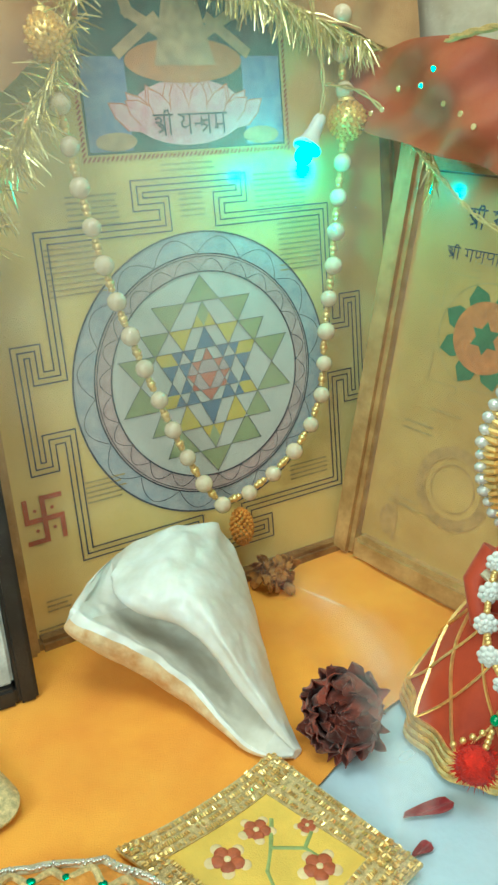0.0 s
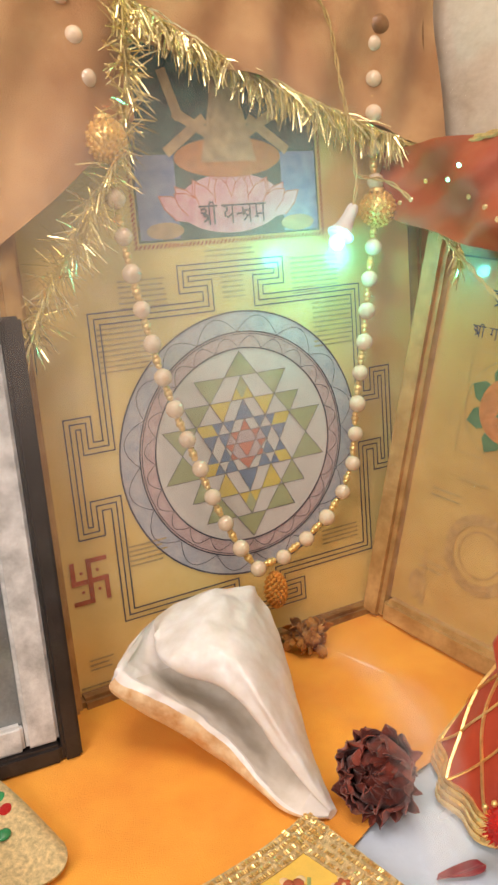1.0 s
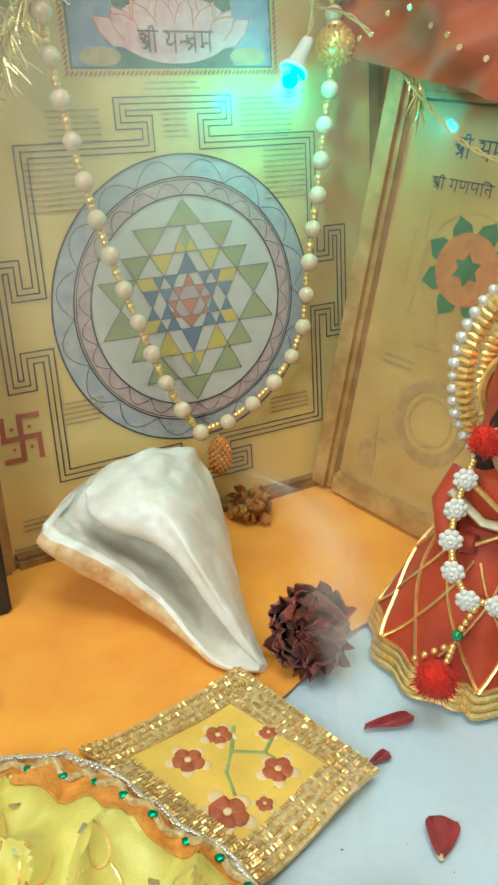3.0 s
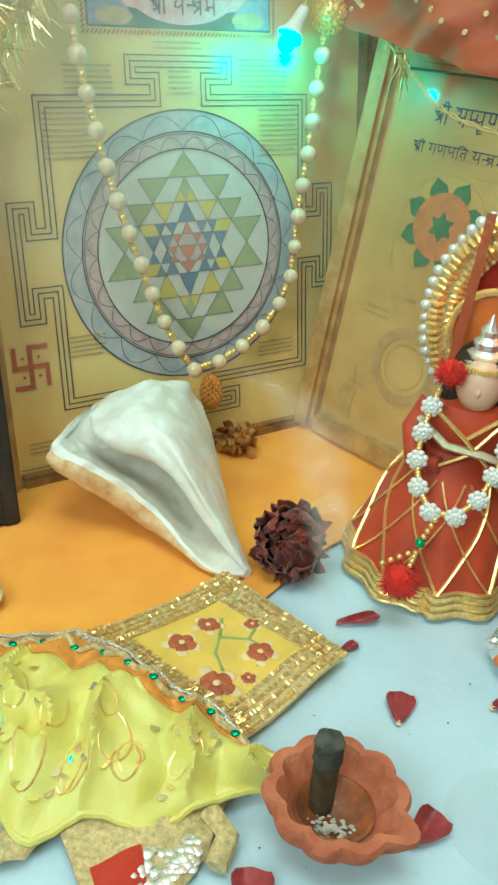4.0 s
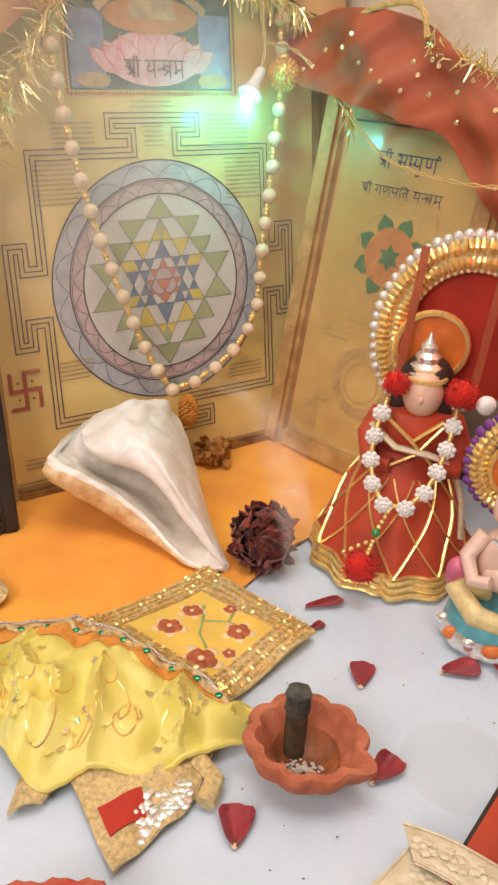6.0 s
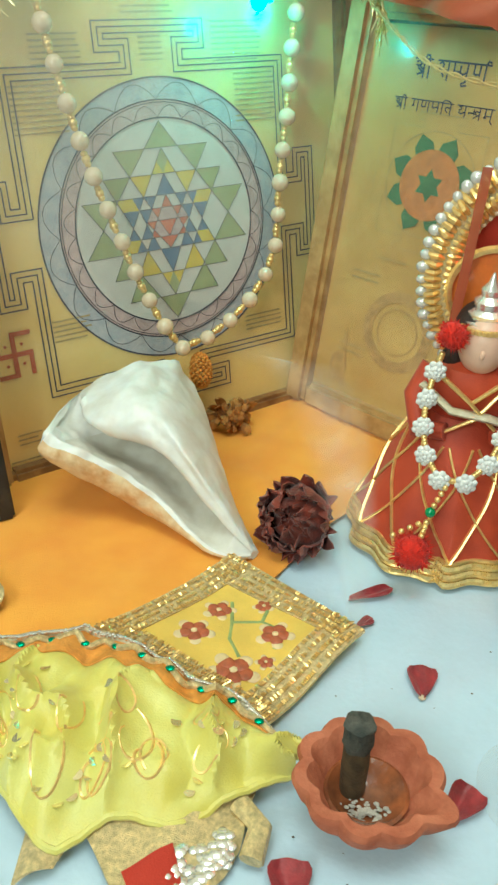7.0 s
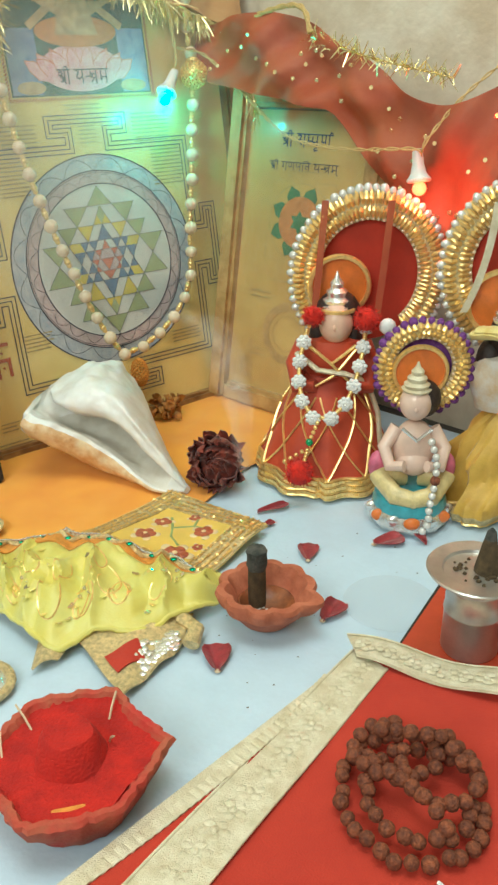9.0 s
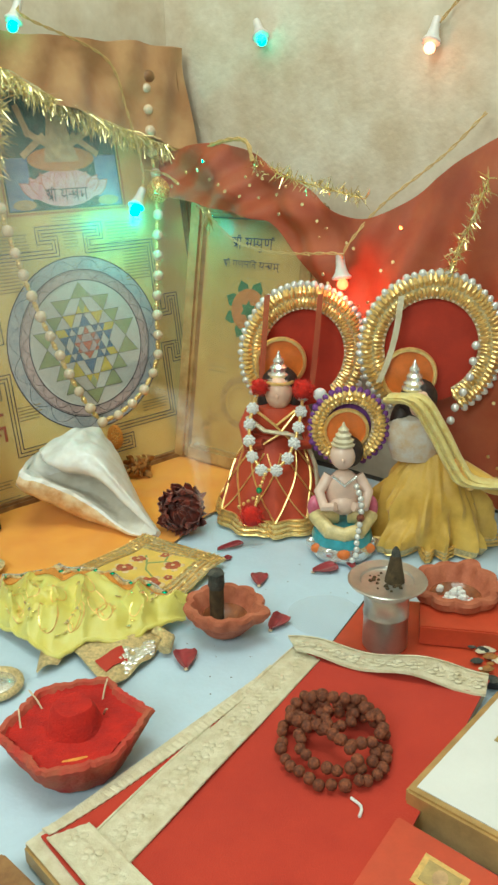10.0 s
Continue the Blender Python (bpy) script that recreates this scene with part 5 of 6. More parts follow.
sv = thing("embroidered_sleeve", (-0.065, 0.435, 0.002), "tan embroidered dress sleeve with red and green stones", "dress")
part("sleeve", sheet(lambda a, b: (-0.105 + 0.068 * a + 0.006 * math.sin(b * 9), 0.470 - 0.055 * b - 0.035 * a, 0.006 + 0.004 * math.sin(a * 3.1) + 0.001 * math.sin(b * 14)), 20, 24, 0.0012), "gold_dull", sv, world=True)
for k, (x, y, c) in enumerate(((-0.072, 0.447, "green_bead"), (-0.066, 0.442, "kumkum"), (-0.069, 0.432, "kumkum"), (-0.060, 0.43, "green_bead"))):
    part("stone", ball((x, y, 0.0112), 0.0028, 12, (1, 1.2, 0.5)), c, sv, world=True)

bm = sheet(lambda a, b: PANEL @ Vector((-0.150 + 0.030 * a * (1 - abs(2 * b - 1)), 0.135 + 0.034 * b, 0.016 + 0.002 * math.sin(5 * b))), 6, 12, 0.0006)
solo("red_cloth_corner", bm, "chunri", "corner of sheer red cloth over the tan cloth", "cloth")


# ---- dolls and their halo arches ----
def halo(name, c, rx, rz, width, yaw, label, fill="red_back", rim="white_pearl", inner="gold", cut_low=-0.75, beads=46):
    """An arch of gold fringe with pearls round a cloth panel, standing behind a doll."""
    m = Matrix.Translation(c) @ Matrix.Rotation(radians(yaw), 4, "Z")
    t = thing(name, m @ Vector((0, 0, -rz)), label, "crown arch", "halo arches")
    a0, a1 = math.asin(max(-1, cut_low)), math.pi - math.asin(max(-1, cut_low))
    def at(k, rr, d):
        a = a0 + (a1 - a0) * k
        return m @ Vector((rx * rr * math.cos(a), -d, rz * rr * math.sin(a)))
    part("panel", lathe([(0.001, -0.0004), (0.80, -0.0004), (0.80, 0.0008), (0.001, 0.0012)], 48, m @ Matrix.Rotation(radians(90), 4, "X") @ Matrix.Diagonal((rx, rz, 1, 1))), fill, t, "plain cloth panel", world=True)
    w = width / rx
    part("gold_band", sheet(lambda a, b: at(a, 1 - w + w * b, 0.002 + 0.003 * math.sin(math.pi * b)), 60, 6, 0.002), "gold_dull", t, world=True)
    fr = bmesh.new()
    loops = int(62 * rx / 0.047) + 8
    for ring, (r0, r1) in enumerate(((0.02, 0.58), (0.42, 1.0))):
        for k in range(loops):
            k0 = (k + 0.5 * ring) / loops
            add_tube(fr, [at(min(1, max(0, k0 + rnd(-0.002, 0.002))), 1 - w + w * (r0 + (r1 - r0) * i / 4), 0.0042 + (0.0022 + 0.0012 * ring) * math.sin(math.pi * i / 4) + rnd(-0.0003, 0.0003)) for i in range(5)], lambda t: 0.0006 + 0.0009 * math.sin(math.pi * t), 6)
    tagged(part("gold_bead_trim", fr, "gold", t, "shiny radial gold bead strips", world=True), kind="stuff")
    big = finish(ball((0, 0, 0), 0.0027, 10, (0.95, 0.9, 1.12)), "rim_bead", rim)
    for k in range(beads):
        k0 = (k + 0.5) / beads
        spin = m.to_3x3().to_4x4() @ Matrix.Rotation(math.pi / 2 - (a0 + (a1 - a0) * k0) + rnd(-0.3, 0.3), 4, "Y")
        piece("rim_bead", big, t, Matrix.Translation(at(k0, 1.0, 0.004)) @ spin @ Matrix.Scale(rnd(0.8, 1.15), 4), world=True)
    small = finish(ball((0, 0, 0), 0.0012, 8), "inner_bead", "pearl")
    for k in range(beads):
        piece("inner_bead", small, t, Matrix.Translation(at((k + 0.5) / beads, 1 - w, 0.0045)), world=True)
    return t


def small_halo(name, c, r, yaw, label):
    m = Matrix.Translation(c) @ Matrix.Rotation(radians(yaw), 4, "Z") @ Matrix.Rotation(radians(90), 4, "X")
    t = thing(name, c, label, "halo")
    part("disc", lathe([(r * 0.1, -0.0006), (r * 0.98, -0.0006), (r, 0.0004), (r * 0.1, 0.0012)], 36, m), "orange_paint", t, world=True)
    part("gold_rim", lathe([(r * 0.88, 0.001), (r * 0.90, 0.0026), (r * 1.00, 0.0026), (r * 1.05, 0.0008), (r * 1.00, -0.001), (r * 0.90, -0.001), (r * 0.88, 0.001)], 40, m), "gold", t, world=True)
    return t


def cone_crown(bm, c, r, h, mi):
    add_lathe(bm, [(r, 0), (r * 1.08, h * 0.08), (r * 0.86, h * 0.12), (r * 0.94, h * 0.24), (r * 0.66, h * 0.32), (r * 0.72, h * 0.46), (r * 0.44, h * 0.56), (r * 0.48, h * 0.68), (r * 0.2, h * 0.82), (r * 0.05, h)], 18, Matrix.Translation(c), mi=mi)


# red doll: one mesh
DX, DY = 0.150, 0.521
bm = bmesh.new()
def pleats(a, r, h):
    return 1 + 0.045 * math.sin(a * 11) * max(0, 1 - h / 0.06) + 0.10 * math.exp(-((math.atan2(math.sin(a + 1.65), math.cos(a + 1.65))) / 0.05) ** 2) * -0.9 * max(0, 1 - h / 0.05)
MD = Matrix.Translation((DX, DY, 0.0)) @ Matrix.Diagonal((1, 0.98, 1, 1))
add_lathe(bm, [(0.040, 0.001), (0.0435, 0.002), (0.0410, 0.0135)], 96, MD, pleats, 1)
add_lathe(bm, [(0.0411, 0.0132), (0.0385, 0.020), (0.033, 0.035), (0.0265, 0.050), (0.020, 0.062), (0.0155, 0.070)], 96, MD, pleats, 0)
add_lathe(bm, [(0.0150, 0.066), (0.0175, 0.074), (0.0195, 0.084), (0.0150, 0.091), (0.0055, 0.094)], 32, Matrix.Translation((DX + 0.003, DY - 0.002, 0)) @ Matrix.Diagonal((1.05, 0.72, 1, 1)), mi=0)
for s in (-1, 1):
    add_tube(bm, [(DX + 0.003 + s * 0.017, DY - 0.002, 0.088), (DX + 0.003 + s * 0.0235, DY - 0.006, 0.076), (DX + 0.003 + s * 0.021, DY - 0.014, 0.064), (DX + 0.003 + s * 0.010, DY - 0.019, 0.066)], lambda t: 0.0062 - 0.0022 * t, 12, mi=0)
HD = Vector((DX + 0.004, DY - 0.004, 0.1025))
add_ball(bm, HD + Vector((0.001, 0.004, 0.003)), 0.0125, 18, (1.12, 0.95, 1.15), 3)
for s in (-1, 1):
    add_ball(bm, HD + Vector((s * 0.0105, 0.003, -0.011)), 0.0068, 12, (0.8, 0.8, 1.6), 3)
add_ball(bm, HD + Vector((0, -0.002, -0.0005)), 0.0112, 20, (0.92, 0.98, 1.15), 2)
add_ball(bm, HD + Vector((-0.001, -0.0128, -0.001)), 0.0018, 8, (0.7, 0.9, 1.2), 2)
add_tube(bm, [HD + Vector((0, 0.001, -0.008)), HD + Vector((0, 0.002, -0.016))], 0.0042, 12, mi=2)
cone_crown(bm, HD + Vector((0, 0.001, 0.0075)), 0.0088, 0.022, 6)
add_tube(bm, [(DX + 0.016, DY - 0.015, 0.088), (DX + 0.004, DY - 0.0205, 0.074), (DX - 0.013, DY - 0.018, 0.062)], 0.0009, 6, mi=4)
add_tube(bm, [(DX - 0.010, DY - 0.016, 0.089), (DX + 0.001, DY - 0.0205, 0.0815), (DX + 0.013, DY - 0.019, 0.0690)], 0.0009, 6, mi=4)
for k in range(17):
    a = math.pi * (1.12 + 0.76 * k / 16)
    add_ball(bm, HD + Vector((0.0105 * math.cos(a), 0.0105 * math.sin(a), 0.0075)), 0.0014, 6, mi=4)
# gold lattice and hem bands lie on the cloth
def on_skirt(a, h, up=0.0006):
    prof = [(0.0425, 0.010), (0.0385, 0.020), (0.033, 0.035), (0.0265, 0.050), (0.020, 0.062), (0.0155, 0.070)]
    for (r0, h0), (r1, h1) in zip(prof, prof[1:]):
        if h <= h1:
            r = r0 + (r1 - r0) * (h - h0) / (h1 - h0)
            break
    r = r * pleats(a, r, h) + up
    return MD @ Vector((r * math.cos(a), r * math.sin(a), h))
for k in range(11):
    for s in (-1, 1):
        a = 2 * math.pi * (k + 0.3) / 11
        add_tube(bm, [on_skirt(a + s * 0.80 * j / 14, 0.0135 + 0.046 * j / 14) for j in range(15)], 0.0010, 5, mi=4, flat=0.6)
for h, r in ((0.0025, 0.0437), (0.0062, 0.0430), (0.0098, 0.0422), (0.0135, 0.0414)):
    add_tube(bm, [MD @ Vector((r * pleats(a, r, 0) * math.cos(a), r * pleats(a, r, 0) * math.sin(a), h)) for a in (2 * math.pi * k / 96 for k in range(96))], 0.0010, 6, True, mi=4)
for k in range(150):
    a = math.pi * (0.95 + 1.1 * k / 150)
    for h in (0.0042, 0.0080, 0.0116):
        r = (0.0440 - 0.00021 * h * 1000) * pleats(a, 0.043, 0) + 0.0004
        add_box(bm, (0.0013, 0.0013, 0.0022), MD @ Matrix.Translation((r * math.cos(a), r * math.sin(a), h)) @ Matrix.Rotation(a + rnd(-0.4, 0.4), 4, "Z"), 0)
for f in bm.faces:
    if len(f.verts) == 4 and f.calc_area() < 4e-6 and f.calc_center_median().z < 0.0133 and f.material_index == 0:
        f.material_index = 4
add_tube(bm, [(DX - 0.019, DY - 0.012, 0.0845), (DX - 0.006, DY - 0.0195, 0.0765), (DX + 0.010, DY - 0.0195, 0.0745), (DX + 0.024, DY - 0.010, 0.066), (DX + 0.031, DY - 0.015, 0.048), (DX + 0.033, DY - 0.020, 0.030)], 0.0032, 8, mi=5, flat=0.5)
add_tube(bm, [(DX - 0.012, DY - 0.014, 0.090), (DX + 0.002, DY - 0.018, 0.080), (DX + 0.016, DY - 0.013, 0.090)], 0.0012, 8, mi=4)
bmesh.ops.recalc_face_normals(bm, faces=bm.faces)
solo("doll", bm, ["red_dress", "gold_dull", "clay_skin", "hair", "gold", "gold_pale", "silver"], "small clay doll in a red dress with gold lattice and hem", "doll")
halo("halo_arch", (0.1725, 0.5435, 0.124), 0.0465, 0.0515, 0.0155, 4, "tall gold halo arch with a pearl rim and red panel")
small_halo("halo_disc", (0.1555, 0.533, 0.1195), 0.0185, 4, "orange halo disc with a gold rim behind the doll's crown")
for x0, x1 in ((0.146, 0.1405), (0.184, 0.178)):
    bm = sheet(lambda a, b: (x0 + (x1 - x0) * b + 0.0020 * (a - 0.5) * 2, 0.530 - 0.010 * b, 0.170 - 0.066 * b - 0.004 * math.sin(3 * b)), 2, 14, 0.0004)
    solo("ribbon", bm, "chunri", "narrow red satin ribbon hanging from the arch", "ribbon", "red ribbons")

# garland of white bead flowers on the red doll
gl = thing("bead_garland", (0.152, 0.497, 0.05), "garland of white bead flowers with gold beads and red pompoms", "garland")
gp = smooth_path([(0.1385, 0.5085, 0.1035), (0.1335, 0.500, 0.086), (0.1330, 0.493, 0.072), (0.1375, 0.485, 0.058), (0.1475, 0.4815, 0.052), (0.1575, 0.4835, 0.0585), (0.1640, 0.4895, 0.068), (0.1690, 0.498, 0.084), (0.1715, 0.508, 0.1015)], 0.0118)
bm = bmesh.new()
for k in range(8):
    a = 2 * math.pi * k / 8
    add_ball(bm, (0.0032 * math.cos(a), -0.0008, 0.0034 * math.sin(a)), 0.0016, 8, (1, 0.8, 1))
    add_ball(bm, (0.0017 * math.cos(a + 0.4), -0.0018, 0.0018 * math.sin(a + 0.4)), 0.0013, 8)
add_ball(bm, (0, -0.0024, 0), 0.0011, 8)
add_ball(bm, (0, 0, 0), 0.0030, 10, (1, 0.5, 1))
WF = finish(bm, "bead_flower", "white_bead")
GB = finish(ball((0, 0, 0), 0.0014, 8), "gold_bead", "gold")
for i, p in enumerate(gp):
    if 0 < i < len(gp) - 1 or i == len(gp) - 1:
        piece("bead_flower", WF, gl, Matrix.Translation(p) @ Matrix.Rotation(rnd(-0.3, 0.3), 4, "Z") @ Matrix.Rotation(rnd(-0.5, 0.5), 4, "Y"), world=True)
    if i + 1 < len(gp):
        for f in (0.38, 0.5, 0.62):
            piece("gold_bead", GB, gl, Matrix.Translation(p.lerp(gp[i + 1], f)), world=True)
low = Vector((0.1445, 0.4805, 0.0515))
part("green_bead", ball((0.1400, 0.4790, 0.0395), 0.0023, 12), "green_bead", gl, world=True)
for k in range(4):
    piece("gold_bead", GB, gl, Matrix.Translation(low.lerp(Vector((0.1400, 0.479, 0.040)), k / 4)), world=True)
for k in range(8):
    piece("gold_bead", GB, gl, Matrix.Translation(Vector((0.1392, 0.478, 0.036)).lerp(Vector((0.124 if k % 2 else 0.137, 0.474, 0.028)), (k + 1) / 9)), world=True)


def pompom(c, r):
    bm = ball(c, r * 0.82, 14)
    for k in range(420):
        n = Vector((rnd(-1, 1), rnd(-1, 1), rnd(-1, 1))).normalized()
        s = n.orthogonal().normalized() * 0.0004
        p = Vector(c) + n * r * 0.7
        q = Vector(c) + (n + 0.15 * Vector((rnd(-1, 1), rnd(-1, 1), rnd(-1, 1)))) * r * rnd(0.95, 1.12)
        bm.faces.new([bm.verts.new(v) for v in (p - s, p + s, q)])
    return bm


for c, r in (((0.1405, 0.506, 0.1085), 0.0068), ((0.1715, 0.5035, 0.1075), 0.0082), ((0.1345, 0.4725, 0.0225), 0.0092)):
    part("pompom", pompom(c, r), "pom", gl, "fluffy red pompom", world=True)
part("rose_bead", ball((0.1835, 0.503, 0.1035), 0.0050, 10, (1, 0.7, 1)), "white_bead", gl, "silvery rose bead", world=True)

# seated figurine: one mesh
KX, KY = 0.1985, 0.4620
bm = bmesh.new()
K0 = Matrix.Translation((KX, KY, 0.0008))
add_lathe(bm, [(0.0205, 0), (0.0225, 0.003), (0.0215, 0.008), (0.0205, 0.0105)], 36, K0, lambda a, r, h: 1 + 0.03 * math.sin(a * 12), 4)
add_lathe(bm, [(0.0206, 0.0105), (0.0212, 0.013), (0.0200, 0.0175), (0.014, 0.021), (0.004, 0.022)], 36, K0, mi=2)
for a in range(-3, 4):
    an = -math.pi / 2 + a * 0.5
    add_ball(bm, (KX + 0.0208 * math.cos(an), KY + 0.0208 * math.sin(an), 0.0085), 0.0048, 10, (1, 0.5, 0.8) , 5 if a % 2 == 0 else 4)
for s in (-1, 1):
    add_tube(bm, [(KX + s * 0.006, KY, 0.030), (KX + s * 0.0175, KY - 0.006, 0.029), (KX + s * 0.010, KY - 0.0165, 0.024), (KX - s * 0.002, KY - 0.0185, 0.022)], lambda t: 0.0075 - 0.003 * t, 12, mi=3)
    add_ball(bm, (KX + s * 0.019, KY + 0.001, 0.034), 0.0070, 12, (0.8, 0.7, 1.3), 6)
    add_tube(bm, [(KX + s * 0.0095, KY - 0.001, 0.059), (KX + s * 0.0165, KY - 0.004, 0.048), (KX + s * 0.0135, KY - 0.012, 0.040), (KX + s * 0.006, KY - 0.0155, 0.042)], lambda t: 0.0044 - 0.0012 * t, 10, mi=0)
add_ball(bm, (KX, KY - 0.001, 0.047), 0.0125, 18, (0.95, 0.75, 1.35), 0)
add_ball(bm, (KX, KY - 0.005, 0.040), 0.0095, 14, (1, 0.8, 0.9), 0)
KH = Vector((KX - 0.001, KY - 0.003, 0.0745))
add_ball(bm, KH + Vector((0.004, 0.004, 0.001)), 0.0102, 14, (1, 0.8, 1.1), 1)
add_ball(bm, KH, 0.0092, 18, (0.95, 0.95, 1.1), 0)
add_ball(bm, KH + Vector((-0.0005, -0.0088, -0.001)), 0.0015, 8, (0.8, 0.8, 1.1), 0)
cone_crown(bm, KH + Vector((0, 0.0005, 0.0070)), 0.0076, 0.0165, 7)
add_tube(bm, [(KX - 0.008, KY - 0.010, 0.062), (KX, KY - 0.0125, 0.056), (KX + 0.008, KY - 0.010, 0.062)], 0.0011, 8, mi=4)
bmesh.ops.recalc_face_normals(bm, faces=bm.faces)
solo("figurine", bm, ["pink_skin", "hair", "cyan", "cream", "silver", "orange_paint", "pink", "gold_pale"], "small painted seated figurine on a round blue and silver seat", "figurine")
halo("halo_arch", (0.2015, 0.4755, 0.0905), 0.0255, 0.0262, 0.0085, 2, "round halo with purple and gold trim behind the figurine", "purple", "purple", cut_low=-0.95, beads=30)
small_halo("halo_disc", (0.2000, 0.4705, 0.0885), 0.0150, 2, "orange halo disc with a beaded gold rim behind the figurine")
ch2 = thing("pearl_chain", (0.208, 0.436, 0.004), "short chain of white pearls draped over the figurine", "necklace")
WP = finish(ball((0, 0, 0), 0.0022, 10), "pearl", "white_pearl")
for i, p in enumerate(smooth_path([(0.2065, 0.4485, 0.0560), (0.2095, 0.4445, 0.046), (0.2085, 0.4395, 0.034), (0.2065, 0.4365, 0.022), (0.2060, 0.4350, 0.012), (0.2010, 0.4345, 0.005)], 0.0043)):
    piece("pearl", WP if i != 5 else finish(ball((0, 0, 0), 0.0028, 10), "brown_bead", "rudraksha"), ch2, Matrix.Translation(p), world=True)

# yellow doll: one mesh
YX, YY = 0.262, 0.478
bm = bmesh.new()
def ypl(a, r, h):
    return 1 + (0.15 * math.sin(a * 13 + 1.8 * math.sin(a * 4) + h * 40) + 0.05 * math.sin(a * 29 - h * 90) + 0.42 * noise.noise(Vector((math.cos(a) * 4, math.sin(a) * 4, h * 55)))) * max(0.15, 1 - h / 0.085)
MY = Matrix.Translation((YX, YY, 0.0)) @ Matrix.Diagonal((1.0, 0.72, 1, 1))
add_lathe(bm, [(0.040, 0.001), (0.0425, 0.002), (0.0425, 0.008)], 120, MY, ypl, 1)
add_lathe(bm, [(0.0424, 0.008), (0.0418, 0.014), (0.0405, 0.020), (0.0385, 0.026), (0.0372, 0.032), (0.036, 0.038), (0.033, 0.044), (0.0305, 0.049), (0.028, 0.054), (0.0235, 0.060), (0.0185, 0.066), (0.0145, 0.071)], 120, MY, ypl, 0)
add_tube(bm, [(YX + 0.016, YY - 0.012, 0.062), (YX + 0.036, YY - 0.018, 0.052), (YX + 0.060, YY - 0.02, 0.046)], lambda t: 0.011 - 0.003 * t, 14, mi=0, flat=0.6)
add_lathe(bm, [(0.0140, 0.066), (0.0170, 0.076), (0.0185, 0.088), (0.0140, 0.096), (0.005, 0.099)], 28, Matrix.Translation((YX - 0.014, YY - 0.002, 0)) @ Matrix.Diagonal((1.1, 0.75, 1, 1)), mi=6)
YH = Vector((YX - 0.0135, YY - 0.006, 0.1085))
add_ball(bm, YH + Vector((-0.010, 0.006, -0.018)), 0.0105, 14, (0.8, 0.8, 1.5), 3)
add_ball(bm, YH + Vector((0, 0.003, 0.001)), 0.0122, 16, (1.05, 0.9, 1.1), 3)
add_ball(bm, YH, 0.0098, 18, (0.92, 0.98, 1.12), 2)
cone_crown(bm, YH + Vector((-0.004, 0.001, 0.0075)), 0.0076, 0.021, 7)
for off, wid in ((0, 0.0075), (0.005, 0.0055), (-0.004, 0.005)):
    add_tube(bm, [p + Vector((off, -0.2 * abs(off), 0.3 * off)) for p in smooth_path([YH + Vector((-0.017, 0.0, 0.002)), YH + Vector((-0.003, -0.011, 0.003)), YH + Vector((0.010, -0.014, -0.016)), YH + Vector((0.022, -0.017, -0.038)), YH + Vector((0.032, -0.020, -0.050)), YH + Vector((0.060, -0.022, -0.052))], 0.003)], lambda t: wid * (1.25 - 0.4 * t), 12, mi=4, flat=0.4)
add_tube(bm, [YH + Vector((0.022, -0.019, -0.034)), YH + Vector((0.034, -0.021, -0.055))], 0.0042, 10, mi=5, flat=0.6)
for h, r in ((0.0025, 0.043), (0.0055, 0.043), (0.0085, 0.0428)):
    add_tube(bm, [MY @ Vector((r * ypl(a, r, 0) * math.cos(a), r * ypl(a, r, 0) * math.sin(a), h)) for a in (2 * math.pi * k / 120 for k in range(120))], 0.0009, 6, True, mi=5)
bmesh.ops.recalc_face_normals(bm, faces=bm.faces)
solo("doll", bm, ["yellow_dress", "gold_dull", "clay_skin", "hair", "scarf", "gold", "pale_blouse", "silver"], "small clay doll in a pleated yellow dress with a pale scarf", "doll")
halo("halo_arch", (0.2585, 0.4985, 0.1400), 0.0480, 0.0500, 0.0155, -3, "tall gold halo arch with pearl rim behind the yellow doll", cut_low=-0.88)
ch3 = thing("pearl_chain", (0.286, 0.484, 0.1433), "short white pearl strand hanging inside the gold arch", "necklace")
WPB = finish(ball((0, 0, 0), 0.0030, 10), "pearl", "white_pearl")
for p in [(0.286, 0.484, 0.1433), (0.285, 0.484, 0.1324), (0.2836, 0.484, 0.1214), (0.2799, 0.484, 0.1106), (0.2753, 0.484, 0.0997), (0.2729, 0.484, 0.0903)]:
    piece("pearl", WPB, ch3, Matrix.Translation(p), world=True)
small_halo("halo_disc", (0.2435, 0.4905, 0.1215), 0.0185, -3, "orange halo disc with a gold rim behind the doll's crown")
bm = sheet(lambda a, b: (0.2355 - 0.018 * b + 0.006 * math.sin(2.2 * b) + 0.002 * (a - 0.5) * 2, 0.488 - 0.004 * b, 0.176 - 0.058 * b), 2, 14, 0.0004)
solo("ribbon", bm, "gold_pale", "narrow gold ribbon hanging inside the arch", "ribbon")

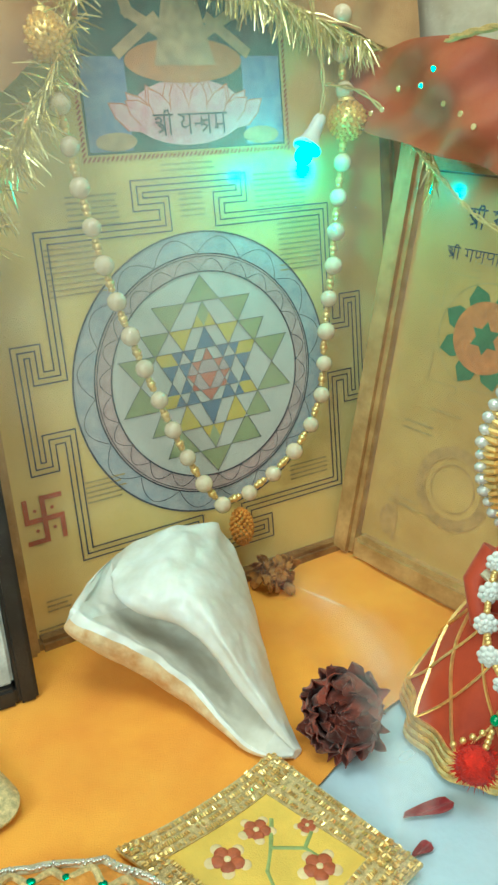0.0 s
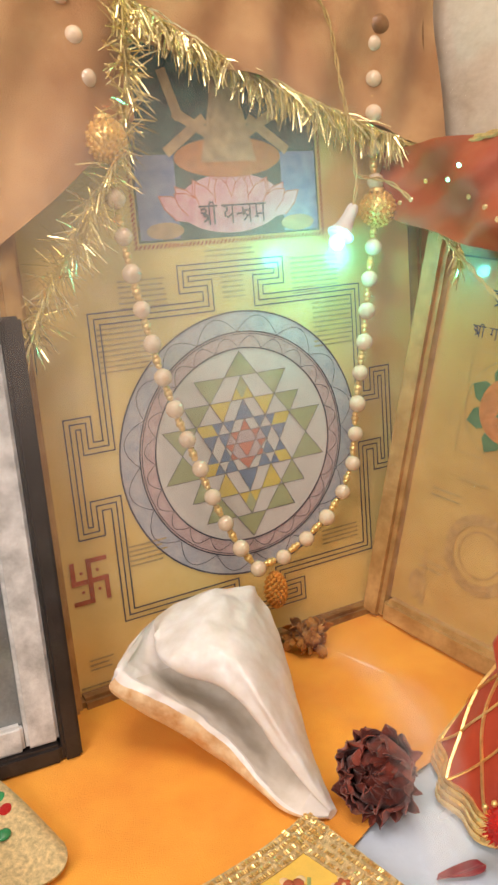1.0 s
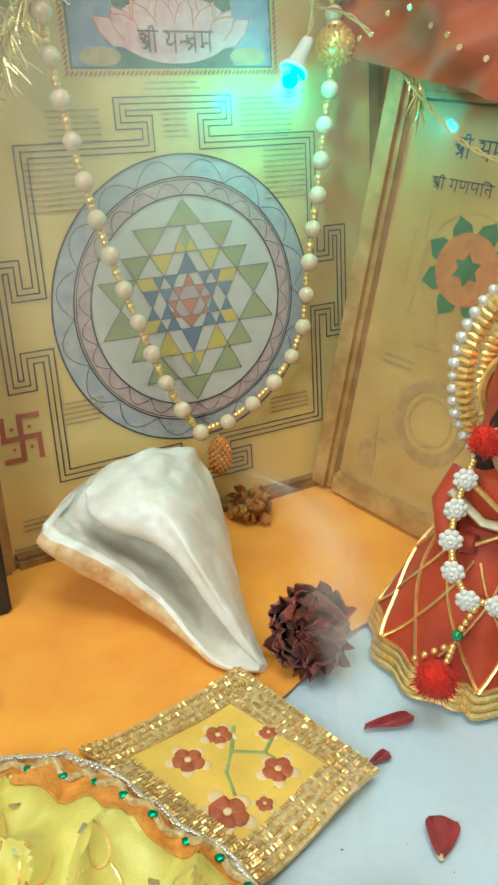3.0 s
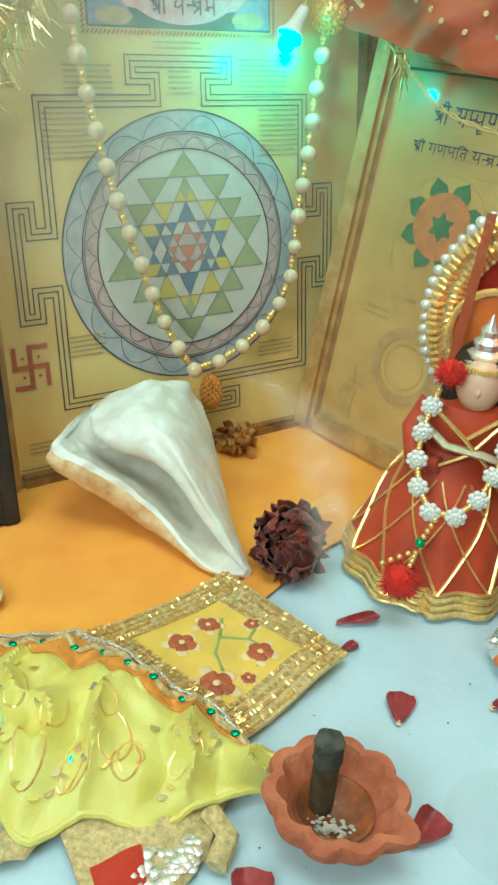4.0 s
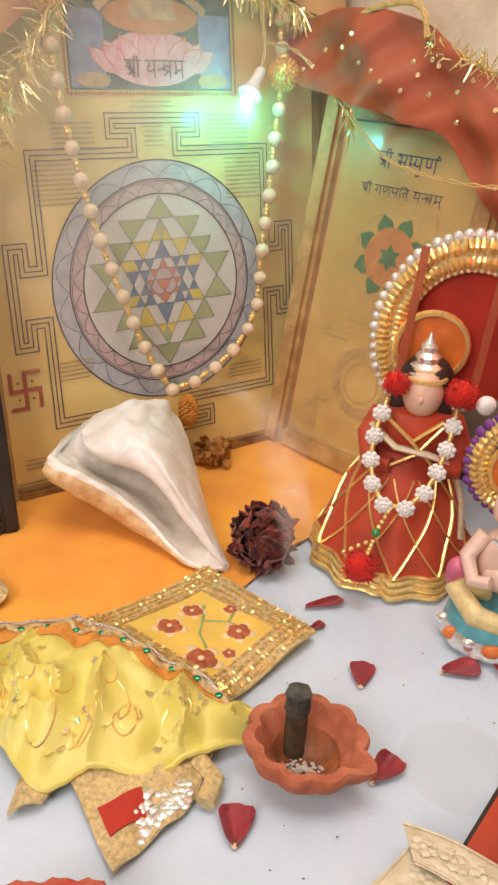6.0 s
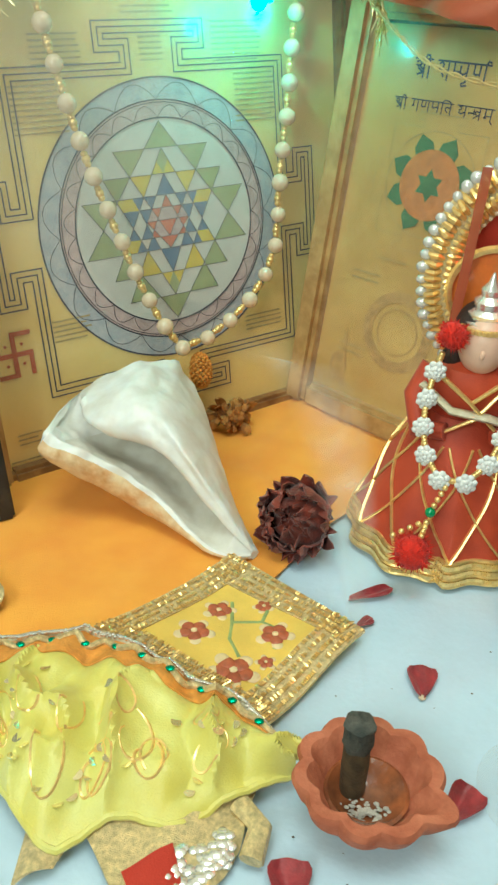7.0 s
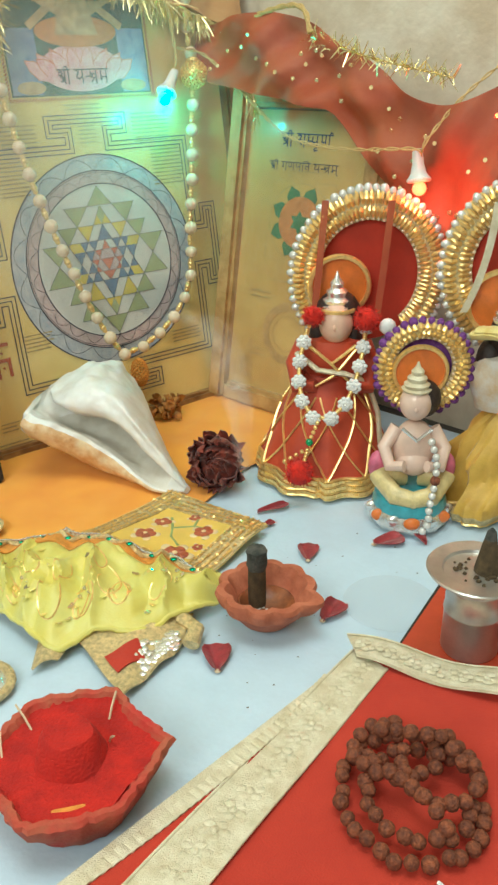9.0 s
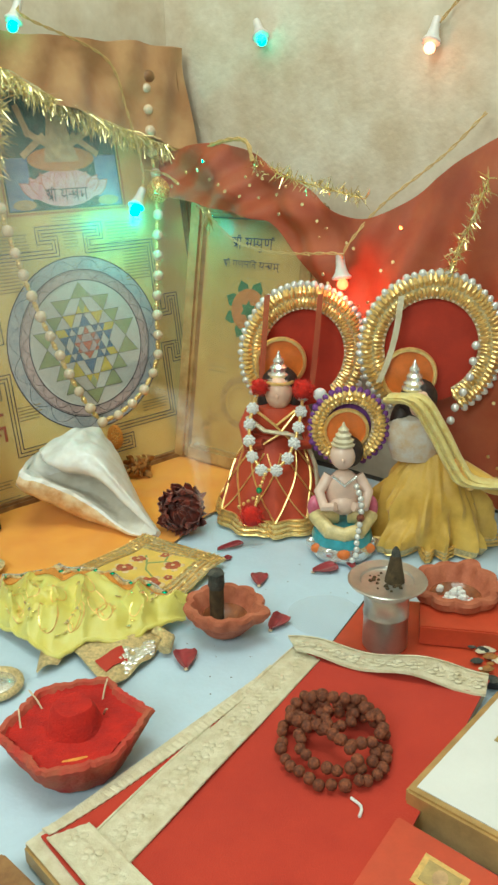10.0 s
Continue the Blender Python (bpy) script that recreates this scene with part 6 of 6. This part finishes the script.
# ---- steel incense stand, red box and second clay lamp ----
sb = thing("red_box", (0.24, 0.345, 0.0), "flat red wooden box with dark edges under the incense stand", "box")
RB = [(0.178, 0.330), (0.2085, 0.392), (0.330, 0.372), (0.300, 0.300)]
part("body", prism(RB, 0.0, 0.0050, bevel=0.0006), "dark_wood", sb, world=True)
part("top", prism([(x + (0.254 - x) * 0.03, y + (0.348 - y) * 0.05) for x, y in RB], 0.0052, 0.0066, bevel=0.0004), "red_card", sb, world=True)
tr = thing("red_box", (0.262, 0.3725, 0.0067), "small red box standing behind the incense stand", "box")
part("body", box((0.060, 0.036, 0.012), Matrix.Translation((0.266, 0.352, 0.0130)) @ Matrix.Rotation(radians(-9), 4, "Z"), 0.0008), "red_card", tr, world=True)
spx, spy = 0.2145, 0.3400
sp = thing("incense_stand", (spx, spy, 0.0067), "steel spool-shaped incense stand with a wide flange", "incense stand")
part("body", lathe([(0.0120, 0.0), (0.0126, 0.001), (0.0124, 0.020), (0.0128, 0.0205), (0.0128, 0.0215), (0.0124, 0.022), (0.0124, 0.032), (0.0130, 0.0335), (0.0125, 0.035), (0.0130, 0.0395)], 40, Matrix.Translation((spx, spy, 0.0067))), "steel", sp, world=True)
part("flange", lathe([(0.0100, 0.0396), (0.0215, 0.0406), (0.0218, 0.0413), (0.0213, 0.0419), (0.0150, 0.0412), (0.0140, 0.0395), (0.002, 0.0392)], 44, Matrix.Translation((spx, spy, 0.0067))), "steel", sp, world=True)
cn = thing("incense_cone", (spx + 0.004, spy + 0.001, 0.0462), "brown incense cone standing on the steel stand", "incense")
part("cone", lathe([(0.0056, 0), (0.0054, 0.002), (0.0032, 0.014), (0.0018, 0.0195), (0.0006, 0.0205)], 18, Matrix.Translation((spx + 0.004, spy + 0.001, 0.0460))), "incense", cn, world=True)
part("burnt_tip", lathe([(0.0029, 0), (0.0021, 0.005), (0.0008, 0.0068)], 14, Matrix.Translation((spx + 0.004, spy + 0.001, 0.0606))), "char", cn, "charred tip", world=True)
bm = bmesh.new()
for k in range(26):
    a, r = rnd(0, 6.3), rnd(0.005, 0.012)
    add_ball(bm, (spx + r * math.cos(a), spy + r * math.sin(a), 0.0464), rnd(0.0006, 0.0015), 6)
solo("ash_crumbs", bm, "incense", "brown incense crumbs on the steel flange", "ash", kind="stuff")
l2 = clay_lamp(0.2600, 0.3740, 0.0235, 0.0200, 60, "terracotta clay lamp with salt behind the incense stand")
l2.location.z += 0.0063
bm = bmesh.new()
for k in range(40):
    a, r = rnd(0, 6.3), rnd(0, 0.011)
    add_ball(bm, (0.259 + r * math.cos(a), 0.3725 + r * math.sin(a), 0.0185 + rnd(0, 0.004) - r * 0.2), rnd(0.0012, 0.0026), 6)
solo("salt_crumbs", bm, "white_bead", "white salt crumbs heaped in the clay lamp", "salt", kind="stuff")
bm = bmesh.new()
for k in range(60):
    add_ball(bm, (rnd(0.262, 0.305), rnd(0.302, 0.335), 0.0075 + rnd(0, 0.002)), rnd(0.001, 0.0028), 6, (1.6, 1, 0.6), k % 3)
solo("crumbs", bm, ["char", "dried", "gold_pale"], "scattered dark and gold crumbs on the red box", "crumbs", kind="stuff")

# ---- red velvet bundle with brocade ribbons ----
vb = thing("velvet_bundle", (0.16, 0.22, 0.0), "flat box covered in red velvet with pale gold brocade ribbons", "box")
VB = [(0.1650, 0.3300), (0.262, 0.300), (0.150, 0.095), (0.052, 0.192)]
part("box_body", prism(VB, 0.0006, 0.0100, bevel=0.0012), "gold_card", vb, "gold paper box", world=True)


def velvet(a, b):
    p = quad(a, b, (0.1630, 0.3280), (0.2635, 0.2995), (0.151, 0.097), (0.059, 0.1945))
    p.x += 0.009 * math.sin(math.pi * b) ** 0.7 * (1 - a)
    return Vector((p.x, p.y, 0.0113 + ripple(p.x, p.y, 0.6) + 0.0006 * math.sin(a * 9 + b * 4)))


part("box_lid", prism([(x + (0.157 - x) * 0.01, y + (0.229 - y) * 0.01) for x, y in VB], 0.0101, 0.0106), "gold_pale", vb, "cream gold paper lid", world=True)
part("velvet_cover", sheet(velvet, 50, 60, 0.0010), "velvet", vb, world=True)


def ribbon(p0, p1, q0, q1, z, wave):
    def f(a, b):
        p = quad(a, b, p0, q0, q1, p1)
        return Vector((p.x, p.y, z + wave * math.sin(b * 11 + a) + 0.0003 * math.sin(a * 40)))
    return f


def brocade(name, f, n, m, label):
    part(name, sheet(f, 10, 60, 0.0006), "gold_pale", vb, label, world=True)
    bm = bmesh.new()
    for k in range(n):
        b = (k + 0.5) / n
        for j in range(5):
            ang = 6.283 * j / 5 + k
            add_ball(bm, f(0.5 + 0.17 * math.cos(ang), b + 0.3 / n * math.sin(ang)) + Vector((0, 0, 0.0005)), 0.0017, 6, (1.3, 1, 0.28))
        add_ball(bm, f(0.5, b) + Vector((0, 0, 0.0006)), 0.0015, 6, (1, 1, 0.4))
    tagged(part("woven_pattern", bm, "gold_pale", vb, world=True), kind="stuff")
    for e in (0.04, 0.96):
        part("ribbon_edge", tube([f(e, k / 80) + Vector((0, 0, 0.0003)) for k in range(81)], 0.0004, 6), "gold_pale", vb, world=True)


brocade("ribbon", ribbon((0.162, 0.326), (0.0735, 0.186), (0.1770, 0.314), (0.0970, 0.1800), 0.0128, 0.0004), 16, 0, "pale gold brocade ribbon")
brocade("ribbon", ribbon((0.1600, 0.3340), (0.2640, 0.3035), (0.1640, 0.3180), (0.2580, 0.2850), 0.0150, 0.0020), 10, 0, "wavy pale gold brocade ribbon")
brocade("ribbon", ribbon((0.062, 0.192), (0.150, 0.102), (0.0780, 0.2000), (0.168, 0.115), 0.0134, 0.0004), 10, 0, "pale gold brocade ribbon")
part("lace_edge", sheet(lambda a, b: velvet(0, 0.15 + 0.84 * b) + Vector((-0.0022 + 0.0040 * a, 0.0016 - 0.003 * a, 0.0012 + 0.0003 * math.sin(b * 260))), 4, 120, 0.0006), "gold_pale", vb, "narrow ribbed gold lace edge", world=True)

# ---- rudraksha rosary ----
rm = thing("rosary", (0.181, 0.250, 0.0125), "heaped brown rudraksha bead rosary lying on red velvet", "rosary")
RBD = bmesh.new()
bmesh.ops.create_icosphere(RBD, subdivisions=3, radius=0.0028)
for v in RBD.verts:
    v.co *= 1 + 0.10 * noise.noise(v.co * 900)
RBM = finish(RBD, "bead", "rudraksha")
loops = [[(0.181 + 0.0245 * math.cos(t), 0.2470 + 0.0270 * math.sin(t), 0.0165) for t in (0.2 + 6.0 * k / 14 for k in range(15))],
         [(0.176 + 0.015 * math.cos(t), 0.262 + 0.013 * math.sin(t), 0.0215) for t in (1.5 + 5.6 * k / 10 for k in range(11))],
         [(0.190 + 0.013 * math.cos(t), 0.252 + 0.015 * math.sin(t), 0.0235) for t in (2.6 + 5.4 * k / 10 for k in range(11))],
         [(0.183 + 0.0185 * math.cos(t), 0.2465 + 0.0195 * math.sin(t), 0.0185) for t in (0.9 + 5.2 * k / 12 for k in range(13))],
         [(0.162, 0.262, 0.019), (0.172, 0.250, 0.0245), (0.182, 0.240, 0.0245), (0.190, 0.228, 0.021)],
         [(0.168, 0.272, 0.021), (0.180, 0.264, 0.0275), (0.192, 0.262, 0.027), (0.201, 0.254, 0.022)]]
for lp in loops:
    for p in smooth_path(lp, 0.0054):
        p = p + Vector((rnd(-0.0010, 0.0010), rnd(-0.0010, 0.0010), rnd(-0.0006, 0.0010)))
        piece("bead", RBM, rm, Matrix.Translation(p) @ Matrix.Rotation(rnd(0, 6), 4, Vector((rnd(-1, 1), rnd(-1, 1), rnd(-1, 1)))) @ Matrix.Scale(rnd(0.9, 1.05), 4), world=True)
part("thread_tail", tube(smooth_path([(0.186, 0.2165, 0.0135), (0.190, 0.2115, 0.0136), (0.1885, 0.2055, 0.0134)], 0.002), 0.0007, 6), "white_bead", rm, "loose white thread end", world=True)

# ---- framed card and small red box ----
bk = thing("card_box", (0.262, 0.22, 0.0), "gold-edged box with a white printed card on top", "box")
BK = [(0.2085, 0.2165), (0.2725, 0.2950), (0.345, 0.236), (0.281, 0.158)]
part("body", prism(BK, 0.0008, 0.0190, bevel=0.0012), "gold_card", bk, world=True)
part("card", prism([(x + (0.2768 - x) * 0.075, y + (0.226 - y) * 0.075) for x, y in BK], 0.0191, 0.0196), "card", bk, "white printed card", world=True)
bm = bmesh.new()
for k, (s, w) in enumerate(((0.30, 0.16), (0.42, 0.30), (0.50, 0.22), (0.62, 0.34), (0.70, 0.12))):
    c = Vector((0.2085, 0.2165)).lerp(Vector((0.281, 0.158)), 0.18 + 0.14 * k) + 0.55 * (Vector((0.064, 0.0785)))
    d = Vector((0.064, 0.0785)).normalized() * 0.1 * w * 0.35
    bm2 = [c - d, c + d]
    s2 = Vector((0.78, -0.63)) * 0.0012
    bm.faces.new([bm.verts.new((q.x, q.y, 0.0200)) for q in (bm2[0] - s2, bm2[1] - s2, bm2[1] + s2, bm2[0] + s2)])
part("print_bars", bm, "ink_soft", bk, world=True, smooth=False)
rc = thing("red_card_box", (0.214, 0.168, 0.0), "small glossy red box with a gold stamp", "box")
RC = [(0.2045, 0.2060), (0.2600, 0.160), (0.232, 0.118), (0.1780, 0.164)]
part("body", prism(RC, 0.0008, 0.0150, bevel=0.0008), "red_card", rc, world=True)
sc, e1, e2 = Vector((0.2160, 0.1745)), Vector((0.77, -0.638)), Vector((0.545, 0.84))
part("stamp", prism([tuple(sc + e1 * a * 0.0095 + e2 * b * 0.0075) for a, b in ((-1, -1), (1, -1), (1, 1), (-1, 1))], 0.0151, 0.0155), "gold", rc, "gold foil stamp", world=True)
part("stamp_picture", prism([tuple(sc + e1 * a * 0.007 + e2 * b * 0.0052) for a, b in ((-1, -1), (1, -1), (1, 1), (-1, 1))], 0.0156, 0.0158), "ink_soft", rc, world=True)
part("stamp_shape", prism([tuple(sc + e1 * 0.003 * math.cos(t) + e2 * 0.004 * math.sin(t)) for t in (6.283 * k / 14 for k in range(14))], 0.0159, 0.0160), "p_tan", rc, world=True)

# ---- dish of red powder ----
kd = thing("powder_dish", (0.060, 0.252, 0.0008), "hexagonal clay dish filled with red kumkum powder", "dish")
def hexa(a, r, h):
    k = min(1, max(0, h / 0.018))
    d = ((a + 0.785) % (math.pi / 3)) - math.pi / 6
    return (1 - k) + k * (0.90 * math.cos(math.pi / 6) / math.cos(d) + 0.10 + 0.035 * math.sin(a * 4 + 1)) + 0.045 * noise.noise(Vector((math.cos(a) * 6, math.sin(a) * 6, h * 200))) + 0.014 * k * math.sin(a * 58)
MK = Matrix.Translation((0.060, 0.2515, 0.0008))
part("dish", lathe([(0.020, 0), (0.0225, 0.001), (0.029, 0.010), (0.0345, 0.0185), (0.0355, 0.0205), (0.0345, 0.0222), (0.0318, 0.0220), (0.0295, 0.0180), (0.024, 0.012), (0.005, 0.010)], 96, MK, hexa), "dusty_clay", kd, world=True)
part("powder", lathe([(0.0318, 0.0196), (0.0320, 0.0208), (0.027, 0.0172), (0.021, 0.0155), (0.0150, 0.0150), (0.0138, 0.0175), (0.0118, 0.022), (0.0100, 0.029), (0.0085, 0.0315), (0.004, 0.0318), (0.0005, 0.0312)], 64, Matrix.Translation((0.0600, 0.2515, 0.0008)), lambda a, r, h: hexa(a, r, h) * (1 + 0.05 * math.sin(a * 3 + h * 300)) if r > 0.022 else 1 + 0.06 * math.sin(a * 4 + h * 260)), "kumkum", kd, "heaped red powder", world=True)
for x, y, dx, dy in ((0.0425, 0.262, -0.009, 0.008), (0.0690, 0.2690, 0.001, 0.011), (0.0355, 0.2480, -0.003, 0.008), (0.0715, 0.2600, 0.003, -0.003)):
    part("saffron_strand", tube([(x, y, 0.019), (x + dx * 0.5, y + dy * 0.5, 0.0235), (x + dx, y + dy, 0.0255)], 0.00045, 5), "petal_tip", kd, world=True)
part("yellow_grain", tube([(0.060, 0.2275, 0.0195), (0.066, 0.2290, 0.0200), (0.0705, 0.2310, 0.0195)], 0.0011, 6), "orange_trim", kd, world=True)

# ---- small marks on the sheet ----
solo("plastic_disc", lathe([(0.022, 0.0), (0.0235, 0.0002), (0.0222, 0.0006), (0.002, 0.0006)], 48, Matrix.Translation((0.1830, 0.3790, 0.0001))), "disc", "thin clear plastic disc lying on the white sheet", "disc")
bm = bmesh.new()
for k in range(30):
    add_ball(bm, (rnd(0.10, 0.20), rnd(0.29, 0.45), 0.0003), rnd(0.00015, 0.0004), 6, (1.5, 1, 0.5))
solo("crumbs", bm, "incense", "tiny dark crumbs scattered on the white sheet", "crumbs", kind="stuff")

wb = thing("wooden_box", (0.045, 0.165, 0.0), "corner of a small brown wooden box", "box")
part("body", prism([(0.046, 0.186), (0.064, 0.171), (0.038, 0.138), (0.018, 0.155)], 0.0008, 0.013, bevel=0.0012), "wood", wb, world=True)


# ---- drifting incense smoke ----
def smoke_material(name, thick, scale):
    m = bpy.data.materials.new(name)
    m.use_nodes = True
    nodes, links = m.node_tree.nodes, m.node_tree.links
    nodes.remove(nodes["Principled BSDF"])
    uv = nodes.new("ShaderNodeUVMap")
    sep = nodes.new("ShaderNodeSeparateXYZ")
    links.new(uv.outputs[0], sep.inputs[0])

    def op(kind, a, b=None):
        n = nodes.new("ShaderNodeMath")
        n.operation = kind
        for i, v in enumerate((a, b)):
            if isinstance(v, (int, float)):
                n.inputs[i].default_value = v
            elif v is not None:
                links.new(v, n.inputs[i])
        return n.outputs[0]

    def fade(x):
        return op("POWER", op("SINE", op("MULTIPLY", x, math.pi)), 1.6)
    tc = nodes.new("ShaderNodeTexCoord")
    ns = nodes.new("ShaderNodeTexNoise")
    ns.inputs["Scale"].default_value, ns.inputs["Detail"].default_value, ns.inputs["Distortion"].default_value = scale, 3, 1.2
    links.new(tc.outputs["Object"], ns.inputs["Vector"])
    ramp = nodes.new("ShaderNodeMapRange")
    ramp.inputs[1].default_value, ramp.inputs[2].default_value = 0.30, 0.68
    ramp.inputs[3].default_value, ramp.inputs[4].default_value = 0.25, 1.0
    links.new(ns.outputs["Fac"], ramp.inputs[0])
    amount = op("MULTIPLY", op("MULTIPLY", op("MULTIPLY", fade(sep.outputs[0]), fade(sep.outputs[1])), ramp.outputs[0]), thick)
    clear, body, through_light, both, mix = (nodes.new(k) for k in ("ShaderNodeBsdfTransparent", "ShaderNodeBsdfDiffuse", "ShaderNodeBsdfTranslucent", "ShaderNodeAddShader", "ShaderNodeMixShader"))
    body.inputs[0].default_value = (0.82, 0.81, 0.78, 1)
    through_light.inputs[0].default_value = (0.17, 0.17, 0.16, 1)
    links.new(body.outputs[0], both.inputs[0])
    links.new(through_light.outputs[0], both.inputs[1])
    links.new(amount, mix.inputs[0])
    links.new(clear.outputs[0], mix.inputs[1])
    links.new(both.outputs[0], mix.inputs[2])
    links.new(mix.outputs[0], nodes["Material Output"].inputs["Surface"])
    return m


def smoke_veil(f, nu, nv, material, label):
    bm = bmesh.new()
    uvs = bm.loops.layers.uv.new("UVMap")
    g = [[bm.verts.new(f(i / nu, j / nv)) for j in range(nv + 1)] for i in range(nu + 1)]
    for i in range(nu):
        for j in range(nv):
            face = bm.faces.new((g[i][j], g[i + 1][j], g[i + 1][j + 1], g[i][j + 1]))
            for lp, (u, v) in zip(face.loops, ((i, j), (i + 1, j), (i + 1, j + 1), (i, j + 1))):
                lp[uvs].uv = (u / nu, v / nv)
    return solo("incense_smoke", bm, material, label, "smoke", "incense smoke", kind="stuff")


THIN = smoke_material("thin_smoke", 0.27, 16)
WISP = smoke_material("wisp_smoke", 0.42, 40)
for depth, x0, x1, y0, y1, ph in ((0.030, -0.17, 0.09, -0.06, 0.22, 0.0), (0.062, -0.15, 0.115, -0.035, 0.20, 2.0)):
    smoke_veil(lambda a, b: PANEL @ Vector((x0 + (x1 - x0) * a, y0 + (y1 - y0) * b, depth + 0.006 * math.sin(a * 5 + b * 4 + ph))), 24, 24, THIN, "thin grey-white haze of incense smoke before the print")
plume = smooth_path([(0.1183, 0.363, 0.0473), (0.1157, 0.366, 0.0665), (0.1118, 0.37, 0.0851), (0.1102, 0.376, 0.1021), (0.1049, 0.384, 0.1171), (0.0997, 0.392, 0.1299), (0.0898, 0.4, 0.138), (0.0742, 0.41, 0.1383), (0.0605, 0.42, 0.1505)], 0.003)


def plume_at(a, b):
    i = b * (len(plume) - 1)
    p = plume[int(i)].lerp(plume[min(int(i) + 1, len(plume) - 1)], i - int(i))
    w = 0.003 + 0.032 * b
    tw = 0.5 * math.sin(b * 5)
    return p + Vector((math.cos(tw), math.sin(tw) * 0.6, 0.25 * b)) * w * (a - 0.5) + Vector((0, 0.003 * math.sin(a * 6 + b * 8), 0))


smoke_veil(plume_at, 12, 60, WISP, "pale wisp of smoke curling up from the dhoop stick")
